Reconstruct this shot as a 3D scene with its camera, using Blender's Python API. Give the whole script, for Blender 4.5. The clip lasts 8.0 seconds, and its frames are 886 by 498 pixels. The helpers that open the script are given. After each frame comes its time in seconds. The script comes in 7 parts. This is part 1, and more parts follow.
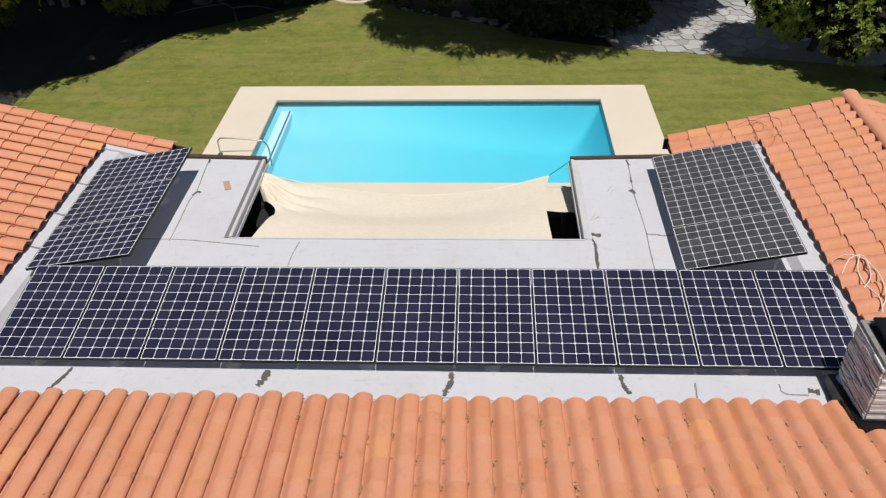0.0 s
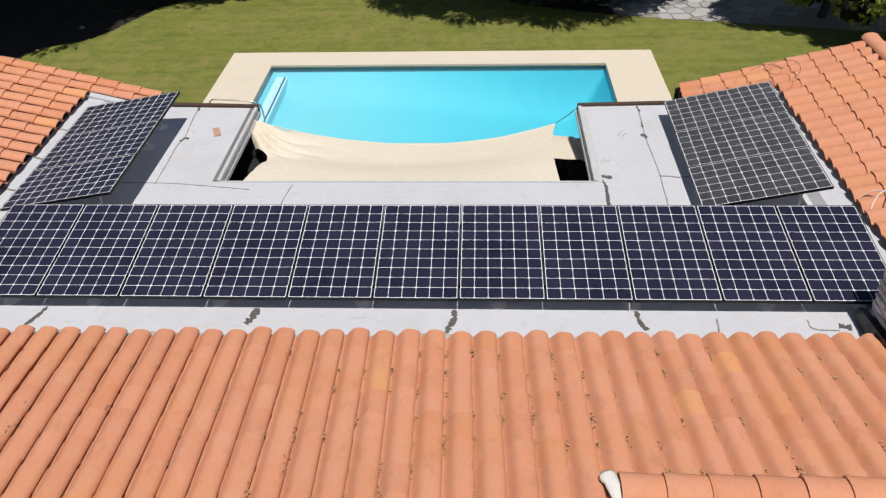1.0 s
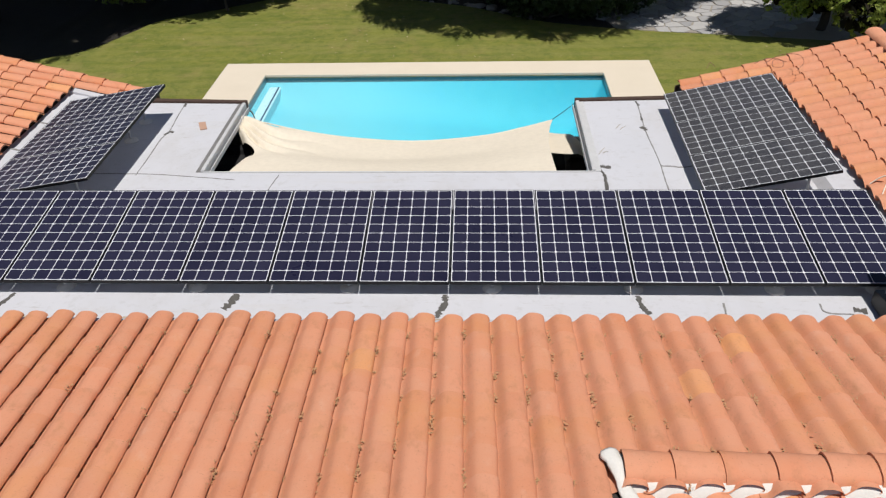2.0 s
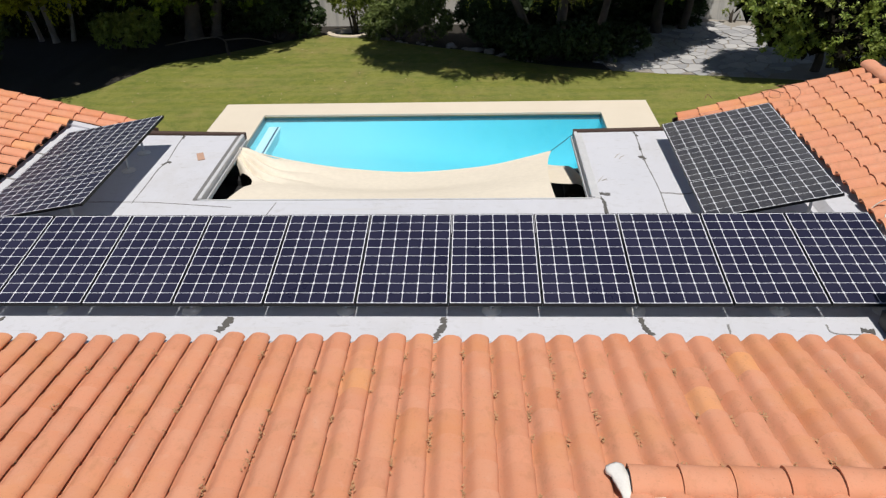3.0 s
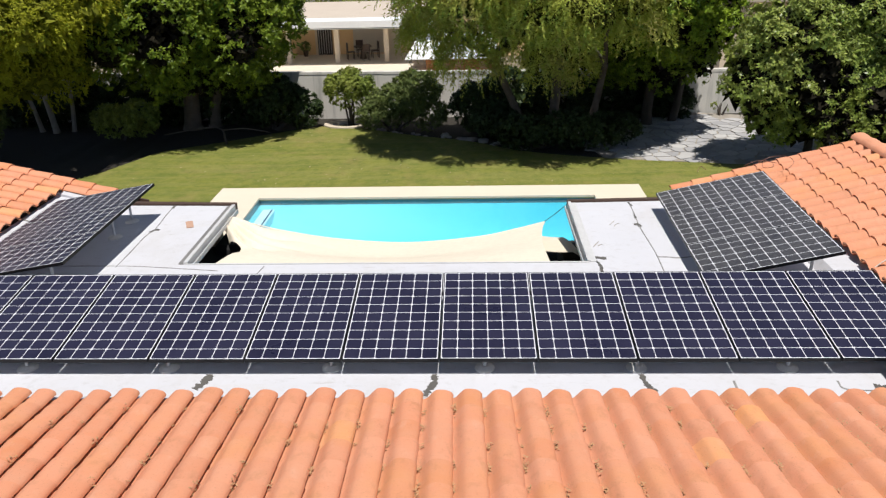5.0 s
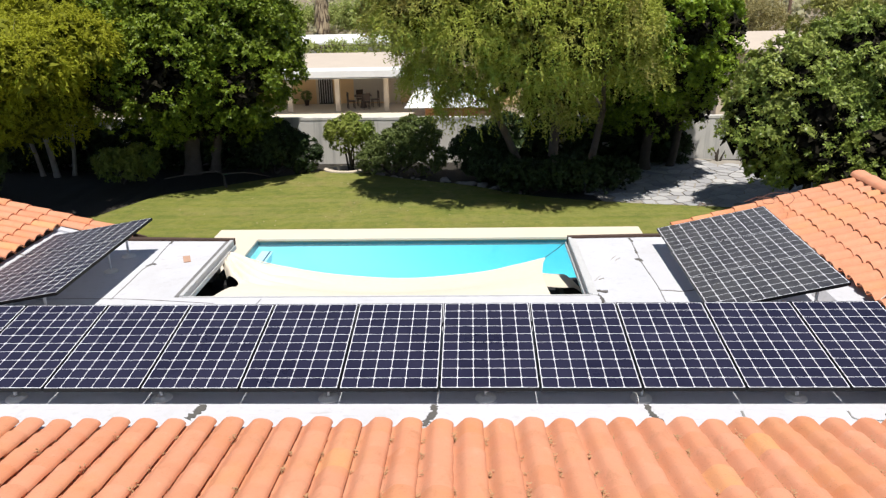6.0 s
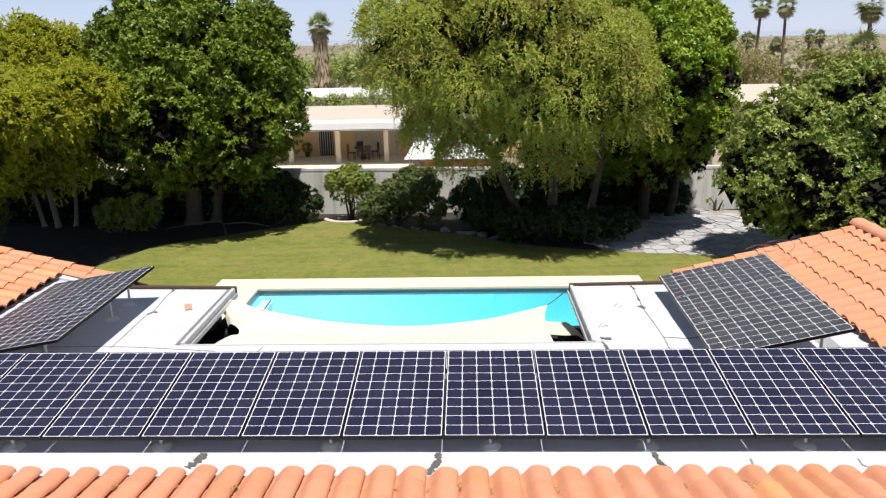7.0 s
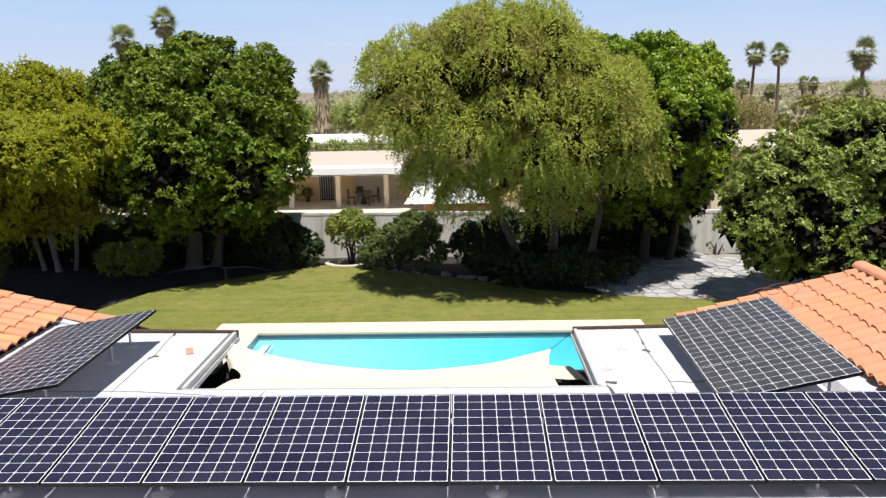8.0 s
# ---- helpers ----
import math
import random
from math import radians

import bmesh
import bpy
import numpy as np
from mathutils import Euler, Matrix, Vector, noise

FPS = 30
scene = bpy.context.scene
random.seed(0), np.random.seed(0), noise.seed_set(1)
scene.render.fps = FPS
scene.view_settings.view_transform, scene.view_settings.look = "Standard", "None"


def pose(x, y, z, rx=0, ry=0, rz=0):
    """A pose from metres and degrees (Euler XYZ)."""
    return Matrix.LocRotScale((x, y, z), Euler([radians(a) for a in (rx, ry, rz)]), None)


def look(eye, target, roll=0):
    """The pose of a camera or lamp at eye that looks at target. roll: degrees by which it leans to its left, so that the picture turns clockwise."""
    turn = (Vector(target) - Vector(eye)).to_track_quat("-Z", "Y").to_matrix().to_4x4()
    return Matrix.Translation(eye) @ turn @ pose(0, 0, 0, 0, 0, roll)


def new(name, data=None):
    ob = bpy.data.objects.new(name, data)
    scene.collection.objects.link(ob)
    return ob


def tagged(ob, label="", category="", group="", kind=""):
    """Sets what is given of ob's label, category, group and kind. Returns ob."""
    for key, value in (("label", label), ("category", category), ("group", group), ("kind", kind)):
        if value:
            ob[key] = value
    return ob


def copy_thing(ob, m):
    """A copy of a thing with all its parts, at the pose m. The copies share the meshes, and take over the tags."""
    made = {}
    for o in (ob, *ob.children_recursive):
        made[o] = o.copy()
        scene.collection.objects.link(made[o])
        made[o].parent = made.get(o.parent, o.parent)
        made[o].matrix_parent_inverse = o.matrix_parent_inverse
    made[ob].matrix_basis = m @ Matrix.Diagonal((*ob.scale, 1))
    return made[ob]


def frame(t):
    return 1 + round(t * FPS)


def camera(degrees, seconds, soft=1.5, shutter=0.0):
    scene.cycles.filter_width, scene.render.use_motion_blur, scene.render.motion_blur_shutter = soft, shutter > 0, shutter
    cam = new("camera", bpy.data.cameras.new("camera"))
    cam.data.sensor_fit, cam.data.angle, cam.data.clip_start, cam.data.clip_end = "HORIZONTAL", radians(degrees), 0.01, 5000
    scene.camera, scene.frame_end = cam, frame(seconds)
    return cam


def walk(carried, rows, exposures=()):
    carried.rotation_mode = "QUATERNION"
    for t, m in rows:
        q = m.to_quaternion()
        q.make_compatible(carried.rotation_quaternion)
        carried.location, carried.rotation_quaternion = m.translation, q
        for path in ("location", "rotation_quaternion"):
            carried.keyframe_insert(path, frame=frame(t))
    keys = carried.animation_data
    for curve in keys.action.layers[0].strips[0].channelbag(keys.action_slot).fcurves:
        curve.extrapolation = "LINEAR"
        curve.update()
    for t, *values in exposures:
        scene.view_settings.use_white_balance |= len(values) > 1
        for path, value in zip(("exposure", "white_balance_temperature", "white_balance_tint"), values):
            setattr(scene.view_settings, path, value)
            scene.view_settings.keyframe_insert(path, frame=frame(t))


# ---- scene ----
cam = camera(59.5, 8.0, soft=1.3)
PATH = [
    (0, (0.314, -0.489, 9.39), (0.216, 1.103, 8.183), -1.8),
    (0.5, (0.278, -0.459, 8.792), (0.184, 1.136, 7.589), -1.7),
    (1, (0.245, -0.478, 8.272), (0.15, 1.118, 7.071), -1.8),
    (2.3, (0.344, -0.432, 7.349), (0.25, 1.24, 6.256), -1.7),
    (2.5, (0.344, -0.462, 7.285), (0.252, 1.224, 6.214), -1.7),
    (3, (0.33, -0.501, 7.136), (0.238, 1.219, 6.12), -1.7),
    (3.5, (0.33, -0.528, 6.999), (0.24, 1.225, 6.042), -1.7),
    (4, (0.346, -0.508, 6.85), (0.258, 1.276, 5.95), -1.6),
    (4.5, (0.371, -0.495, 6.691), (0.287, 1.318, 5.851), -1.5),
    (6, (0.345, -0.468, 6.233), (0.269, 1.421, 5.578), -1.2),
    (6.5, (0.33, -0.483, 6.191), (0.256, 1.426, 5.598), -1.2),
    (7, (0.29, -0.494, 6.184), (0.219, 1.434, 5.655), -1.2),
    (7.5, (0.265, -0.51, 6.179), (0.196, 1.433, 5.71), -1.2),
    (8, (0.219, -0.492, 6.162), (0.153, 1.463, 5.745), -1.2),
]
walk(cam, [(t, look(eye, target, roll)) for t, eye, target, roll in PATH], exposures=[(0.0, -0.20), (2.5, -0.15), (4.5, 0.07), (6.0, 0.30), (8.0, 0.40)])

# ---- world, sun, exposure ----
SUN_ELEV, SUN_AZ = 71.0, 18.0          # degrees; the sun stands behind the walk, slightly to the east
world = bpy.data.worlds.new("World")
scene.world = world
world.use_nodes = True
wn = world.node_tree
wn.nodes.clear()
sky = wn.nodes.new("ShaderNodeTexSky")
sky.sky_type = "NISHITA"
sky.sun_disc = False
sky.sun_elevation = radians(SUN_ELEV)
sky.sun_rotation = radians(180 - SUN_AZ)
sky.air_density, sky.dust_density, sky.ozone_density = 0.55, 0.3, 1.2
bg = wn.nodes.new("ShaderNodeBackground")
bg.inputs["Strength"].default_value = 0.07
wo = wn.nodes.new("ShaderNodeOutputWorld")
# thin high cirrus, drawn out along the wind
sky_way = wn.nodes.new("ShaderNodeTexCoord")
sky_map = wn.nodes.new("ShaderNodeMapping")
sky_map.inputs["Scale"].default_value = (2.2, 2.2, 13.0)
sky_map.inputs["Rotation"].default_value = (0, radians(9), 0)
cirrus = wn.nodes.new("ShaderNodeTexNoise")
cirrus.inputs["Scale"].default_value = 1.6
cirrus.inputs["Detail"].default_value = 6
cirrus.inputs["Distortion"].default_value = 0.6
thin = wn.nodes.new("ShaderNodeMapRange")
thin.inputs["From Min"].default_value, thin.inputs["From Max"].default_value = 0.46, 0.78
thin.inputs["To Min"].default_value, thin.inputs["To Max"].default_value = 0.0, 0.16
veil = wn.nodes.new("ShaderNodeMix")
veil.data_type = "RGBA"
veil.inputs[7].default_value = (9.4, 9.9, 10.6, 1)
wn.links.new(sky_way.outputs["Generated"], sky_map.inputs["Vector"])
wn.links.new(sky_map.outputs[0], cirrus.inputs["Vector"])
wn.links.new(cirrus.outputs["Fac"], thin.inputs["Value"])
wn.links.new(thin.outputs[0], veil.inputs[0])
# pale haze that thickens towards the horizon
height = wn.nodes.new("ShaderNodeSeparateXYZ")
low_air = wn.nodes.new("ShaderNodeMapRange")
low_air.interpolation_type = "SMOOTHSTEP"
low_air.inputs["From Min"].default_value, low_air.inputs["From Max"].default_value = 0.10, 0.50
low_air.inputs["To Min"].default_value, low_air.inputs["To Max"].default_value = 0.88, 0.0
haze = wn.nodes.new("ShaderNodeMix")
haze.data_type = "RGBA"
layer = wn.nodes.new("ShaderNodeMapRange")
layer.interpolation_type = "SMOOTHSTEP"
layer.inputs["From Min"].default_value, layer.inputs["From Max"].default_value = -0.01, 0.13
tint = wn.nodes.new("ShaderNodeMix")
tint.data_type = "RGBA"
tint.inputs[6].default_value = (7.5, 8.1, 9.9, 1)
tint.inputs[7].default_value = (5.2, 7.5, 10.8, 1)
wn.links.new(sky_way.outputs["Generated"], height.inputs[0])
wn.links.new(height.outputs[2], low_air.inputs["Value"])
wn.links.new(low_air.outputs[0], haze.inputs[0])
wn.links.new(height.outputs[2], layer.inputs["Value"])
wn.links.new(layer.outputs[0], tint.inputs[0])
wn.links.new(tint.outputs[2], haze.inputs[7])
wn.links.new(sky.outputs[0], haze.inputs[6])
wn.links.new(haze.outputs[2], veil.inputs[6])
wn.links.new(veil.outputs[2], bg.inputs[0])
wn.links.new(bg.outputs[0], wo.inputs[0])
sun_data = bpy.data.lights.new("sun", "SUN")
sun_data.energy, sun_data.angle, sun_data.color = 5.0, radians(0.53), (1.0, 0.96, 0.9)
sun_ob = new("sun", sun_data)
ce = math.cos(radians(SUN_ELEV))
sun_way = Vector((math.sin(radians(SUN_AZ)) * ce, -math.cos(radians(SUN_AZ)) * ce, math.sin(radians(SUN_ELEV))))
sun_ob.matrix_world = look(sun_way * 60, (0, 0, 0))

# ---- node helpers ----
def material(name, rough=0.7, metal=0.0, spec=0.5):
    m = bpy.data.materials.new(name)
    m.use_nodes = True
    t = m.node_tree
    p = t.nodes["Principled BSDF"]
    p.inputs["Roughness"].default_value = rough
    p.inputs["Metallic"].default_value = metal
    p.inputs["Specular IOR Level"].default_value = spec
    return m, t, p


def coords(t, kind="world", scale=(1, 1, 1)):
    if kind == "world":
        out = t.nodes.new("ShaderNodeNewGeometry").outputs["Position"]
    else:
        out = t.nodes.new("ShaderNodeTexCoord").outputs["Object"]
    mp = t.nodes.new("ShaderNodeMapping")
    mp.inputs["Scale"].default_value = scale
    t.links.new(out, mp.inputs[0])
    return mp.outputs[0]


def noise_node(t, vec, scale, detail=4, rough=0.55, offset=None):
    n = t.nodes.new("ShaderNodeTexNoise")
    n.inputs["Scale"].default_value = scale
    n.inputs["Detail"].default_value = detail
    n.inputs["Roughness"].default_value = rough
    if offset is not None:
        add = t.nodes.new("ShaderNodeVectorMath")
        add.operation = "MULTIPLY_ADD"
        comb = t.nodes.new("ShaderNodeCombineXYZ")
        for k in range(3):
            t.links.new(offset, comb.inputs[k])
        add.inputs[1].default_value = (37.0, 53.0, 71.0)
        t.links.new(comb.outputs[0], add.inputs[0])
        t.links.new(vec, add.inputs[2])
        vec = add.outputs[0]
    t.links.new(vec, n.inputs["Vector"])
    return n.outputs["Fac"]


def ramp(t, fac, stops):
    r = t.nodes.new("ShaderNodeValToRGB")
    while len(r.color_ramp.elements) < len(stops):
        r.color_ramp.elements.new(0.5)
    for e, (pos, col) in zip(r.color_ramp.elements, stops):
        e.position = pos
        e.color = (*col, 1) if len(col) == 3 else col
    t.links.new(fac, r.inputs[0])
    return r.outputs[0]


def mix(t, fac, a, b, mode="MIX"):
    n = t.nodes.new("ShaderNodeMix")
    n.data_type, n.blend_type = "RGBA", mode
    for sock, v in ((n.inputs[0], fac), (n.inputs[6], a), (n.inputs[7], b)):
        if isinstance(v, (int, float)):
            sock.default_value = v
        elif isinstance(v, tuple):
            sock.default_value = (*v, 1)
        else:
            t.links.new(v, sock)
    return n.outputs[2]


def bump(t, p, height, strength=0.3, dist=0.01):
    b = t.nodes.new("ShaderNodeBump")
    b.inputs["Strength"].default_value = strength
    b.inputs["Distance"].default_value = dist
    t.links.new(height, b.inputs["Height"])
    t.links.new(b.outputs[0], p.inputs["Normal"])


def grey(v):
    return (v, v, v)


def obj_random(t):
    return t.nodes.new("ShaderNodeObjectInfo").outputs["Random"]


def island_random(t):
    return t.nodes.new("ShaderNodeNewGeometry").outputs["Random Per Island"]


# ---- materials ----
def make_simple(name, c1, c2, scale, rough=0.7, metal=0.0, b=0.2, kind="world", dist=0.004, fine=6.0):
    m, t, p = material(name, rough, metal)
    v = coords(t, kind)
    n1 = noise_node(t, v, scale, 4)
    n2 = noise_node(t, v, scale * fine, 5, 0.65)
    col = mix(t, n1, c1, c2)
    col = mix(t, 0.35, col, ramp(t, n2, [(0.3, grey(0.75)), (0.7, grey(1.0))]), "MULTIPLY")
    t.links.new(col, p.inputs["Base Color"])
    if b:
        bump(t, p, n2, b, dist)
    return m


def make_tile(name, rnd):
    m, t, p = material(name, 0.8, 0, 0.25)
    v = coords(t, "world")
    r = rnd(t)
    base = ramp(t, r, [(0.0, (0.565, 0.224, 0.122)), (0.35, (0.605, 0.248, 0.137)), (0.7, (0.635, 0.273, 0.160)), (0.95, (0.570, 0.220, 0.107)), (0.965, (0.570, 0.220, 0.107)), (0.975, (0.660, 0.292, 0.124)), (1.0, (0.680, 0.312, 0.134))])
    n1 = noise_node(t, v, 3.0, 4, 0.6, r)
    n2 = noise_node(t, v, 28.0, 5, 0.7, r)
    n3 = noise_node(t, v, 0.45, 3, 0.5)
    col = mix(t, ramp(t, n1, [(0.35, grey(0)), (0.75, grey(0.55))]), base, (0.580, 0.299, 0.194))
    col = mix(t, ramp(t, n2, [(0.58, grey(0)), (0.78, grey(0.45))]), col, (0.30, 0.13, 0.08))
    col = mix(t, ramp(t, n3, [(0.3, grey(0)), (0.7, grey(0.35))]), col, (0.560, 0.268, 0.163))
    n4 = noise_node(t, v, 1.1, 4, 0.6)
    n5 = noise_node(t, coords(t, "world", (1.0, 0.55, 1.0)), 5.5, 6, 0.72)
    n6 = noise_node(t, v, 75.0, 3, 0.6)
    col = mix(t, ramp(t, n4, [(0.50, grey(0)), (0.72, grey(0.45))]), col, (0.600, 0.268, 0.105))
    col = mix(t, ramp(t, n5, [(0.54, grey(0)), (0.72, grey(0.42))]), col, (0.33, 0.16, 0.08))
    col = mix(t, ramp(t, n5, [(0.30, grey(0.4)), (0.42, grey(0))]), col, (0.620, 0.340, 0.231))
    col = mix(t, ramp(t, n6, [(0.62, grey(0)), (0.74, grey(0.5))]), col, (0.22, 0.12, 0.065))
    t.links.new(col, p.inputs["Base Color"])
    bump(t, p, n2, 0.35, 0.005)
    return m


M_tile = make_tile("terracotta tile", obj_random)
M_tile_bulk = make_tile("terracotta tile joined", island_random)


def make_membrane():
    m, t, p = material("white roof coating", 0.75, 0, 0.3)
    v = coords(t)
    n1 = noise_node(t, v, 0.7, 5, 0.6)
    n2 = noise_node(t, v, 9.0, 6, 0.7)
    n3 = noise_node(t, v, 60.0, 3, 0.6)
    n4 = noise_node(t, coords(t, "world", (0.35, 2.2, 1)), 1.6, 5, 0.7)
    col = mix(t, n1, (0.475, 0.48, 0.515), (0.56, 0.56, 0.595))
    col = mix(t, ramp(t, n2, [(0.55, grey(0)), (0.8, grey(0.5))]), col, (0.34, 0.33, 0.32))
    col = mix(t, ramp(t, n4, [(0.58, grey(0)), (0.72, grey(0.35))]), col, (0.50, 0.475, 0.45))
    n5 = noise_node(t, coords(t, "world", (1.4, 0.8, 1)), 0.55, 6, 0.7)
    n6 = noise_node(t, coords(t, "world", (0.5, 3.0, 1)), 4.5, 6, 0.75)
    col = mix(t, ramp(t, n5, [(0.52, grey(0)), (0.70, grey(0.4))]), col, (0.42, 0.40, 0.385))
    col = mix(t, ramp(t, n6, [(0.60, grey(0)), (0.72, grey(0.45))]), col, (0.30, 0.27, 0.245))
    t.links.new(col, p.inputs["Base Color"])
    bump(t, p, mix(t, 0.4, n2, n3), 0.3, 0.006)
    return m


M_membrane = make_membrane()
M_tar = make_simple("grey tar patch", (0.05, 0.048, 0.045), (0.14, 0.13, 0.12), 8, 0.8, b=0.4)
M_dirt = make_simple("tan dirt", (0.36, 0.29, 0.22), (0.46, 0.40, 0.33), 9, 0.95, b=0.4)
M_lead = make_simple("dull grey flashing metal", (0.17, 0.165, 0.16), (0.30, 0.29, 0.285), 7, 0.6, 0.3, b=0.3)
M_seam = make_simple("weathered lap joint", (0.11, 0.105, 0.10), (0.34, 0.33, 0.32), 14, 0.85, b=0.4)
M_mortar = make_simple("white mortar", (0.62, 0.60, 0.56), (0.74, 0.72, 0.68), 10, 0.9, b=0.6, dist=0.01)
M_deck = make_simple("cream cool-deck coating", (0.61, 0.535, 0.43), (0.70, 0.62, 0.51), 0.8, 0.85, b=0.3, fine=70)
M_sail = make_simple("cream shade cloth", (0.66, 0.59, 0.48), (0.72, 0.645, 0.53), 1.2, 0.9, b=0, fine=9)
M_stucco = make_simple("tan stucco", (0.50, 0.42, 0.33), (0.58, 0.50, 0.40), 1.5, 0.9, b=0.4, fine=40)
def make_wall():
    m, t, p = material("grey block wall with dark vertical streaks", 0.9, 0, 0.25)
    v = coords(t)
    n1 = noise_node(t, v, 0.8, 5, 0.6)
    n2 = noise_node(t, v, 28.0, 5, 0.65)
    streak = noise_node(t, coords(t, "world", (1.0, 1.0, 0.07)), 2.6, 5, 0.7)
    col = mix(t, n1, (0.54, 0.52, 0.48), (0.68, 0.65, 0.60))
    col = mix(t, ramp(t, streak, [(0.50, grey(0)), (0.66, grey(0.65))]), col, (0.29, 0.285, 0.27))
    col = mix(t, ramp(t, n2, [(0.45, grey(0)), (0.75, grey(0.35))]), col, (0.34, 0.33, 0.31))
    t.links.new(col, p.inputs["Base Color"])
    bump(t, p, n2, 0.4, 0.006)
    return m


M_wall = make_wall()
M_black_metal = make_simple("black anodised aluminium", (0.012, 0.012, 0.014), (0.02, 0.02, 0.022), 5, 0.4, 0.6, b=0)
M_galv = make_simple("galvanised flashing", (0.50, 0.50, 0.51), (0.66, 0.66, 0.66), 6, 0.55, 0.15, b=0.15)
M_underlay = make_simple("dark roofing felt", (0.03, 0.028, 0.026), (0.06, 0.05, 0.045), 4, 0.9, b=0.3)
M_brownwood = make_simple("dark brown fascia", (0.045, 0.028, 0.02), (0.09, 0.05, 0.035), 5, 0.7, b=0.3)
M_white_cable = make_simple("cream cable sheath", (0.70, 0.62, 0.52), (0.78, 0.70, 0.60), 5, 0.5, b=0)
M_brown_cable = make_simple("brown wire sheath", (0.16, 0.06, 0.04), (0.22, 0.09, 0.05), 5, 0.5, b=0)
M_black_cable = make_simple("black wire sheath", (0.015, 0.015, 0.015), (0.03, 0.03, 0.03), 5, 0.5, b=0)
M_steel = make_simple("stainless steel tube", (0.36, 0.35, 0.34), (0.44, 0.43, 0.41), 5, 0.35, 1.0, b=0)
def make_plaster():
    m, t, p = material("pool plaster with the water tint in its colour", 0.7, 0, 0.3)
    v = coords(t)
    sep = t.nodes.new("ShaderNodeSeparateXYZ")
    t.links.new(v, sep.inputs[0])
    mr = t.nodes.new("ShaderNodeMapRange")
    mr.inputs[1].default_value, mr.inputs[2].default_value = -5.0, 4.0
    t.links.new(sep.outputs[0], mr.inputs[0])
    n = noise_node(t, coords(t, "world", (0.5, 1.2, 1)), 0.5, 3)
    # water depth tint and sky sheen put into the plaster's colour
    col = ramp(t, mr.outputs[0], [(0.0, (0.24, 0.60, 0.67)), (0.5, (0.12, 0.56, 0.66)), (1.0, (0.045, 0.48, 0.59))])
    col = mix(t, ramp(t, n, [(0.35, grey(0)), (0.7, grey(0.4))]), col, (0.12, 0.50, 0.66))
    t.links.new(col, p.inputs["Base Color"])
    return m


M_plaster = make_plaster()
M_plaster_white = make_simple("white pool step plaster", (0.55, 0.78, 0.84), (0.62, 0.82, 0.88), 1.5, 0.7, b=0.1)
M_waterline = make_simple("dark waterline tile", (0.06, 0.12, 0.15), (0.12, 0.20, 0.23), 9, 0.3, b=0.1)
M_navy = make_simple("navy trim tile", (0.02, 0.05, 0.12), (0.04, 0.08, 0.16), 9, 0.3, b=0)
M_bark = make_simple("grey-brown bark", (0.075, 0.056, 0.042), (0.18, 0.142, 0.11), 5, 0.9, b=0.8, dist=0.03)
M_twig = make_simple("dry twig", (0.30, 0.25, 0.19), (0.46, 0.40, 0.31), 30, 0.9, b=0.3)
M_bark_pale = make_simple("pale grey bark", (0.27, 0.235, 0.20), (0.50, 0.45, 0.39), 4, 0.9, b=0.8, dist=0.03)
M_bark_dark = make_simple("dark bark", (0.035, 0.028, 0.021), (0.08, 0.063, 0.047), 5, 0.9, b=0.8, dist=0.03)
M_palmbark = make_simple("brown palm trunk", (0.12, 0.075, 0.05), (0.24, 0.16, 0.11), 3, 0.95, b=0.8, dist=0.05)
M_white_paint = make_simple("white painted metal roof", (0.74, 0.74, 0.73), (0.82, 0.82, 0.80), 0.6, 0.5, b=0.05)
M_tan_roof = make_simple("tan gravel roof", (0.46, 0.39, 0.32), (0.55, 0.47, 0.39), 0.8, 0.95, b=0.4, fine=30)
M_cream_paint = make_simple("cream painted wood", (0.66, 0.55, 0.42), (0.74, 0.64, 0.50), 1.0, 0.7, b=0.1)
M_tan_wall = make_simple("ochre stucco", (0.76, 0.53, 0.27), (0.84, 0.60, 0.34), 0.8, 0.9, b=0.3, fine=30)
M_darkdoor = make_simple("dark iron screen", (0.03, 0.028, 0.028), (0.06, 0.055, 0.05), 3, 0.6, b=0)
M_furn = make_simple("dark brown furniture wood", (0.05, 0.03, 0.02), (0.10, 0.06, 0.04), 4, 0.5, b=0.1)
M_orange = make_simple("burnt orange wall", (0.42, 0.19, 0.08), (0.52, 0.26, 0.12), 1.2, 0.9, b=0.2)
M_gravel = make_simple("sandy gravel", (0.24, 0.215, 0.18), (0.36, 0.325, 0.28), 3, 0.95, b=0.8, fine=14, dist=0.02)
M_rock = make_simple("garden rock", (0.18, 0.155, 0.135), (0.42, 0.38, 0.34), 4, 0.95, b=0.6, dist=0.02)
M_chip = make_simple("broken tan tile piece", (0.40, 0.24, 0.17), (0.50, 0.32, 0.23), 9, 0.9, b=0.3)
# blue-grey tone puts the haze of distance into the backdrop's colour
M_hill = make_simple("blue-grey hills with haze in their colour", (0.25, 0.29, 0.37), (0.33, 0.37, 0.45), 0.01, 1.0, b=0)
# litter darkened below its own tone to stand for the trees' shade
M_mulch = make_simple("leaf litter with shade in its colour", (0.012, 0.010, 0.007), (0.034, 0.027, 0.019), 2.5, 0.95, b=0.8, fine=10, dist=0.03)
# darker stucco copy that holds the patio shade in its colour
M_shaded_wall = make_simple("stucco with shade in its colour", (0.05, 0.04, 0.032), (0.075, 0.06, 0.05), 1.5, 0.9, b=0.3)
# black of the blocks added where the court's gaps lie in shade
M_shade_black = make_simple("flat black in place of shade", (0.010, 0.010, 0.011), (0.02, 0.02, 0.021), 4, 0.95, b=0.2)
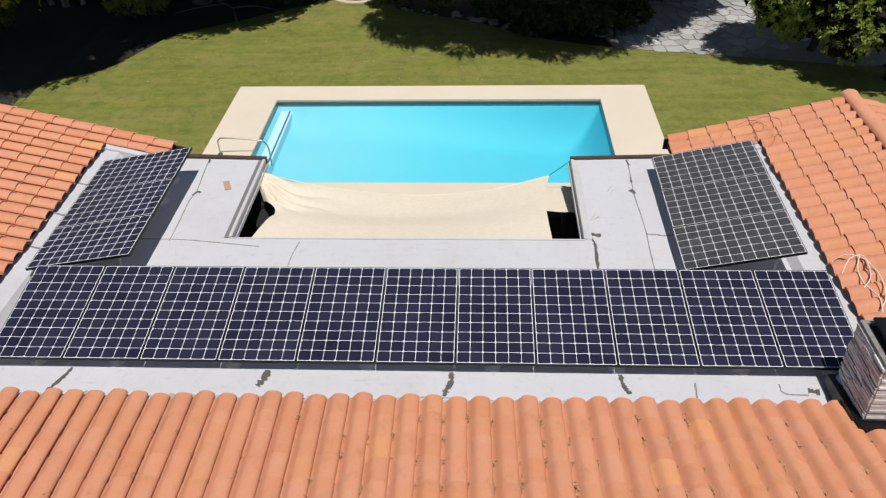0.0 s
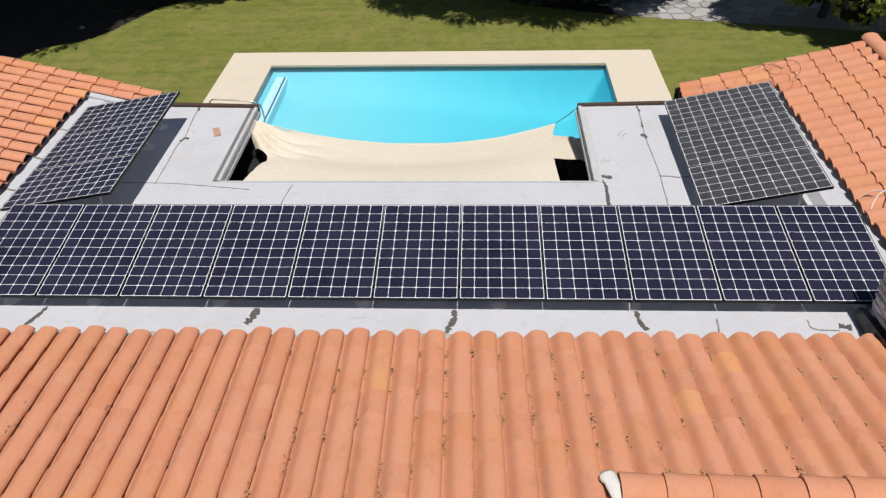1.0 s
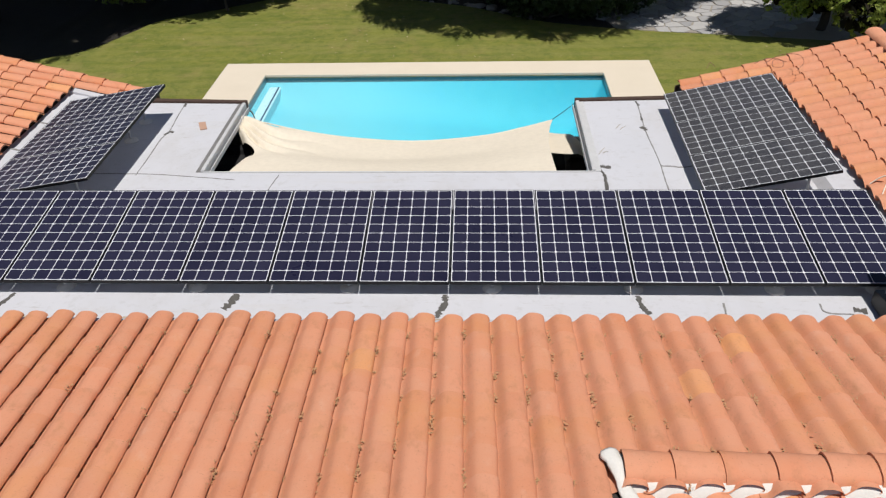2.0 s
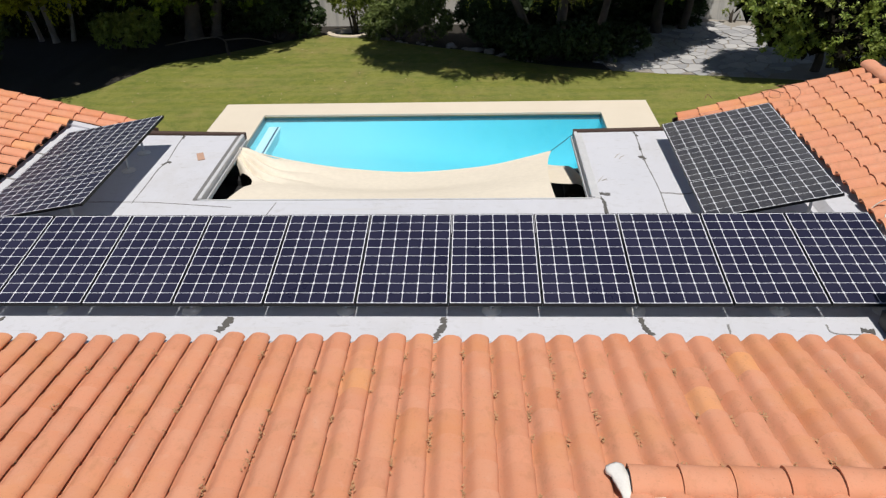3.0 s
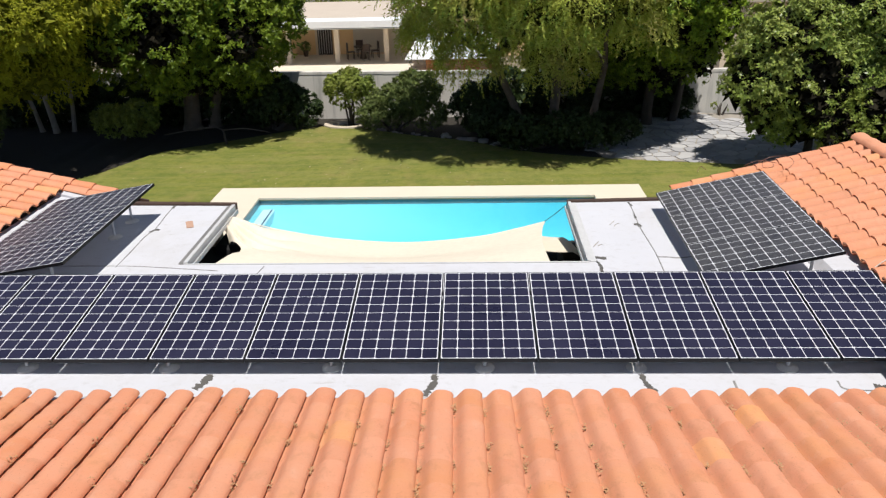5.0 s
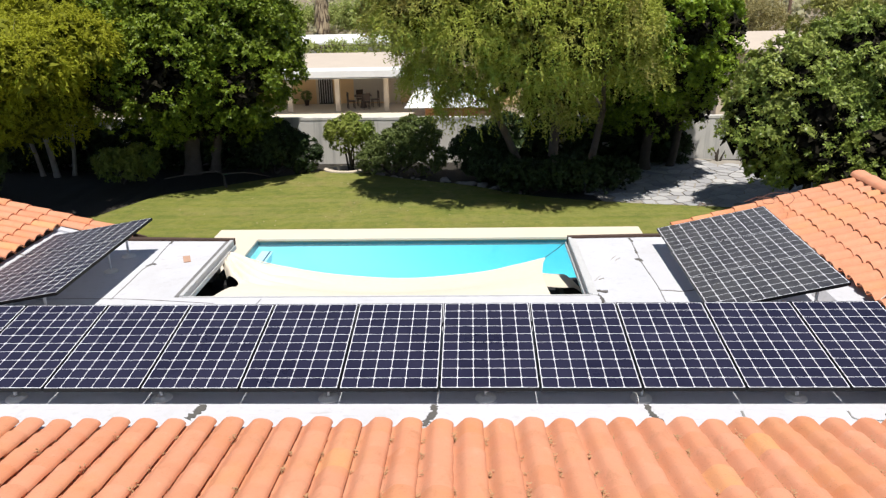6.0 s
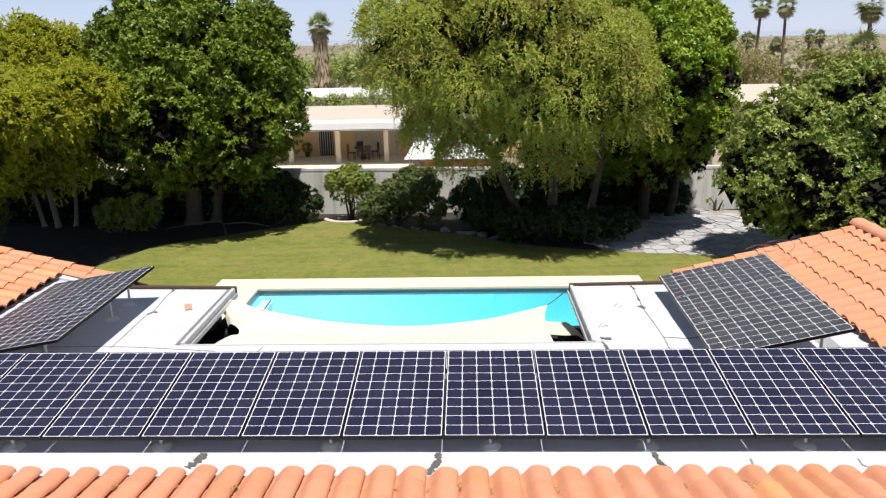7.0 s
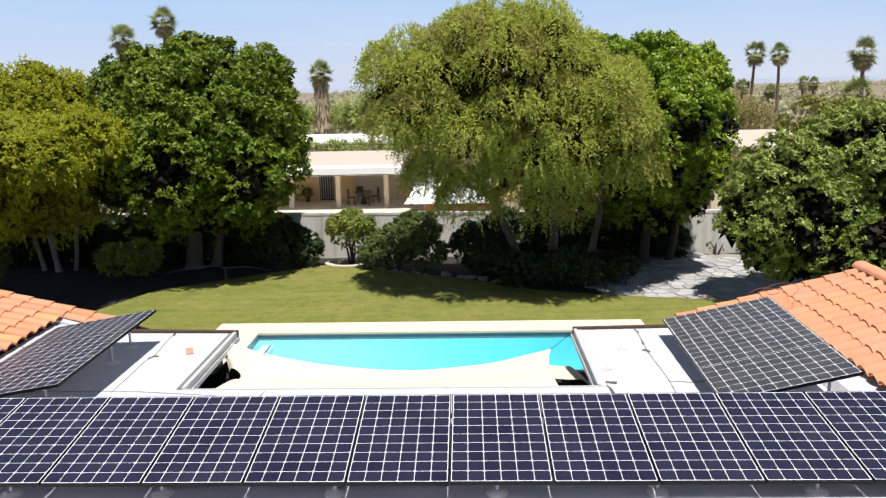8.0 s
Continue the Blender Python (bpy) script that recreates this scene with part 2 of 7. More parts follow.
M_debris = make_simple("dry leaf debris", (0.32, 0.17, 0.08), (0.50, 0.30, 0.155), 20, 0.95, b=0.5)


def make_stack_stone():
    m, t, p = material("stacked ledger stone", 0.9, 0, 0.2)
    r = obj_random(t)
    v = coords(t)
    n2 = noise_node(t, v, 16, 5, 0.7)
    col = ramp(t, r, [(0, (0.27, 0.255, 0.25)), (0.5, (0.50, 0.48, 0.47)), (1, (0.74, 0.72, 0.70))])
    col = mix(t, ramp(t, n2, [(0.4, grey(0)), (0.7, grey(0.6))]), col, (0.78, 0.76, 0.74))
    t.links.new(col, p.inputs["Base Color"])
    bump(t, p, n2, 0.6, 0.01)
    return m


M_ledger = make_stack_stone()


def make_flag():
    m, t, p = material("flagstone", 0.9, 0, 0.25)
    r = obj_random(t)
    n2 = noise_node(t, coords(t), 7, 5, 0.7)
    col = ramp(t, r, [(0, (0.27, 0.27, 0.28)), (0.5, (0.36, 0.355, 0.36)), (1, (0.46, 0.45, 0.44))])
    col = mix(t, ramp(t, n2, [(0.4, grey(0)), (0.75, grey(0.5))]), col, (0.34, 0.32, 0.30))
    t.links.new(col, p.inputs["Base Color"])
    bump(t, p, n2, 0.4, 0.01)
    return m


M_flag = make_flag()


def make_cell():
    m, t, p = material("monocrystalline solar cell", 0.22, 0, 0.2)
    r = obj_random(t)
    v = coords(t)
    n = noise_node(t, v, 1.3, 4, 0.6)
    n2 = noise_node(t, v, 40, 4, 0.7)
    col = mix(t, r, (0.012, 0.012, 0.029), (0.019, 0.019, 0.041))
    col = mix(t, ramp(t, n, [(0.35, grey(0)), (0.75, grey(0.6))]), col, (0.030, 0.029, 0.058))
    col = mix(t, ramp(t, n2, [(0.55, grey(0)), (0.8, grey(0.3))]), col, (0.05, 0.048, 0.052))
    t.links.new(col, p.inputs["Base Color"])
    t.links.new(ramp(t, n, [(0.3, grey(0.26)), (0.8, grey(0.44))]), p.inputs["Roughness"])
    return m


M_cell = make_cell()


def make_mottled_cell():
    m, t, p = material("solar cell with pale grey-blue mottling", 0.30, 0, 0.14)
    n = noise_node(t, coords(t), 2.2, 5, 0.65)
    n2 = noise_node(t, coords(t, "world", (1, 4, 1)), 26, 4, 0.7)
    col = mix(t, obj_random(t), (0.012, 0.011, 0.029), (0.018, 0.017, 0.039))
    col = mix(t, ramp(t, n, [(0.4, grey(0)), (0.8, grey(0.5))]), col, (0.032, 0.034, 0.050))
    col = mix(t, ramp(t, n2, [(0.5, grey(0)), (0.78, grey(0.4))]), col, (0.052, 0.052, 0.062))
    t.links.new(col, p.inputs["Base Color"])
    return m


M_cell_mottled = make_mottled_cell()
M_backsheet = make_simple("white backsheet under glass", (0.66, 0.67, 0.71), (0.74, 0.75, 0.78), 3, 0.3, b=0)


def make_dusty_cell():
    m, t, p = material("dusty solar cell", 0.4, 0, 0.3)
    r = obj_random(t)
    v = coords(t)
    n = noise_node(t, v, 2.0, 5, 0.7)
    n2 = noise_node(t, coords(t, "world", (1, 5, 1)), 22, 5, 0.75)
    col = mix(t, r, (0.016, 0.017, 0.026), (0.026, 0.027, 0.036))
    col = mix(t, ramp(t, n2, [(0.42, grey(0)), (0.70, grey(0.75))]), col, (0.15, 0.145, 0.14))
    col = mix(t, ramp(t, n, [(0.45, grey(0)), (0.8, grey(0.35))]), col, (0.13, 0.125, 0.12))
    t.links.new(col, p.inputs["Base Color"])
    return m


M_cell_dusty = make_dusty_cell()


def make_water():
    m, t, p = material("pool water", 0.03, 0, 0.5)
    tr = t.nodes.new("ShaderNodeBsdfTransparent")
    tr.inputs[0].default_value = (0.855, 0.955, 1.0, 1)
    gl = t.nodes.new("ShaderNodeBsdfGlossy")
    gl.inputs["Roughness"].default_value = 0.04
    fr = t.nodes.new("ShaderNodeFresnel")
    fr.inputs[0].default_value = 1.33
    b = t.nodes.new("ShaderNodeBump")
    b.inputs["Strength"].default_value = 0.25
    b.inputs["Distance"].default_value = 0.03
    t.links.new(noise_node(t, coords(t), 2.0, 3, 0.5), b.inputs["Height"])
    t.links.new(b.outputs[0], gl.inputs["Normal"])
    t.links.new(b.outputs[0], fr.inputs["Normal"])
    ms = t.nodes.new("ShaderNodeMixShader")
    t.links.new(fr.outputs[0], ms.inputs[0])
    t.links.new(tr.outputs[0], ms.inputs[1])
    t.links.new(gl.outputs[0], ms.inputs[2])
    t.links.new(ms.outputs[0], t.nodes["Material Output"].inputs[0])
    return m


M_water = make_water()


def make_leaf(name, dark, lit, accent, trans=0.25, rough=0.5, spec=0.25, dry=None):
    m, t, p = material(name, rough, 0, spec)
    r = island_random(t)
    n = noise_node(t, coords(t), 0.55, 3)
    col = ramp(t, r, [(0, dark), (0.6, lit), (0.93, lit), (1.0, accent)])
    col = mix(t, ramp(t, n, [(0.35, grey(0)), (0.7, grey(0.45))]), col, accent)
    if dry:
        n2 = noise_node(t, coords(t), 0.8, 4, 0.6)
        col = mix(t, ramp(t, n2, [(0.50, grey(0)), (0.66, grey(0.7))]), col, dry)
    t.links.new(col, p.inputs["Base Color"])
    tr = t.nodes.new("ShaderNodeBsdfTranslucent")
    t.links.new(col, tr.inputs[0])
    ms = t.nodes.new("ShaderNodeMixShader")
    ms.inputs[0].default_value = trans
    t.links.new(p.outputs[0], ms.inputs[1])
    t.links.new(tr.outputs[0], ms.inputs[2])
    t.links.new(ms.outputs[0], t.nodes["Material Output"].inputs[0])
    return m


L_ficus = make_leaf("ficus leaves", (0.045, 0.078, 0.008), (0.132, 0.190, 0.016), (0.235, 0.305, 0.026), 0.14, 0.46, 0.24)
L_ficus_light = make_leaf("light ficus leaves", (0.080, 0.140, 0.010), (0.205, 0.310, 0.024), (0.37, 0.455, 0.042), 0.22, 0.42, 0.3)
L_pepper = make_leaf("pepper tree leaves", (0.27, 0.31, 0.050), (0.39, 0.435, 0.080), (0.52, 0.54, 0.12), 0.45, 0.6, 0.15, (0.38, 0.31, 0.12))
L_yellow = make_leaf("yellow-green leaves", (0.28, 0.29, 0.024), (0.37, 0.385, 0.032), (0.44, 0.45, 0.045), 0.45, 0.6, 0.12)
L_citrus = make_leaf("glossy citrus leaves", (0.08, 0.13, 0.024), (0.24, 0.33, 0.060), (0.46, 0.46, 0.13), 0.22, 0.40, 0.32)
# crown cores: darkened leaf copies that put shade between the outer leaves
L_core = make_leaf("inner crown leaves in painted shade", (0.010, 0.009, 0.006), (0.018, 0.016, 0.010), (0.028, 0.024, 0.015), 0.0, 0.9, 0.1)
L_olive_core = make_leaf("olive inner leaves in painted shade", (0.035, 0.036, 0.010), (0.055, 0.056, 0.014), (0.08, 0.078, 0.020), 0.1, 0.8, 0.1)
L_yellow_core = make_leaf("yellow-green inner leaves in painted shade", (0.12, 0.13, 0.014), (0.19, 0.20, 0.022), (0.26, 0.27, 0.034), 0.3, 0.8, 0.1)
# darkened copy of the shrub leaves, for plants that stand in shade
L_hedge_shade = make_leaf("shrub leaves with shade in their colour", (0.014, 0.026, 0.008), (0.030, 0.052, 0.014), (0.055, 0.085, 0.024), 0.08)
L_bush = make_leaf("hedge leaves", (0.055, 0.085, 0.022), (0.135, 0.175, 0.048), (0.25, 0.28, 0.09))
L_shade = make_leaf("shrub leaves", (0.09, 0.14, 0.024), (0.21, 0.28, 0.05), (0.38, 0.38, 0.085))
L_palm = make_leaf("palm fronds", (0.16, 0.20, 0.08), (0.28, 0.32, 0.13), (0.40, 0.40, 0.20), 0.3)
L_palmold = make_leaf("ageing palm fronds", (0.17, 0.18, 0.075), (0.30, 0.28, 0.13), (0.42, 0.36, 0.20), 0.25)
L_palmdry = make_leaf("dry palm skirt", (0.26, 0.20, 0.13), (0.42, 0.33, 0.21), (0.50, 0.41, 0.27), 0.25)
L_orchard = make_leaf("yellowish olive leaves", (0.15, 0.17, 0.035), (0.27, 0.28, 0.07), (0.42, 0.38, 0.13), 0.25, 0.5, 0.2)
L_scrub = make_leaf("dry brownish scrub", (0.26, 0.23, 0.09), (0.36, 0.32, 0.13), (0.46, 0.39, 0.19), 0.35)
# the next two leaf tones are lightened, putting distance haze into their colour
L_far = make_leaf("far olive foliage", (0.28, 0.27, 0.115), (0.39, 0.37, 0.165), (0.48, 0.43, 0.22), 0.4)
L_far_haze = make_leaf("desert scrub with haze in its colour", (0.32, 0.31, 0.18), (0.42, 0.40, 0.24), (0.50, 0.46, 0.30), 0.4)
L_desert = make_leaf("palo verde foliage", (0.26, 0.32, 0.08), (0.38, 0.44, 0.13), (0.46, 0.48, 0.18), 0.3)


def make_ground():
    m, t, p = material("dry desert soil", 0.95, 0, 0.2)
    v = coords(t)
    n1 = noise_node(t, v, 0.05, 5)
    n2 = noise_node(t, v, 2.2, 6, 0.7)
    col = mix(t, n1, (0.20, 0.16, 0.11), (0.30, 0.25, 0.18))
    col = mix(t, ramp(t, n2, [(0.4, grey(0)), (0.7, grey(0.5))]), col, (0.13, 0.10, 0.07))
    t.links.new(col, p.inputs["Base Color"])
    bump(t, p, n2, 0.5, 0.03)
    return m


def make_lawn():
    m, t, p = material("mown lawn", 0.9, 0, 0.2)
    v = coords(t)
    n1 = noise_node(t, v, 0.45, 5, 0.6)
    n2 = noise_node(t, v, 9.0, 6, 0.75)
    n3 = noise_node(t, v, 1.6, 4, 0.6)
    n4 = noise_node(t, coords(t, "world", (0.25, 3.2, 1)), 1.0, 3, 0.6)
    n5 = noise_node(t, coords(t, "world", (1.0, 2.2, 1)), 26.0, 4, 0.75)
    n6 = noise_node(t, v, 0.9, 5, 0.65)
    col = mix(t, n1, (0.130, 0.150, 0.024), (0.215, 0.212, 0.050))
    col = mix(t, ramp(t, n3, [(0.40, grey(0)), (0.66, grey(0.8))]), col, (0.100, 0.130, 0.024))
    col = mix(t, ramp(t, n4, [(0.42, grey(0)), (0.60, grey(0.45))]), col, (0.215, 0.205, 0.070))
    col = mix(t, ramp(t, n2, [(0.3, grey(0.3)), (0.5, grey(0))]), col, (0.085, 0.105, 0.024))
    col = mix(t, ramp(t, n5, [(0.52, grey(0)), (0.68, grey(0.55))]), col, (0.29, 0.28, 0.085))
    col = mix(t, ramp(t, n6, [(0.52, grey(0)), (0.68, grey(0.6))]), col, (0.235, 0.190, 0.072))
    n7 = noise_node(t, v, 3.4, 5, 0.7)
    col = mix(t, ramp(t, n7, [(0.34, grey(0.6)), (0.48, grey(0))]), col, (0.098, 0.122, 0.026))
    col = mix(t, ramp(t, n7, [(0.54, grey(0)), (0.70, grey(0.55))]), col, (0.245, 0.235, 0.072))
    col = mix(t, 1.0, col, (0.97, 0.975, 0.93), "MULTIPLY")
    t.links.new(col, p.inputs["Base Color"])
    bump(t, p, n2, 0.5, 0.03)
    return m


M_ground = make_ground()
M_lawn = make_lawn()
L_grass = make_leaf("grass blades", (0.11, 0.135, 0.022), (0.19, 0.205, 0.042), (0.30, 0.28, 0.09), 0.3)
M_glasspane = material("dark window glass", 0.05, 0, 0.6)[0]
M_glasspane.node_tree.nodes["Principled BSDF"].inputs["Base Color"].default_value = (0.10, 0.11, 0.11, 1)
M_curtain = make_simple("pale curtain", (0.55, 0.50, 0.42), (0.66, 0.60, 0.50), 2, 0.9, b=0.2)

# ---- mesh helpers ----
def finish(bm, name, mat, smooth=False):
    me = bpy.data.meshes.new(name)
    if name != "water":
        bmesh.ops.recalc_face_normals(bm, faces=bm.faces)
    bm.to_mesh(me)
    bm.free()
    me.materials.append(mat)
    if smooth:
        me.polygons.foreach_set("use_smooth", [True] * len(me.polygons))
    return me


def thing(name, label, category, at=(0, 0, 0), group="", kind=""):
    ob = new(name)
    ob.empty_display_size = 0.1
    ob.location = at
    return tagged(ob, label, category, group, kind)


def part(name, bm, mat, parent=None, label="", smooth=False):
    me = bm if isinstance(bm, bpy.types.Mesh) else finish(bm, name, mat, smooth)
    ob = new(name, me)
    ob.parent = parent
    if label:
        ob["label"] = label
    return ob


def solid(name, bm, mat, label, category="", group="", kind="", smooth=False):
    return tagged(new(name, finish(bm, name, mat, smooth)), label, category, group, kind)


def box(bm, x0, x1, y0, y1, z0, z1, bevel=0.0):
    vs = [bm.verts.new((x, y, z)) for x in (x0, x1) for y in (y0, y1) for z in (z0, z1)]
    fs = [bm.faces.new([vs[i] for i in q]) for q in ((0, 1, 3, 2), (4, 6, 7, 5), (0, 4, 5, 1), (2, 3, 7, 6), (0, 2, 6, 4), (1, 5, 7, 3))]
    if bevel:
        edges = list({e for f in fs for e in f.edges})
        bmesh.ops.bevel(bm, geom=edges, offset=bevel, segments=1, affect="EDGES")
    return vs


def bm_box(*a, bevel=0.0):
    bm = bmesh.new()
    box(bm, *a, bevel=bevel)
    return bm


def prism(bm, pts, z0, z1):
    """An upright block over a flat outline; z may vary by corner when pts hold a third number."""
    low = [bm.verts.new((p[0], p[1], z0)) for p in pts]
    top = [bm.verts.new((p[0], p[1], z1 + (p[2] if len(p) > 2 else 0))) for p in pts]
    n = len(pts)
    bm.faces.new(top)
    bm.faces.new(low[::-1])
    for i in range(n):
        bm.faces.new((low[i], low[(i + 1) % n], top[(i + 1) % n], top[i]))


def tube(bm, pts, radii, seg=8, caps=True):
    pts = [Vector(p) for p in pts]
    if isinstance(radii, (int, float)):
        radii = [radii] * len(pts)
    rings = []
    side = None
    for i, p in enumerate(pts):
        d = (pts[min(i + 1, len(pts) - 1)] - pts[max(i - 1, 0)]).normalized()
        if side is None:
            side = d.orthogonal().normalized()
        side = (side - d * side.dot(d)).normalized()
        up = d.cross(side)
        rings.append([bm.verts.new(p + (side * math.cos(a) + up * math.sin(a)) * radii[i]) for a in [2 * math.pi * k / seg for k in range(seg)]])
    for a, b in zip(rings, rings[1:]):
        for k in range(seg):
            bm.faces.new((a[k], a[(k + 1) % seg], b[(k + 1) % seg], b[k]))
    if caps:
        bm.faces.new(rings[0][::-1])
        bm.faces.new(rings[-1])


def bm_tube(pts, radii, seg=8):
    bm = bmesh.new()
    tube(bm, pts, radii, seg)
    return bm


def cloth(g, thick=0.006):
    """A two-sided sheet from a grid of points: upper and lower layer with a rim."""
    bm = bmesh.new()
    up = [[bm.verts.new(p) for p in row] for row in g]
    lo = [[bm.verts.new((p[0], p[1], p[2] - thick)) for p in row] for row in g]
    ny, nx = len(g) - 1, len(g[0]) - 1
    for j in range(ny):
        for i in range(nx):
            bm.faces.new((up[j][i], up[j][i + 1], up[j + 1][i + 1], up[j + 1][i]))
            bm.faces.new((lo[j][i], lo[j + 1][i], lo[j + 1][i + 1], lo[j][i + 1]))
    ring = [(0, i) for i in range(nx)] + [(j, nx) for j in range(ny)] + [(ny, i) for i in range(nx, 0, -1)] + [(j, 0) for j in range(ny, 0, -1)]
    for (a, b), (c, d) in zip(ring, ring[1:] + ring[:1]):
        f = bm.faces.new((up[a][b], lo[a][b], lo[c][d], up[c][d]))
        f.normal_update()
        for e in (bm.edges.get((up[a][b], up[c][d])), bm.edges.get((lo[a][b], lo[c][d]))):
            e.smooth = False
    return bm


def smooth_line(ctrl, n):
    """Points on a smooth curve through the given ones."""
    c = [Vector(p) for p in ctrl]
    c = [c[0] * 2 - c[1]] + c + [c[-1] * 2 - c[-2]]
    out = []
    for i in range(1, len(c) - 2):
        for k in range(n):
            u = k / n
            p0, p1, p2, p3 = c[i - 1:i + 3]
            out.append(0.5 * (2 * p1 + (p2 - p0) * u + (2 * p0 - 5 * p1 + 4 * p2 - p3) * u * u + (3 * p1 - p0 - 3 * p2 + p3) * u ** 3))
    out.append(c[-2])
    return out


def quads_mesh(name, verts, mat, per=4):
    """A mesh of loose polygons with per corners each, from an array of corners."""
    verts = np.asarray(verts, np.float32).reshape(-1, 3)
    n = len(verts) // per
    me = bpy.data.meshes.new(name)
    me.vertices.add(len(verts))
    me.vertices.foreach_set("co", verts.ravel())
    me.loops.add(len(verts))
    me.loops.foreach_set("vertex_index", np.arange(len(verts), dtype=np.int32))
    me.polygons.add(n)
    me.polygons.foreach_set("loop_start", np.arange(n, dtype=np.int32) * per)
    me.polygons.foreach_set("loop_total", np.full(n, per, np.int32))
    me.update(calc_edges=True)
    me.materials.append(mat)
    return me


ROOF = 2.175      # height of the flat roof
SLOPE = 0.213    # rise of the tile roof at the front
WSLOPE = 0.26    # rise of the tile roofs on the wings

# ---- ground, lawn, pool ----
def ground_height(x, y):
    d = min(max((y - 29.5) / 9.0, 0), 1)
    return -0.42 - 0.9 * d * d * (3 - 2 * d)


def build_ground():
    xs = [-3000, -1200, -500, -200, -90, -50] + list(range(-30, 31, 6)) + [50, 90, 200, 500, 1200, 3000]
    ys = [-400, -150, -60, -30, -15, -6, 0, 6, 12, 18, 24, 28, 30, 32, 34, 36, 38, 42, 50, 60, 80, 120, 200, 400, 800, 1500, 3200]
    bm = bmesh.new()
    rows = [[bm.verts.new((x, y, ground_height(x, y))) for x in xs] for y in ys]
    PX0, PX1, PY0, PY1 = -6, 6, 12, 18
    for j in range(len(ys) - 1):
        for i in range(len(xs) - 1):
            if PX0 <= xs[i] < PX1 and PY0 <= ys[j] < PY1 + 6:
                continue
            bm.faces.new((rows[j][i], rows[j][i + 1], rows[j + 1][i + 1], rows[j + 1][i]))
    # around the pool the sheet lies on the lawn's level
    solid("ground", bm, M_ground, "dry sandy desert soil reaching the horizon", kind="structure", smooth=True)


build_ground()

POOL = (-5.38, 3.54, 14.70, 18.98)       # x0, x1, y0, y1 of the basin
DECK = (-6.62, 4.86, 9.0, 19.84)
DZ, WZ = -0.20, -0.30
LAWN_Z = -0.26
LAWN_EDGE = [(-24.98, 17.4), (-14.0, 18.3), (-12.6, 20.4), (-11.3, 21.2), (-10.5, 22.8), (-9.9, 24.0), (-8.4, 25.0), (-6.6, 26.3), (-4.8, 27.28), (-3.34, 26.66), (-1.67, 25.72), (0.2, 24.89), (2.07, 23.54), (4.78, 22.6), (8.32, 21.87), (14.56, 20.62), (24.97, 18.75)]


def build_lawn():
    edge = smooth_line([(x, y, 0) for x, y in LAWN_EDGE], 6)
    bm = bmesh.new()
    def strip(pts_far, y_near):
        n = len(pts_far)
        rows = []
        for k in range(9):
            u = k / 8
            rows.append([bm.verts.new((p.x, min(y_near - 0.9, p.y - 1.0) + (p.y - min(y_near - 0.9, p.y - 1.0)) * u, LAWN_Z + (0.0 if k < 8 else -0.03))) for p in pts_far])
        for a, b in zip(rows, rows[1:]):
            for i in range(n - 1):
                bm.faces.new((a[i], a[i + 1], b[i + 1], b[i]))
        skirt = [bm.verts.new((v.co.x, v.co.y, -0.6)) for v in rows[-1]]
        for i in range(n - 1):
            bm.faces.new((rows[-1][i], rows[-1][i + 1], skirt[i + 1], skirt[i]))
    strip(edge, DECK[3])
    for x0, x1, y1 in ((-24, -12.9, 18.0), (-12.9, DECK[0], 19.3), (DECK[1], 24, DECK[3])):
        box(bm, x0, x1, 11.0, y1, -0.6, LAWN_Z - 0.004)
    solid("lawn", bm, M_lawn, "mown green lawn with slightly yellowed patches", "lawn", kind="structure")


build_lawn()


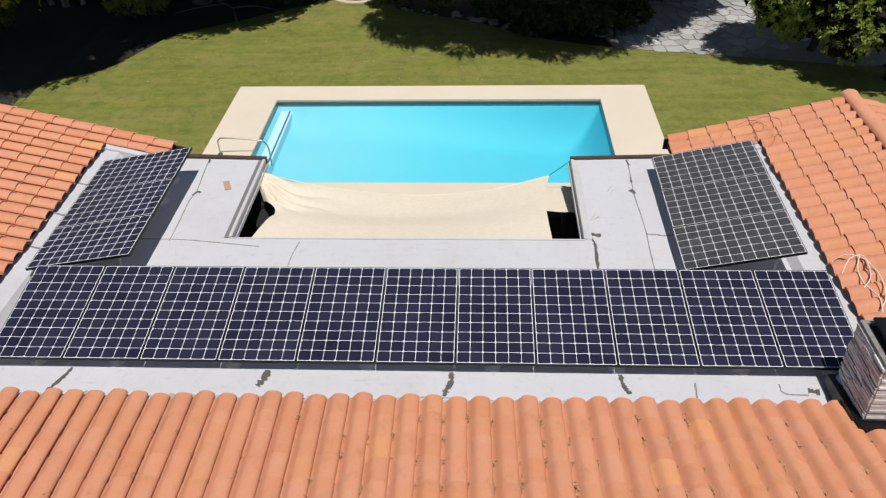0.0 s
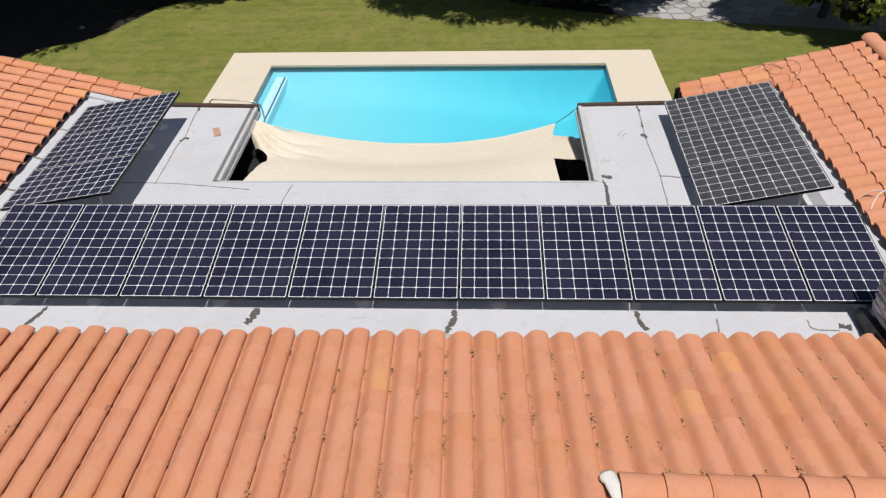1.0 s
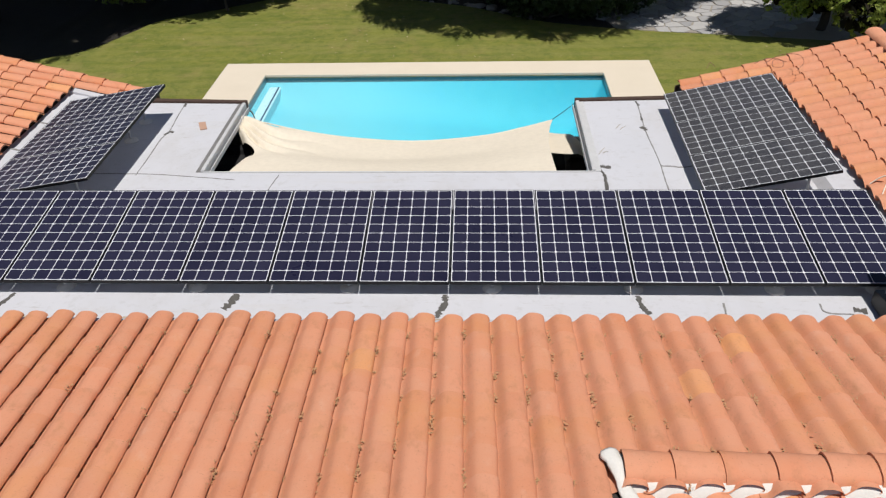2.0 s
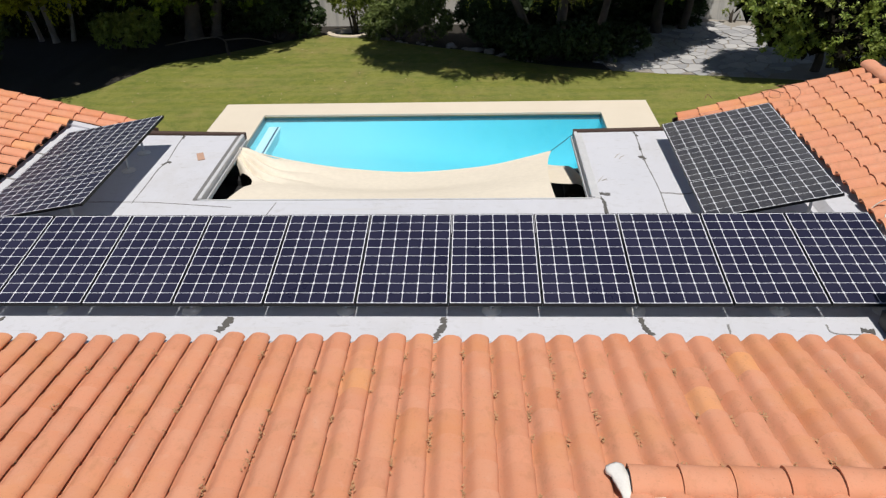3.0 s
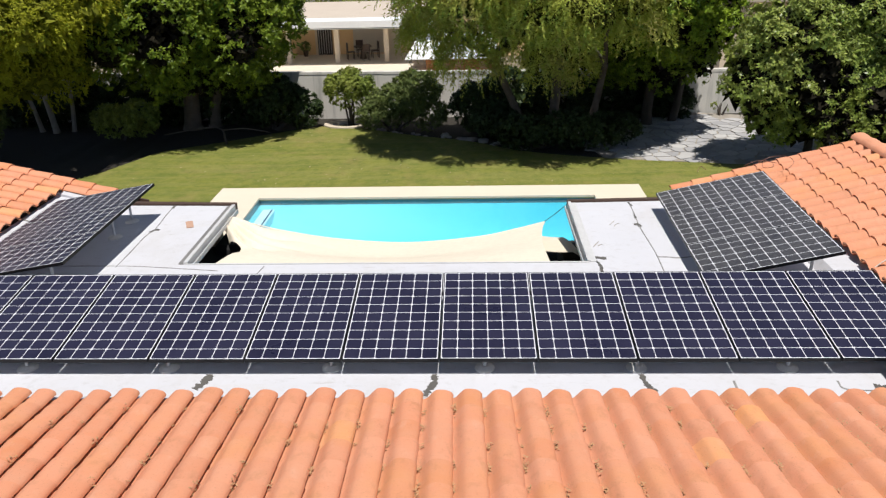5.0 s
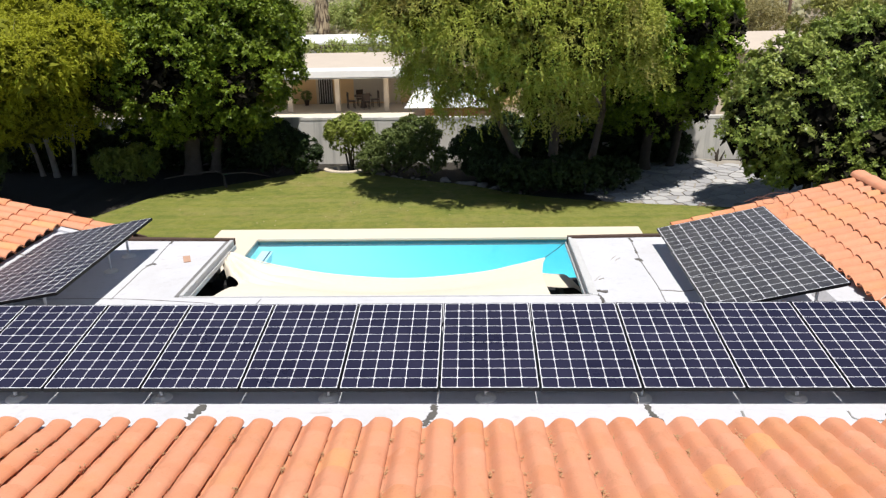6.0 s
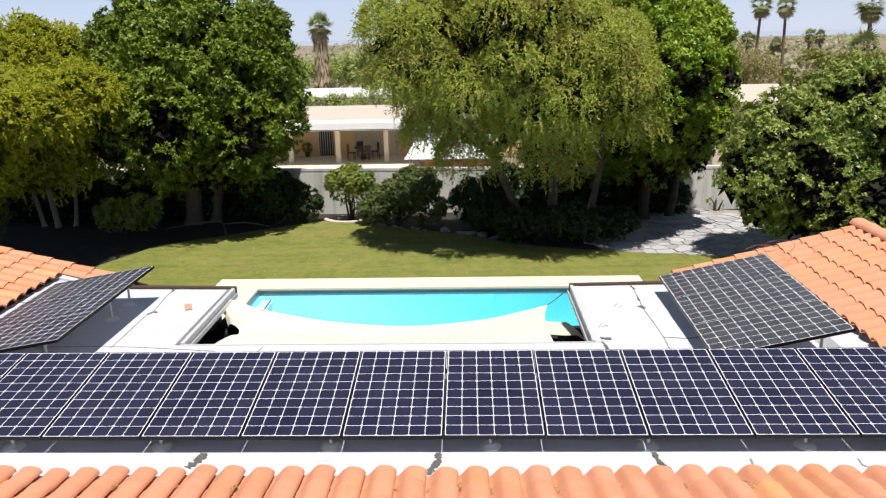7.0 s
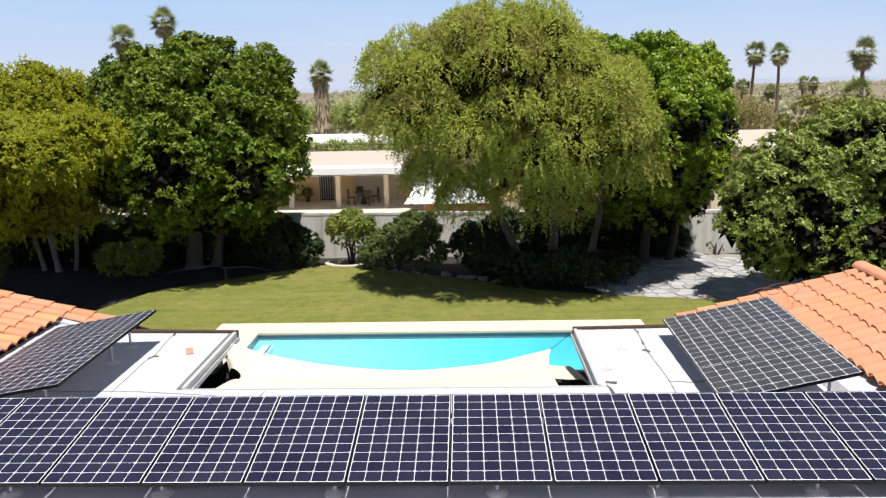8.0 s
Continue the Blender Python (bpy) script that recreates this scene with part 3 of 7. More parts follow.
def build_pool():
    x0, x1, y0, y1 = POOL
    a0, a1, b0, b1 = DECK
    bm = bmesh.new()
    box(bm, a0, a1, b0, y0, -0.6, DZ)
    box(bm, a0, a1, y1, b1, -0.6, DZ)
    box(bm, a0, x0, y0, y1, -0.6, DZ)
    box(bm, x1, a1, y0, y1, -0.6, DZ)
    bmesh.ops.remove_doubles(bm, verts=bm.verts, dist=1e-4)
    solid("pool_deck", bm, M_deck, "cream coated concrete pool deck with plain coping", "deck", kind="structure")
    pool = thing("swimming_pool", "rectangular swimming pool with clear turquoise water", "pool", ((x0 + x1) / 2, (y0 + y1) / 2, 0))
    pool["kind"] = "structure"
    off = Matrix.Translation(-pool.location)
    # a bowl with rounded flanks, deepening to the east
    bm = bmesh.new()
    e, nx, ny = 0.015, 56, 30
    g = []
    for j in range(ny + 1):
        row = []
        for i in range(nx + 1):
            x, y = x0 + e + (x1 - x0 - 2 * e) * i / nx, y0 + e + (y1 - y0 - 2 * e) * j / ny
            edge = min(x - x0 - e, x1 - e - x, y - y0 - e, y1 - e - y)
            u = min(edge / 1.1, 1.0)
            deep = -0.95 - 0.5 * min(max((x + 3.0) / 5.5, 0), 1)
            row.append(bm.verts.new((x, y, DZ - 0.2 + (deep - DZ + 0.2) * (1 - (1 - u) ** 2.2))))
        g.append(row)
    for j in range(ny):
        for i in range(nx):
            bm.faces.new((g[j][i], g[j][i + 1], g[j + 1][i + 1], g[j + 1][i]))
    bmesh.ops.transform(bm, matrix=off, verts=bm.verts)
    part("basin", bm, M_plaster, pool, "plastered basin with the water's turquoise tint in its colour", smooth=True)
    bm = bmesh.new()
    for q in ((x0, x1, y1 - 0.012, y1 + 0.05), (x0, x1, y0 - 0.05, y0 + 0.012), (x0 - 0.05, x0 + 0.012, y0, y1), (x1 - 0.012, x1 + 0.05, y0, y1)):
        box(bm, *q, DZ - 0.24, DZ - 0.05)
    bmesh.ops.transform(bm, matrix=off, verts=bm.verts)
    part("waterline_band", bm, M_waterline, pool, "dark grey-green waterline tile band")
    bm = bm_box(x0 + 0.10, x0 + 0.42, y0 + 0.3, y1 - 0.12, -1.0, -0.48, bevel=0.02)
    bmesh.ops.transform(bm, matrix=off, verts=bm.verts)
    step = part("bench_step", bm, M_plaster_white, pool, "white submerged entry bench")
    bm = bm_box(x0 + 0.34, x0 + 0.38, y0 + 0.34, y1 - 0.16, -0.49, -0.472)
    bmesh.ops.transform(bm, matrix=off, verts=bm.verts)
    part("trim_tile", bm, M_navy, step, "navy blue step edge tile")
    bm = bmesh.new()
    nx, ny = 24, 14
    g = [[bm.verts.new((x0 + 0.014 + (x1 - x0 - 0.028) * i / nx, y0 + 0.014 + (y1 - y0 - 0.028) * j / ny, WZ)) for i in range(nx + 1)] for j in range(ny + 1)]
    for j in range(ny):
        for i in range(nx):
            bm.faces.new((g[j][i], g[j][i + 1], g[j + 1][i + 1], g[j + 1][i]))
    bmesh.ops.transform(bm, matrix=off, verts=bm.verts)
    bm.normal_update()
    if list(bm.faces)[0].normal.z < 0:
        bmesh.ops.reverse_faces(bm, faces=bm.faces)
    w = part("water", bm, M_water, pool, "clear water with faint ripples", smooth=True)
    w.visible_shadow = False


build_pool()


def build_handrail():
    rail = thing("pool_handrail", "bent stainless steel pool handrail standing on the deck", "handrail", (-6.15, 16.0, DZ))
    pts = smooth_line([(0, 0, 0.0), (0, 0.0, 0.34), (0.05, 0.0, 0.42), (0.16, 0.0, 0.45), (0.92, 0.04, 0.38), (1.16, 0.05, 0.28), (1.22, 0.05, 0.05), (1.22, 0.05, -0.35)], 6)
    part("tube", bm_tube(pts, 0.017, 8), M_steel, rail, smooth=True)
    part("escutcheon", bm_tube([(0, 0, 0.0), (0, 0, 0.02)], 0.06, 12), M_steel, rail)


build_handrail()

# ---- the house: flat roof, walls, tile roofs ----
XL, XR = -6.72, 5.28          # sides of the flat roof, at the tile ends
YN, YB, YF = 5.85, 9.26, 11.78
WL, WR = -3.66, 1.93          # inner edges of the two wings


def build_flat_roof():
    bm = bmesh.new()
    t = 0.16
    box(bm, XL - 0.4, XR + 0.4, YN - 0.5, YB, ROOF - t, ROOF)
    prism(bm, [(XL - 0.4, YB), (WL, YB), (WL, YF - 0.08), (XL - 0.4, YF + 0.05)], ROOF - t, ROOF)
    prism(bm, [(WR, YB), (XR + 0.4, YB), (XR + 0.4, YF + 0.05), (WR, YF - 0.08)], ROOF - t, ROOF)
    bmesh.ops.remove_doubles(bm, verts=bm.verts, dist=1e-4)
    roof = solid("flat_roof", bm, M_membrane, "flat roof with stained white elastomeric coating", "roof", kind="structure")
    # white coated cants up to the tile ends
    for name, xa, xb, s in (("roof_cant", XL, XL - 0.14, -1), ("roof_cant", XR, XR + 0.14, 1)):
        bm = bmesh.new()
        prof = [(xa - s * 0.42, ROOF + 0.004), (xa - s * 0.33, ROOF + 0.13), (xa, ROOF + 0.19), (xb, ROOF + 0.215), (xb, ROOF - 0.02)]
        lo = [bm.verts.new((x, YN + 0.25, z)) for x, z in prof]
        hi = [bm.verts.new((x, YF + 0.02, z)) for x, z in prof]
        for i in range(5):
            bm.faces.new((lo[i], lo[(i + 1) % 5], hi[(i + 1) % 5], hi[i]))
        bm.faces.new(lo)
        bm.faces.new(hi[::-1])
        solid(name, bm, M_membrane, "white coated ledge rising to the tile ends", kind="structure")
    return roof


build_flat_roof()


def wobble_strip(pts, width, thick, seed, rough=0.35):
    """A thin ragged band along a line, for lap joints and patches."""
    rnd = random.Random(seed)
    line = smooth_line(pts, 8)
    bm = bmesh.new()
    rows = []
    for i, p in enumerate(line):
        d = (line[min(i + 1, len(line) - 1)] - line[max(i - 1, 0)]).normalized()
        s = Vector((-d.y, d.x, 0))
        w = width * (1 + rnd.uniform(-rough, rough))
        o = rnd.uniform(-0.14, 0.14) * width
        a, b = p + s * (w / 2 + o), p - s * (w / 2 - o)
        rows.append([bm.verts.new((a.x, a.y, p.z - 0.002)), bm.verts.new((a.x, a.y, p.z + thick)), bm.verts.new((b.x, b.y, p.z + thick)), bm.verts.new((b.x, b.y, p.z - 0.002))])
    for a, b in zip(rows, rows[1:]):
        for k in range(4):
            bm.faces.new((a[k], a[(k + 1) % 4], b[(k + 1) % 4], b[k]))
    bm.faces.new(rows[0])
    bm.faces.new(rows[-1][::-1])
    return bm


def build_roof_marks():
    R = ROOF
    seams = [
        ([(-4.70, YF - 0.12, R), (-4.67, 11.2, R), (-4.62, 10.64, R), (-4.66, 10.36, R), (-4.64, 9.8, R), (-4.63, 9.2, R)], 0.014),
        ([(-6.2, 9.24, R), (-5.06, 9.25, R), (-4.4, 9.23, R), (-3.84, 9.16, R), (-3.15, 9.06, R)], 0.013),
        ([(2.91, YF - 0.12, R), (2.92, 11.61, R), (2.90, 11.02, R), (2.88, 10.58, R), (2.90, 9.78, R), (2.90, 9.47, R), (2.88, 8.92, R), (2.86, 8.1, R)], 0.015),
        ([(2.90, 9.44, R), (3.05, 9.43, R), (3.14, 9.40, R), (3.26, 9.41, R), (3.40, 9.46, R)], 0.026),
        ([(-2.54, 9.2, R), (-2.60, 8.7, R), (-2.58, 8.1, R)], 0.012),
        ([(2.98, 6.3, R), (2.95, 6.05, R)], 0.018),
        ([(4.0, 6.3, R), (4.02, 6.15, R), (4.3, 6.12, R)], 0.018),
        ([(-6.70, 10.62, R + 0.189), (-6.44, 10.60, R + 0.142)], 0.03),
        ([(-6.70, 9.70, R + 0.189), (-6.42, 9.68, R + 0.139)], 0.04),
        ([(-6.70, 8.80, R + 0.189), (-6.42, 8.78, R + 0.139)], 0.04),
    ]
    for k, (pts, w) in enumerate(seams):
        solid("lap_joint", wobble_strip(pts, w, 0.005, 10 + k), M_seam, "grey weathered lap joint in the white roof coating", "roof joint", kind="structure")
    patches = [
        ([(-0.06, 6.42, R), (-0.05, 6.25, R), (-0.11, 6.12, R), (-0.13, 6.02, R)], 0.06),
        ([(-2.42, 6.42, R), (-2.43, 6.28, R), (-2.50, 6.15, R)], 0.085),
        ([(2.08, 6.42, R), (2.09, 6.25, R), (2.15, 6.10, R)], 0.05),
        ([(-5.0, 6.42, R), (-5.05, 6.25, R), (-5.15, 6.02, R)], 0.05),
        ([(1.96, 9.47, R), (2.03, 9.44, R), (2.11, 9.41, R), (2.19, 9.40, R)], 0.075),
        ([(2.04, 9.33, R), (2.07, 9.15, R), (2.06, 8.93, R), (2.04, 8.4, R)], 0.04),
        ([(4.32, 6.20, R), (4.45, 6.17, R)], 0.07),
        ([(2.91, 11.70, R), (2.93, 11.52, R)], 0.035),
        ([(2.84, 10.72, R), (2.90, 10.60, R)], 0.06),
        ([(2.90, 11.12, R), (2.89, 10.95, R)], 0.03),
        ([(-4.66, 10.52, R), (-4.60, 10.62, R), (-4.54, 10.60, R)], 0.04),
        ([(-4.70, 11.78, R), (-4.68, 11.60, R)], 0.03),
    ]
    for k, (pts, w) in enumerate(patches):
        solid("tar_patch", wobble_strip(pts, w, 0.007, 40 + k, 0.5), M_tar, "dark grey tar patch on the white roof coating", "roof patch", kind="structure")


build_roof_marks()


def build_tile_end_dirt():
    rnd = random.Random(61)
    x = -6.6
    while x < 4.4:
        n = rnd.uniform(0.25, 0.9)
        y = 5.955 + rnd.uniform(-0.02, 0.03)
        pts = [(x + n * k / 4, y + rnd.uniform(-0.03, 0.03), ROOF + 0.004) for k in range(5)]
        solid("dirt_line", wobble_strip(pts, rnd.uniform(0.02, 0.07), 0.003, int(x * 100) + 999, 0.6), M_dirt, "tan wind-blown dirt along the tile ends", "dirt", kind="structure")
        x += n + rnd.uniform(0.05, 0.5)


build_tile_end_dirt()


def build_edges():
    # metal drip edges along the inner sides of the wings
    for x, s in ((WL, 1), (WR, -1)):
        y0, y1 = YB + 0.02, YF - 0.1
        edge = thing("drip_edge", "weathered white metal gutter edge along the wing roof", "gutter", (x, y0, ROOF), kind="structure")
        def slab(bm, a, b, z0, z1):
            box(bm, min(s * a, s * b), max(s * a, s * b), 0, y1 - y0, z0, z1)
        bm = bmesh.new()
        slab(bm, -0.11, -0.035, 0.002, 0.012)
        part("flange", bm, M_lead if s > 0 else M_galv, edge, "dull grey metal flange" if s > 0 else "")
        bm = bmesh.new()
        slab(bm, -0.035, 0.01, 0.002, 0.034)
        slab(bm, 0.004, 0.016, -0.12, 0.030)
        part("lip", bm, M_galv, edge)
        bm = bmesh.new()
        slab(bm, 0.016, 0.056, -0.12, -0.108)
        slab(bm, 0.046, 0.058, -0.108, -0.045)
        part("channel", bm, M_galv, edge)
    for x0, x1, tilt in ((XL + 1.0, WL + 0.02, 0.0), (WR - 0.02, XR - 1.6, 0.0)):
        bm = bmesh.new()
        prism(bm, [(x0, YF - 0.045 + 0.06), (x1, YF - 0.075), (x1, YF + 0.0), (x0, YF + 0.13)] if x0 < 0 else [(x0, YF - 0.075), (x1, YF - 0.01), (x1, YF + 0.08), (x0, YF + 0.0)], ROOF - 0.16, ROOF + 0.035)
        solid("roof_edge_board", bm, M_brownwood, "dark brown edge board at the wing's end", "fascia", kind="structure")
    bm = bm_box(WL, WR, YB + 0.002, YB + 0.03, ROOF - 0.2, ROOF + 0.012)
    solid("roof_edge_trim", bm, M_galv, "thin metal edge trim above the shade sail", "trim", kind="structure")


build_edges()


def build_house_walls():
    z1 = ROOF - 0.17
    specs = [
        ("wall_court", -6.4, 5.2, 8.1, 8.3), ("wall_west_patio", -5.9, -5.7, 8.3, YF - 0.4), ("wall_east_patio", 3.7, 3.9, 8.3, YF - 0.4),
        ("wall_west_end", -10.2, WL - 0.22, YF - 0.4, YF - 0.2), ("wall_east_end", WR + 0.22, 9.4, YF - 0.4, YF - 0.2),
        ("wall_west", -10.4, -10.2, -3.6, YF - 0.2), ("wall_east", 9.4, 9.6, -3.6, YF - 0.2), ("wall_south", -10.4, 9.6, -3.8, -3.6),
    ]
    # court and patio walls take the stucco with painted shade
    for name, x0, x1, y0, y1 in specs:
        tagged(new(name, finish(bm_box(x0, x1, y0, y1, -0.6, z1), name, M_shaded_wall if "patio" in name or "court" in name else M_stucco)), "stucco house wall under the roof", "wall", kind="structure")


build_house_walls()

# one barrel tile: along +x it runs downhill, its wide end at x = 0; y across
PITCH, COURSE, TLEN = 0.2745, 0.37, 0.43
def arch(w, h, n=8, lift=0.0):
    return [(-w / 2 * math.cos(math.pi * k / n), lift + h * math.sin(math.pi * k / n) ** 0.8) for k in range(n + 1)]


def make_tile_mesh(name, mat):
    """An S-shaped tile: a shallow trough that swells into a barrel, with a free edge at its far side and a thick lower lip."""
    bm = bmesh.new()
    rings = []
    for x, k, h, z in ((0.0, 1.0, 0.070, 0.016), (-TLEN * 0.5, 0.97, 0.065, 0.007), (-TLEN, 0.94, 0.060, -0.002)):
        line = [(-0.196, -0.024), (-0.150, -0.026)]
        for q in range(1, 6):
            u = q / 6
            line.append((-0.150 + 0.136 * u, -0.026 + (h + 0.026) * 0.5 * (1 - math.cos(math.pi * u ** 0.85))))
        line.append((-0.004, h))
        for q in range(1, 7):
            u = math.pi / 2 * q / 6
            line.append((-0.004 + 0.128 * math.sin(u), 0.003 + (h - 0.003) * math.cos(u) ** 0.9 if q < 6 else 0.003))
        out = [bm.verts.new((x, -a * k, c + z)) for a, c in line]
        inn = [bm.verts.new((x, 0.004 - a * k * 0.9, c * 0.78 - 0.006 + z)) for a, c in line]
        rings.append((out, inn))
    for (o1, i1), (o2, i2) in zip(rings, rings[1:]):
        for k in range(len(o1) - 1):
            bm.faces.new((o1[k], o1[k + 1], o2[k + 1], o2[k]))
        for e in bm.faces.new((o1[-1], i1[-1], i2[-1], o2[-1])).edges:
            e.smooth = False
    o, i = rings[0]
    for k in range(2, len(o) - 1):
        for e in bm.faces.new((o[k], i[k], i[k + 1], o[k + 1])).edges:
            e.smooth = False
    bmesh.ops.delete(bm, geom=[v for v in bm.verts if not v.link_faces], context="VERTS")
    bmesh.ops.recalc_face_normals(bm, faces=bm.faces)
    if sum(f.normal.z for f in bm.faces) < 0:
        bmesh.ops.reverse_faces(bm, faces=bm.faces)
    return finish(bm, name, mat, True)


def make_cap_mesh(name, mat):
    """A ridge cap: a wide tapering barrel with thick lower edges."""
    bm = bmesh.new()
    rings = []
    for x, w, h, z in ((0.0, 0.300, 0.100, 0.012), (-TLEN * 0.5, 0.285, 0.094, 0.004), (-TLEN, 0.270, 0.088, -0.004)):
        rings.append(([bm.verts.new((x, a, b + z)) for a, b in arch(w, h)], [bm.verts.new((x, a, b + z)) for a, b in arch(w - 0.036, h - 0.018)]))
    for (o1, i1), (o2, i2) in zip(rings, rings[1:]):
        for k in range(8):
            bm.faces.new((o1[k], o1[k + 1], o2[k + 1], o2[k]))
        for k in (0, 8):
            for e in bm.faces.new((o1[k], i1[k], i2[k], o2[k])).edges:
                e.smooth = False
    o, i = rings[0]
    for k in range(8):
        for e in bm.faces.new((o[k], i[k], i[k + 1], o[k + 1])).edges:
            e.smooth = False
    return finish(bm, name, mat, True)


CAP_MESH = make_cap_mesh("ridge_cap", M_tile)
TILE_MESH = make_tile_mesh("roof_tile", M_tile)
_tco = np.zeros(len(TILE_MESH.vertices) * 3, np.float32)
TILE_MESH.vertices.foreach_get("co", _tco)
TILE_CO = _tco.reshape(-1, 3)
TILE_FACES = [tuple(p.vertices) for p in TILE_MESH.polygons]
# the lips get corners of their own, so that the joined tiles shade like the single ones
for _k, _f in enumerate(TILE_FACES):
    if all(abs(TILE_CO[v][0]) < 1e-5 for v in _f):
        TILE_FACES[_k] = tuple(range(len(TILE_CO), len(TILE_CO) + len(_f)))
        TILE_CO = np.concatenate([TILE_CO, TILE_CO[list(_f)]])


def tile_bulk(name, mats, label, parent):
    co, faces = [], []
    for k, m in enumerate(mats):
        a = np.array(m)
        co.append(TILE_CO @ a[:3, :3].T + a[:3, 3])
        o = k * len(TILE_CO)
        faces += [tuple(o + i for i in f) for f in TILE_FACES]
    me = bpy.data.meshes.new(name)
    me.from_pydata(np.concatenate(co).tolist(), [], faces)
    me.polygons.foreach_set("use_smooth", [True] * len(me.polygons))
    me.materials.append(M_tile_bulk)
    ob = part(name, me, None, parent, label)
    ob["kind"] = "stuff"
    return ob


def tile_matrix(origin, down, across, rnd):
    """A tile whose wide end lies at origin; down: unit vector downhill; across: unit vector."""
    d, a = Vector(down).normalized(), Vector(across).normalized()
    n = d.cross(a).normalized()
    if n.z < 0:
        n = -n
        a = n.cross(d)
    m = Matrix((d, a, n)).transposed().to_4x4()
    jit = Euler((rnd.uniform(-0.015, 0.015), rnd.uniform(-0.004, 0.004), rnd.uniform(-0.010, 0.010))).to_matrix().to_4x4()
    m = Matrix.Translation(Vector(origin) + d * rnd.uniform(-0.018, 0.018) + n * rnd.uniform(-0.002, 0.004)) @ m @ jit
    return m

# ---- solar panels ----
PW, PH, PT = 1.002, 1.655, 0.040


def build_panel(name, label, cell_mat, group, gap=0.0033):
    """A portrait panel whose corner lies at its origin, x across, y along the long side."""
    p = thing(name, label, "solar panel", group=group)
    f = 0.011
    bm = bmesh.new()
    for q in ((0, PW, 0, f), (0, PW, PH - f, PH), (0, f, f, PH - f), (PW - f, PW, f, PH - f)):
        box(bm, *q, -PT, 0.0)
    part("frame", bm, M_black_metal, p, "slim black aluminium frame")
    part("backsheet", bm_box(f, PW - f, f, PH - f, -0.012, -0.0005), M_backsheet, p, "white backsheet showing between the cells")
    px, py = (PW - 2 * f - 0.010) / 6, (PH - 2 * f - 0.012) / 10
    bm = bmesh.new()
    hx, hy, c = px / 2 - gap, py / 2 - gap, 0.0135
    out = [(-hx + c, -hy), (hx - c, -hy), (hx, -hy + c), (hx, hy - c), (hx - c, hy), (-hx + c, hy), (-hx, hy - c), (-hx, -hy + c)]
    prism(bm, out, -0.0006, 0.0)
    me = finish(bm, "cell", cell_mat)
    for j in range(10):
        for i in range(6):
            ob = part("cell", me, None, p)
            ob.location = (f + 0.005 + px * (i + 0.5), f + 0.006 + py * (j + 0.5), -0.0002)
    return p


def build_post(height, group):
    p = thing("panel_post", "short grey steel post on a round roof plate", "mounting post", group=group)
    part("base_plate", bm_tube([(0, 0, 0), (0, 0, 0.014), (0, 0, 0.04)], [0.11, 0.105, 0.05], 20), M_mortar, p, "round white flashing boot")
    part("pole", bm_tube([(0, 0, 0.018), (0, 0, height)], 0.019, 10), M_galv, p)
    part("clamp", bm_box(-0.03, 0.03, -0.035, 0.035, height - 0.01, height + 0.035), M_black_metal, p)
    return p


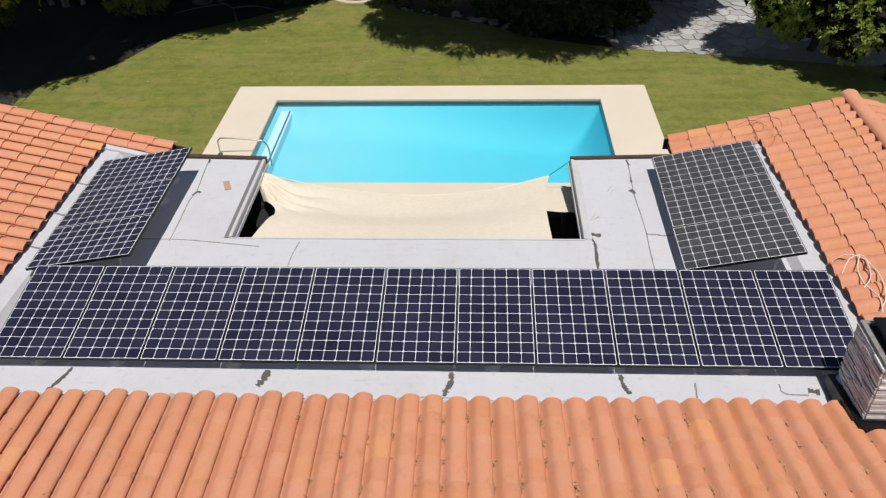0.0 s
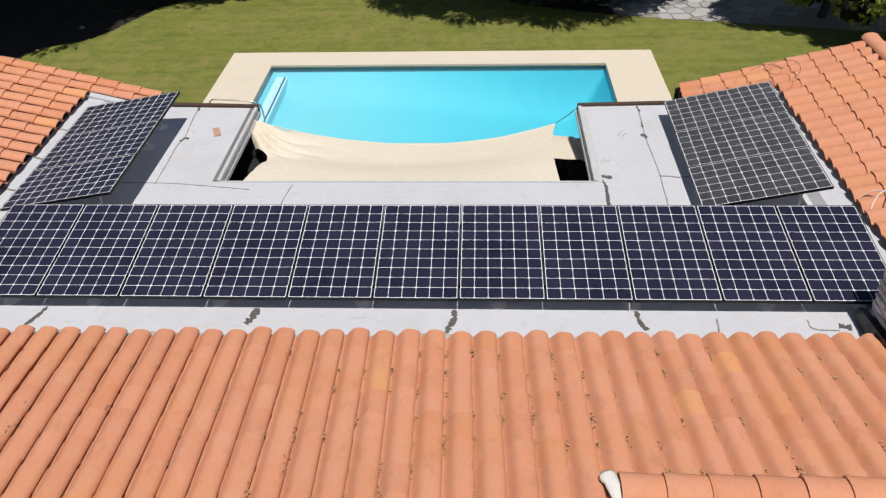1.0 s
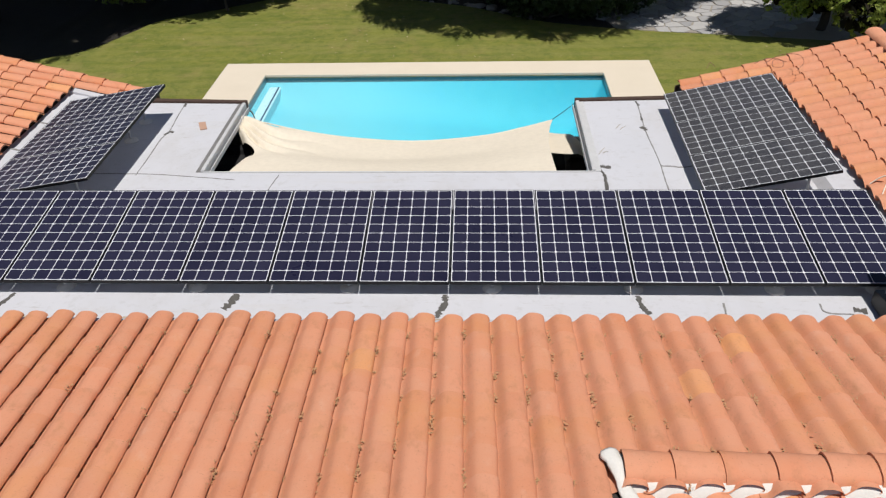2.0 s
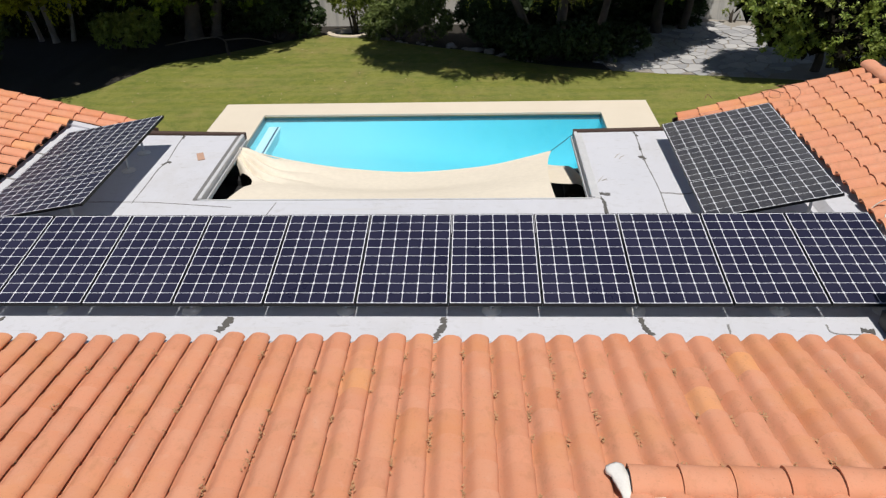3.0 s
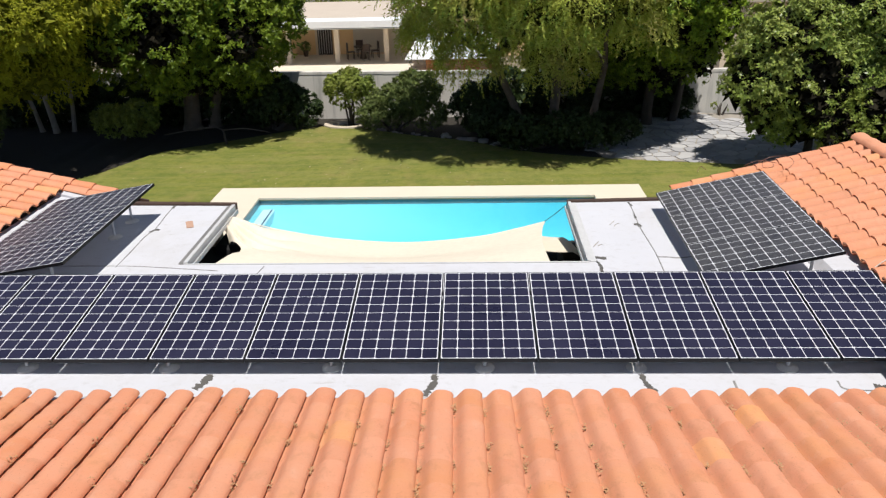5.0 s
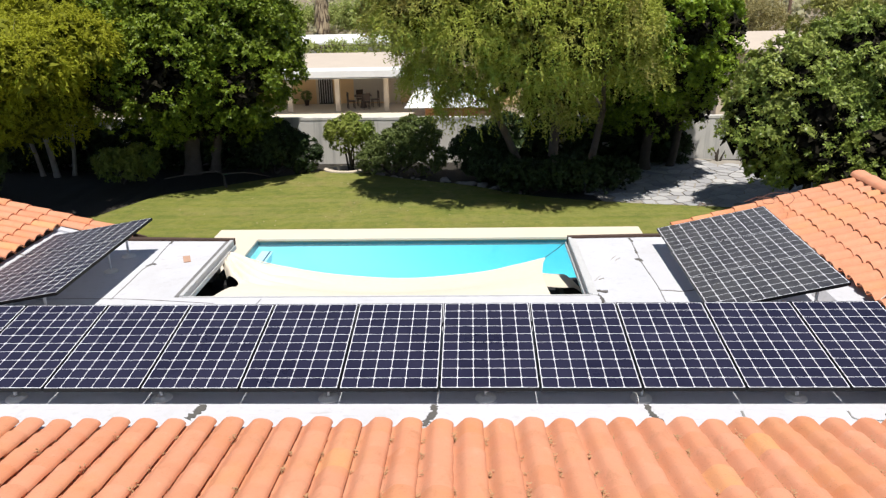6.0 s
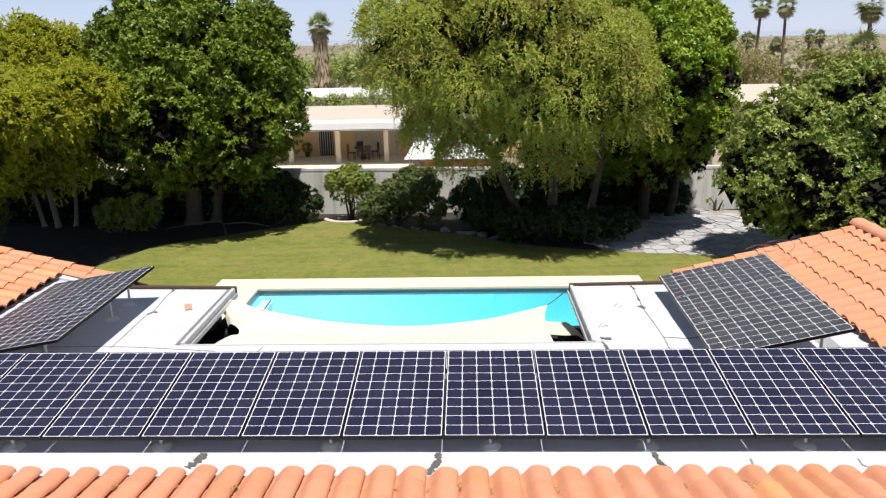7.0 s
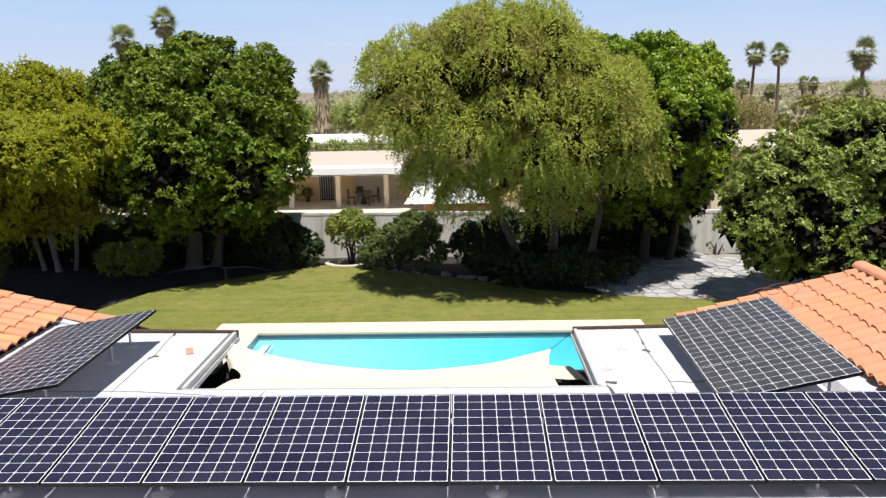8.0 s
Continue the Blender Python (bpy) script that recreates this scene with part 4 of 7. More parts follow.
def build_arrays():
    # the long row: eleven portrait panels, tipped towards the south
    yb, zb, zt = 6.378, 2.387, 2.607
    tip = math.asin((zt - zb) / PH)
    step = 1.012
    G = "panels of the long row"
    first = build_panel("solar_panel", "blue-black solar panel with white grid lines in the long roof row", M_cell, G)
    for k in range(11):
        m = Matrix.Translation(((k - 6) * step + 0.005, yb, zb + random.uniform(-0.003, 0.003))) @ Euler((tip, 0, 0)).to_matrix().to_4x4()
        if k == 0:
            first.matrix_basis = m
        else:
            copy_thing(first, m)
    for y, z in ((yb + 0.28, zb - 0.012), (yb + 1.32, zb + 0.125)):
        bm = bm_box(-6.05, 5.05, y - 0.02, y + 0.02, z - PT - 0.006, z - 0.006 - 0.001)
        solid("mounting_rail", bm, M_black_metal, "black aluminium mounting rail below the panels", "rail", "rails of the arrays")
    Pg = "posts of the long row"
    post = build_post(0.13, Pg)
    xs = [-5.5, -4.45, -2.9, -1.15, 0.47, 2.05, 3.6, 4.7]
    for i, x in enumerate(xs):
        m = Matrix.Translation((x, 6.55, ROOF))
        if i == 0:
            post.matrix_basis = m
        else:
            copy_thing(post, m)
    # side arrays: three landscape panels each, high on their eastern side
    def side(xr, y0, zr, zl, yaw, dz, label, mat, group, gap):
        dx = math.sqrt(PH ** 2 - (zr - zl) ** 2)
        c, s = math.cos(yaw), math.sin(yaw)
        u = Vector((-dx * c, -dx * s, zl - zr)).normalized()      # along the long side, downhill
        v = Vector((-s * 3.016, c * 3.016, dz)).normalized()
        n = v.cross(u).normalized()
        v = u.cross(n).normalized()
        if n.z < 0:
            n = -n
        base = build_panel("solar_panel", label, mat, group, gap)
        for k in range(3):
            o = Vector((xr, y0, zr)) + Vector((-s, c, dz / 3.016)) * (k * 1.012 + PW)
            # local x runs back along the row, local y downhill, so that the face looks up
            m = Matrix((-v if (-v).cross(u).dot(n) > 0 else v, u, n)).transposed().to_4x4()
            if (-v).cross(u).dot(n) <= 0:
                o = Vector((xr, y0, zr)) + Vector((-s, c, dz / 3.016)) * (k * 1.012)
            m.translation = o
            if k == 0:
                base.matrix_basis = m
            else:
                copy_thing(base, m)
    side(-4.73, 8.12, 2.735, 2.455, 0.0, 0.035, "dark solar panel tipped up on posts over the west wing roof", M_cell_mottled, "panels of the west array", 0.0055)
    side(4.83, 8.24, 2.755, 2.40, -0.014, 0.075, "dusty grey-black solar panel tipped up over the east wing roof", M_cell_dusty, "panels of the east array", 0.0036)
    tall = build_post(0.40, "posts of the side arrays")
    spots = [(-5.09, 8.45), (-5.11, 10.31), (-5.13, 11.0), (4.55, 8.45), (4.55, 9.7), (4.55, 10.9)]
    for i, (x, y) in enumerate(spots):
        m = Matrix.Translation((x, y, ROOF))
        if i == 0:
            tall.matrix_basis = m
        else:
            copy_thing(tall, m)
    low = build_post(0.18, "posts of the side arrays")
    for i, (x, y) in enumerate([(-6.1, 8.32), (-6.1, 9.55), (-6.1, 10.9), (3.5, 8.5), (3.5, 9.7), (3.5, 10.9)]):
        m = Matrix.Translation((x, y, ROOF))
        if i == 0:
            low.matrix_basis = m
        else:
            copy_thing(low, m)


build_arrays()

# ---- shade sail over the court ----
def build_sail():
    nu, nv = 120, 64
    left = smooth_line([(-3.42, YB + 0.03, 2.075), (-3.30, 10.0, 2.0), (-3.24, 10.45, 1.90), (-3.50, 10.75, 1.96), (-3.76, 11.30, 2.05)], 6)
    right = smooth_line([(1.45, YB + 0.03, 2.075), (1.42, 10.1, 2.0), (1.43, 10.8, 1.9), (1.49, 11.4, 1.86), (1.56, 11.72, 1.84)], 6)
    far = smooth_line([(-3.76, 11.30, 2.05), (-3.4, 11.42, 1.98), (-2.8, 11.40, 1.84), (-1.9, 11.41, 1.68), (-0.75, 11.42, 1.60), (0.4, 11.50, 1.66), (1.1, 11.62, 1.76), (1.56, 11.72, 1.84)], 8)
    near = [Vector((-3.42 + 4.87 * k / 40, YB + 0.03, 2.075)) for k in range(41)]
    def at(line, u):
        f = u * (len(line) - 1)
        i = min(int(f), len(line) - 2)
        return line[i].lerp(line[i + 1], f - i)
    g = []
    for j in range(nv + 1):
        v = j / nv
        row = []
        for i in range(nu + 1):
            u = i / nu
            l, r, n, f = at(left, v), at(right, v), at(near, u), at(far, u)
            p = l.lerp(r, u) + n.lerp(f, v) - ((near[0].lerp(near[-1], u)).lerp(far[0].lerp(far[-1], u), v))
            # gathered folds towards the tied western corner
            d = math.hypot((1 - v) * 2.3, u * 4.8)
            ang = math.atan2((1 - v) * 2.3, u * 4.8 + 1e-6)
            fold = 0.30 * math.exp(-(d / 0.95) ** 2) * (abs(math.sin(ang * 7.5 + 0.5 + 0.6 * math.sin(d * 5))) ** 0.6 - 0.6) * min(d / 0.25, 1)
            wave = 0.01 * math.sin(9 * u + 3 * v) * math.sin(math.pi * v)
            row.append((p.x + 1, p.y - 10.4, p.z + fold + wave - 0.03 * math.sin(math.pi * u) * math.sin(math.pi * v)))
        g.append(row)
    bm = cloth(g)
    sail = thing("shade_sail", "cream fabric shade sail stretched between the wings, creased at one corner", "shade sail", (-1, 10.4, 0))
    part("fabric", bm, M_sail, sail, smooth=True)
    def line(name, pts, r, mat):
        part(name, bm_tube([Vector(p) + Vector((1, -10.4, 0)) for p in pts], r, 6), mat, sail)
    # a slack flap of the same cloth hanging beside the eastern corner
    rows = []
    for j in range(9):
        v = j / 8
        row = []
        for i in range(13):
            u = i / 12
            drop = 0.25 * max(0, u - 0.68) ** 1.2 / 0.32 ** 1.2
            row.append((2.38 + 0.78 * u, 0.34 + 1.30 * v - 0.08 * u * v, 1.74 - 0.26 * v - 0.04 * math.sin(math.pi * u) - drop))
        rows.append(row)
    bm = cloth(rows)
    part("flap", bm, M_sail, sail, "slack hanging flap of cream cloth", smooth=True)
    line("rope", [(1.55, 11.71, 1.845), (1.75, 11.74, 1.99), (WR, 11.72, 2.16)], 0.006, M_black_cable)
    line("rope", [(-3.75, 11.30, 2.055), (WL - 0.05, 11.36, 2.10)], 0.012, M_white_cable)
    line("hem", far[4:], 0.011, M_sail)


build_sail()

# ---- chimney ----
def build_chimney():
    x0, x1, y0, y1, top = 4.63, 5.6, 5.5, 6.24, 3.30
    ch = thing("chimney", "square chimney clad in stacked grey ledger stone", "chimney", (x0, y0, 2.0))
    o = Vector((x0, y0, 2.0))
    def loc(bm):
        bmesh.ops.translate(bm, verts=bm.verts, vec=-o)
        return bm
    part("core", loc(bm_box(x0 + 0.03, x1 - 0.03, y0 + 0.03, y1 - 0.03, 2.0, top - 0.03)), M_underlay, ch)
    bm = bmesh.new()
    zs = top - 0.03
    box(bm, x0 - 0.005, x1 + 0.005, y0 - 0.005, y0 + 0.05, zs, top + 0.01)
    box(bm, x0 - 0.005, x1 + 0.005, y1 - 0.05, y1 + 0.005, zs, top + 0.01)
    box(bm, x0 - 0.005, x0 + 0.05, y0 + 0.05, y1 - 0.05, zs, top + 0.01)
    box(bm, x1 - 0.05, x1 + 0.005, y0 + 0.05, y1 - 0.05, zs, top + 0.01)
    part("rim", loc(bm), M_seam, ch, "grey mortar rim")
    bm = bm_box(x0 + 0.10, x1 - 0.02, y0 + 0.05, y1 - 0.04, top + 0.06, top + 0.10, bevel=0.01)
    box(bm, x0 + 0.2, x0 + 0.24, y0 + 0.2, y0 + 0.24, top - 0.03, top + 0.06)
    box(bm, x1 - 0.24, x1 - 0.2, y1 - 0.24, y1 - 0.2, top - 0.03, top + 0.06)
    part("cap", loc(bm), M_black_metal, ch, "dark metal rain cap")
    bm = bmesh.new()
    def slope_z(y):
        return 2.27 + max(0, (5.95 - y)) * SLOPE
    for q in ((x0 - 0.10, x0, y0 - 0.10, y1 + 0.06), (x0 - 0.10, x1, y0 - 0.12, y0)):
        vs = [(q[0], q[2]), (q[1], q[2]), (q[1], q[3]), (q[0], q[3])]
        prism(bm, [(a, b, slope_z(b) + 0.10) for a, b in vs], 2.2, 0.0)
    part("flashing", loc(bm), M_black_metal, ch, "dark lead flashing skirt")
    rnd = random.Random(8)
    h = 0.036
    nz = int((top - 2.15 - 0.03) / h)
    for side in ("w", "s"):
        for k in range(nz):
            z = 2.15 + k * h
            a, end = 0.0, (y1 - y0 if side == "w" else x1 - x0)
            while a < end - 0.01:
                ln = min(rnd.uniform(0.14, 0.34), end - a)
                if end - a - ln < 0.07:
                    ln = end - a
                d = rnd.uniform(0.002, 0.030)
                if side == "w":
                    bm = bm_box(x0 - d, x0 + 0.03, y0 + a + 0.002, y0 + a + ln - 0.002, z, z + h - rnd.uniform(0.003, 0.009))
                else:
                    bm = bm_box(x0 + a + 0.002, x0 + a + ln - 0.002, y0 - d, y0 + 0.03, z, z + h - rnd.uniform(0.003, 0.009))
                part("stone", loc(bm), M_ledger, ch)
                a += ln


build_chimney()

# ---- small things on the roofs ----
def build_roof_clutter():
    bm = bm_box(-0.14, 0.14, -0.055, 0.055, 0, 0.018, bevel=0.004)
    ob = solid("tile_fragment", bm, M_chip, "loose flat tan tile fragment lying on the white roof", "tile piece")
    ob.matrix_basis = pose(-4.13, 10.82, ROOF + 0.002, 0, 0, 112)
    for pts in ([(2.44, 10.66), (2.50, 10.77), (2.55, 10.85)], [(2.50, 10.60), (2.53, 10.68), (2.60, 10.74)], [(2.07, 9.80), (2.13, 9.92), (2.18, 10.01)], [(2.14, 9.84), (2.20, 9.90), (2.22, 9.86)]):
        solid("dry_twig", bm_tube([(x, y, ROOF + 0.007) for x, y in pts], [0.004, 0.0035, 0.002], 5), M_twig, "dry pale twig lying on the white roof", "twig", "twigs on the roof")
    cab = thing("cable_coil", "loose cream cable coil lying over the tile edge", "cable", (5.45, 7.7, 2.45))
    loops = [
        [(-0.38, 0.75, -0.06), (0.0, 0.72, 0.16), (0.35, 0.55, 0.26), (0.45, 0.15, 0.28), (0.30, -0.25, 0.22), (0.05, -0.42, 0.04), (-0.06, -0.6, 0.0)],
        [(-0.30, 0.35, -0.02), (0.05, 0.62, 0.17), (0.36, 0.60, 0.27), (0.28, 0.22, 0.22), (0.05, 0.05, 0.14), (-0.12, -0.05, 0.04)],
        [(0.30, 0.66, 0.25), (0.10, 0.40, 0.18), (0.08, 0.12, 0.15), (0.20, -0.20, 0.19), (0.12, -0.46, 0.14)],
        [(0.05, -0.85, 0.10), (0.4, -0.70, 0.25), (0.8, -0.62, 0.36), (1.3, -0.66, 0.49)],
    ]
    for k, pts in enumerate(loops):
        wide = 0.55 if k < 3 else 0.8
        part("cable", bm_tube(smooth_line([(x * wide, y, z - 0.04 - max(x, 0) * (1 - wide) * WSLOPE) for x, y, z in pts], 7), 0.009, 6), M_white_cable, cab, smooth=True)
    wire = thing("wire_coil", "thin brown wires lying in loops on the tiles", "wire", (5.1, 11.75, 2.62))
    loops = [
        [(-0.25, 0.32, 0.05), (0.0, 0.42, 0.10), (0.16, 0.25, 0.13), (0.10, 0.0, 0.12), (-0.02, 0.08, 0.09), (0.06, 0.3, 0.12), (0.2, 0.12, 0.15)],
        [(-0.1, 0.25, 0.08), (0.2, 0.42, 0.16), (0.42, 0.28, 0.21), (0.4, -0.05, 0.21), (0.22, -0.3, 0.17)],
        [(-0.95, 0.50, -0.10), (-0.86, 0.66, -0.06), (-0.82, 0.48, -0.06)],
    ]
    for pts in loops:
        part("wire", bm_tube(smooth_line(pts, 8), 0.0045, 5), M_brown_cable, wire, smooth=True)


build_roof_clutter()


def build_court_furniture():
    # black block added for shade below the west wing's edge, slatted lounger on it
    st = thing("covered_furniture_stack", "added black block in place of the shade below the sail", "furniture", (-4.0, 10.4, DZ))
    bm = bm_box(-0.95, 0.62, -1.0, 1.0, 0.0, 1.15, bevel=0.07)
    box(bm, -0.85, 0.56, 0.12, 0.98, 1.10, 1.80, bevel=0.08)
    box(bm, 0.13, 0.58, 0.55, 1.35, 0.0, 1.95, bevel=0.06)
    part("cover", bm, M_shade_black, st, "black block in place of shade")
    for x in (-0.8, 0.45):
        for y in (-0.85, 0.8):
            part("foot", bm_box(x, x + 0.06, y, y + 0.06, -0.0, 0.03), M_black_metal, st)
    ch = thing("patio_lounger", "white slatted patio lounger propped up on the black block", "lounger", (-3.66, 9.62, DZ + 1.15))
    ch.rotation_euler = (radians(58), 0, radians(-8))
    for k in range(5):
        part("slat", bm_box(-0.28, 0.28, -0.40 + k * 0.17, -0.33 + k * 0.17, 0.09 + 0.035 * k, 0.11 + 0.035 * k), M_cream_paint, ch)
    for x in (-0.26, 0.23):
        bm = bmesh.new()
        tube(bm, [(x, -0.45, 0.06), (x, 0.45, 0.235)], 0.018, 6)
        part("side_rail", bm, M_cream_paint, ch)
        part("leg", bm_box(x - 0.015, x + 0.015, -0.42, -0.39, 0.0, 0.07), M_cream_paint, ch)
        part("leg", bm_box(x - 0.015, x + 0.015, 0.22, 0.25, 0.0, 0.19), M_cream_paint, ch)


build_court_furniture()


def build_flap_shade():
    # black block added to darken the gap next to the sail's flap
    g = thing("covered_grill", "added black block in place of the shade beside the sail's flap", "grill", (1.75, 11.9, DZ))
    bm = bm_box(-0.50, 0.45, -0.6, 0.75, 0.0, 0.95, bevel=0.06)
    box(bm, -0.36, 0.30, -0.50, 0.62, 0.90, 1.30, bevel=0.08)
    box(bm, 0.05, 0.50, -0.60, 0.35, 0.0, 1.50, bevel=0.06)
    part("cover", bm, M_shade_black, g, "black block in place of shade")
    for x in (-0.36, 0.36):
        part("wheel", bm_tube([(x - 0.03, 0.78, 0.08), (x + 0.03, 0.78, 0.08)], 0.08, 12), M_black_metal, g)


build_flap_shade()

# ---- garden wall, beds ----
def build_garden_wall():
    wall = thing("garden_wall", "grey rendered block garden wall with a plain top course", "wall", (0, 28.85, 0), kind="structure")
    rnd = random.Random(21)
    bm = bmesh.new()
    xs = [-34 + 2 * k for k in range(35)]
    for a, b in zip(xs, xs[1:]):
        za, zb = 1.33 - 0.008 * a, 1.33 - 0.008 * b
        prism(bm, [(a, -0.1, za - 1.5), (b, -0.1, zb - 1.5), (b, 0.1, zb - 1.5), (a, 0.1, za - 1.5)], -1.2, 1.5)
    bmesh.ops.remove_doubles(bm, verts=bm.verts, dist=1e-4)
    part("wall_body", bm, M_wall, wall)
    bm = bmesh.new()
    for k in range(60):
        a = -30 + k
        z = 1.335 - 0.008 * a
        box(bm, a + 0.004, a + 0.996, -0.115, 0.115, z - 0.075 + rnd.uniform(-0.006, 0.006), z + 0.02)
    part("cap_course", bm, M_wall, wall)


build_garden_wall()


def build_paving():
    pav = thing("flagstone_patio", "pale grey flagstone patio with open joints in sandy gravel", "paving", (7.5, 25.2, -0.40), kind="structure")
    outline = smooth_line([(4.3, 21.8, 0), (6, 21.5, 0), (8.5, 21.0, 0), (11.5, 20.5, 0), (12.5, 23, 0), (11.5, 26, 0), (8.5, 27.5, 0), (6, 27.4, 0), (4.2, 26.0, 0), (3.8, 24, 0), (4.3, 21.8, 0)], 4)[:-1]
    bm = bmesh.new()
    prism(bm, [((p.x - 7.2) * 1.04, (p.y - 24.2) * 1.04) for p in outline], -0.1, 0.09)
    part("gravel_bed", bm, M_gravel, pav, "sandy gravel bed")
    rnd = random.Random(31)
    seeds = [(-3.7 + i * 0.46 + (j % 2) * 0.23 + rnd.uniform(-0.19, 0.19), -3.0 + j * 0.42 + rnd.uniform(-0.17, 0.17)) for j in range(16) for i in range(18)]
    for k, (x, y) in enumerate(seeds):
        if (x / 3.8) ** 2 + (y / 3.1) ** 2 > 1:
            continue
        # the cell nearer to this seed than to any other, cut back by the joint
        cell = [(x - 1, y - 1), (x + 1, y - 1), (x + 1, y + 1), (x - 1, y + 1)]
        for q, (a, b) in enumerate(seeds):
            d = math.hypot(a - x, b - y)
            if q == k or d > 1.6:
                continue
            nx, ny = (a - x) / d, (b - y) / d
            lim = d / 2 - rnd.uniform(0.012, 0.034)
            cut = []
            for (px, py), (qx, qy) in zip(cell, cell[1:] + cell[:1]):
                u, w = (px - x) * nx + (py - y) * ny - lim, (qx - x) * nx + (qy - y) * ny - lim
                if u <= 0:
                    cut.append((px, py))
                if (u < 0) != (w < 0):
                    f = u / (u - w)
                    cut.append((px + (qx - px) * f, py + (qy - py) * f))
            cell = cut
        if len(cell) < 3:
            continue
        bm = bmesh.new()
        prism(bm, cell, 0.05, 0.10 + rnd.uniform(0, 0.02))
        part("flagstone", bm, M_flag, pav)


build_paving()


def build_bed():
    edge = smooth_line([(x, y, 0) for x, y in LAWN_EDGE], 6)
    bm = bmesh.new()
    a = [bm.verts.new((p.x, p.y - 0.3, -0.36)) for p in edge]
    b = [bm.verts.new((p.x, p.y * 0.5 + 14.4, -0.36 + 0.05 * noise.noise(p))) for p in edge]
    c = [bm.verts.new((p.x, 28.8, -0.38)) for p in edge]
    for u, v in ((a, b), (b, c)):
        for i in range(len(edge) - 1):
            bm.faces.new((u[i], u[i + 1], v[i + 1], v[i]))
    solid("planting_bed", bm, M_mulch, "leaf-littered soil of the planting bed with tree shade in its colour", "soil", kind="structure")


build_bed()


def build_bed_rocks():
    rnd = random.Random(77)
    edge = smooth_line([(x, y, 0) for x, y in LAWN_EDGE[1:13]], 8)
    edge = [p for p in edge if p.x > -3.2]
    for k in range(24):
        p = edge[rnd.randrange(len(edge))]
        r = rnd.uniform(0.06, 0.17)
        bm = bmesh.new()
        bmesh.ops.create_icosphere(bm, subdivisions=2, radius=1)
        for v in bm.verts:
            v.co *= 1 + 0.35 * noise.noise(v.co * 1.3 + Vector((k * 3.1, 0, 0)))
            v.co.z = max(v.co.z, -0.4)
        bmesh.ops.scale(bm, vec=(r * rnd.uniform(0.9, 1.7), r, r * 0.6), verts=bm.verts)
        ob = solid("edging_rock", bm, M_rock, "rough tan rock edging the planting bed", "rock", "rocks along the bed", smooth=True)
        ob.matrix_basis = pose(p.x + rnd.uniform(-0.2, 0.2), p.y + rnd.uniform(0.0, 0.5), -0.36 + r * 0.2, 0, 0, rnd.uniform(0, 360))
    ring = bmesh.new()
    n = 20
    for k in range(n):
        a0, a1 = 2 * math.pi * k / n, 2 * math.pi * (k + 1) / n
        prism(ring, [(0.86 * math.cos(a0), 0.62 * math.sin(a0)), (0.86 * math.cos(a1), 0.62 * math.sin(a1)), (0.58 * math.cos(a1), 0.40 * math.sin(a1)), (0.58 * math.cos(a0), 0.40 * math.sin(a0))], -0.2, 0.0)
    ob = solid("tree_ring", ring, M_stucco, "tan concrete ring round the small clipped tree", "edging")
    ob.location = (-4.25, 27.35, -0.235)


build_bed_rocks()

# ---- trees ----
def leaf_cloud(lobes, clumps, per, size, clump_r, seed, aspect=0.5, shell=0.6, flat=0.6):
    """Leaves in clumps on and in a set of ellipsoids (x, y, z, rx, ry, rz); each leaf is a kite."""
    rng = np.random.default_rng(seed)
    lob = np.array(lobes, float)
    vol = (lob[:, 3] * lob[:, 4] + lob[:, 3] * lob[:, 5] + lob[:, 4] * lob[:, 5])
    pick = rng.choice(len(lob), clumps, p=vol / vol.sum())
    d = rng.normal(size=(clumps, 3))
    d /= np.linalg.norm(d, axis=1)[:, None]
    rad = shell + (1.02 - shell) * rng.random(clumps) ** 0.6
    wav = 1 + 0.10 * np.sin(d[:, 0] * 7 + seed) * np.sin(d[:, 2] * 6 + seed * 2) + 0.06 * np.sin(d[:, 1] * 11 + d[:, 0] * 9)
    cen = lob[pick, :3] + d * (rad * wav)[:, None] * lob[pick, 3:]
    # drop what lies deep inside another lobe
    keep = np.ones(clumps, bool)
    for l in lob:
        q = (cen - l[:3]) / l[3:]
        keep &= (q ** 2).sum(1) > (shell * 0.72) ** 2
    cen, d = cen[keep], d[keep]
    c = np.repeat(cen, per, 0)
    out = np.repeat(d, per, 0)
    n = len(c)
    off = rng.normal(size=(n, 3))
    off /= np.linalg.norm(off, axis=1)[:, None]
    off *= (rng.random(n) ** 0.45)[:, None] * clump_r * rng.uniform(0.6, 1.25, (len(cen), 1)).repeat(per, 0)
    pos = c + off
    nor = out * 0.5 + off / clump_r * 0.7 + rng.normal(size=(n, 3)) * 0.55 + np.array([0, 0, flat])
    nor /= np.linalg.norm(nor, axis=1)[:, None]
    ax = rng.normal(size=(n, 3))
    ax -= nor * (ax * nor).sum(1)[:, None]
    ax /= np.linalg.norm(ax, axis=1)[:, None] + 1e-9
    bx = np.cross(nor, ax)
    s = (size * rng.uniform(0.6, 1.35, n))[:, None]
    v = np.stack([pos - ax * s, pos + bx * s * aspect + ax * s * 0.1 + nor * s * 0.12, pos + ax * s, pos - bx * s * aspect + ax * s * 0.1 + nor * s * 0.12], 1)
    return v


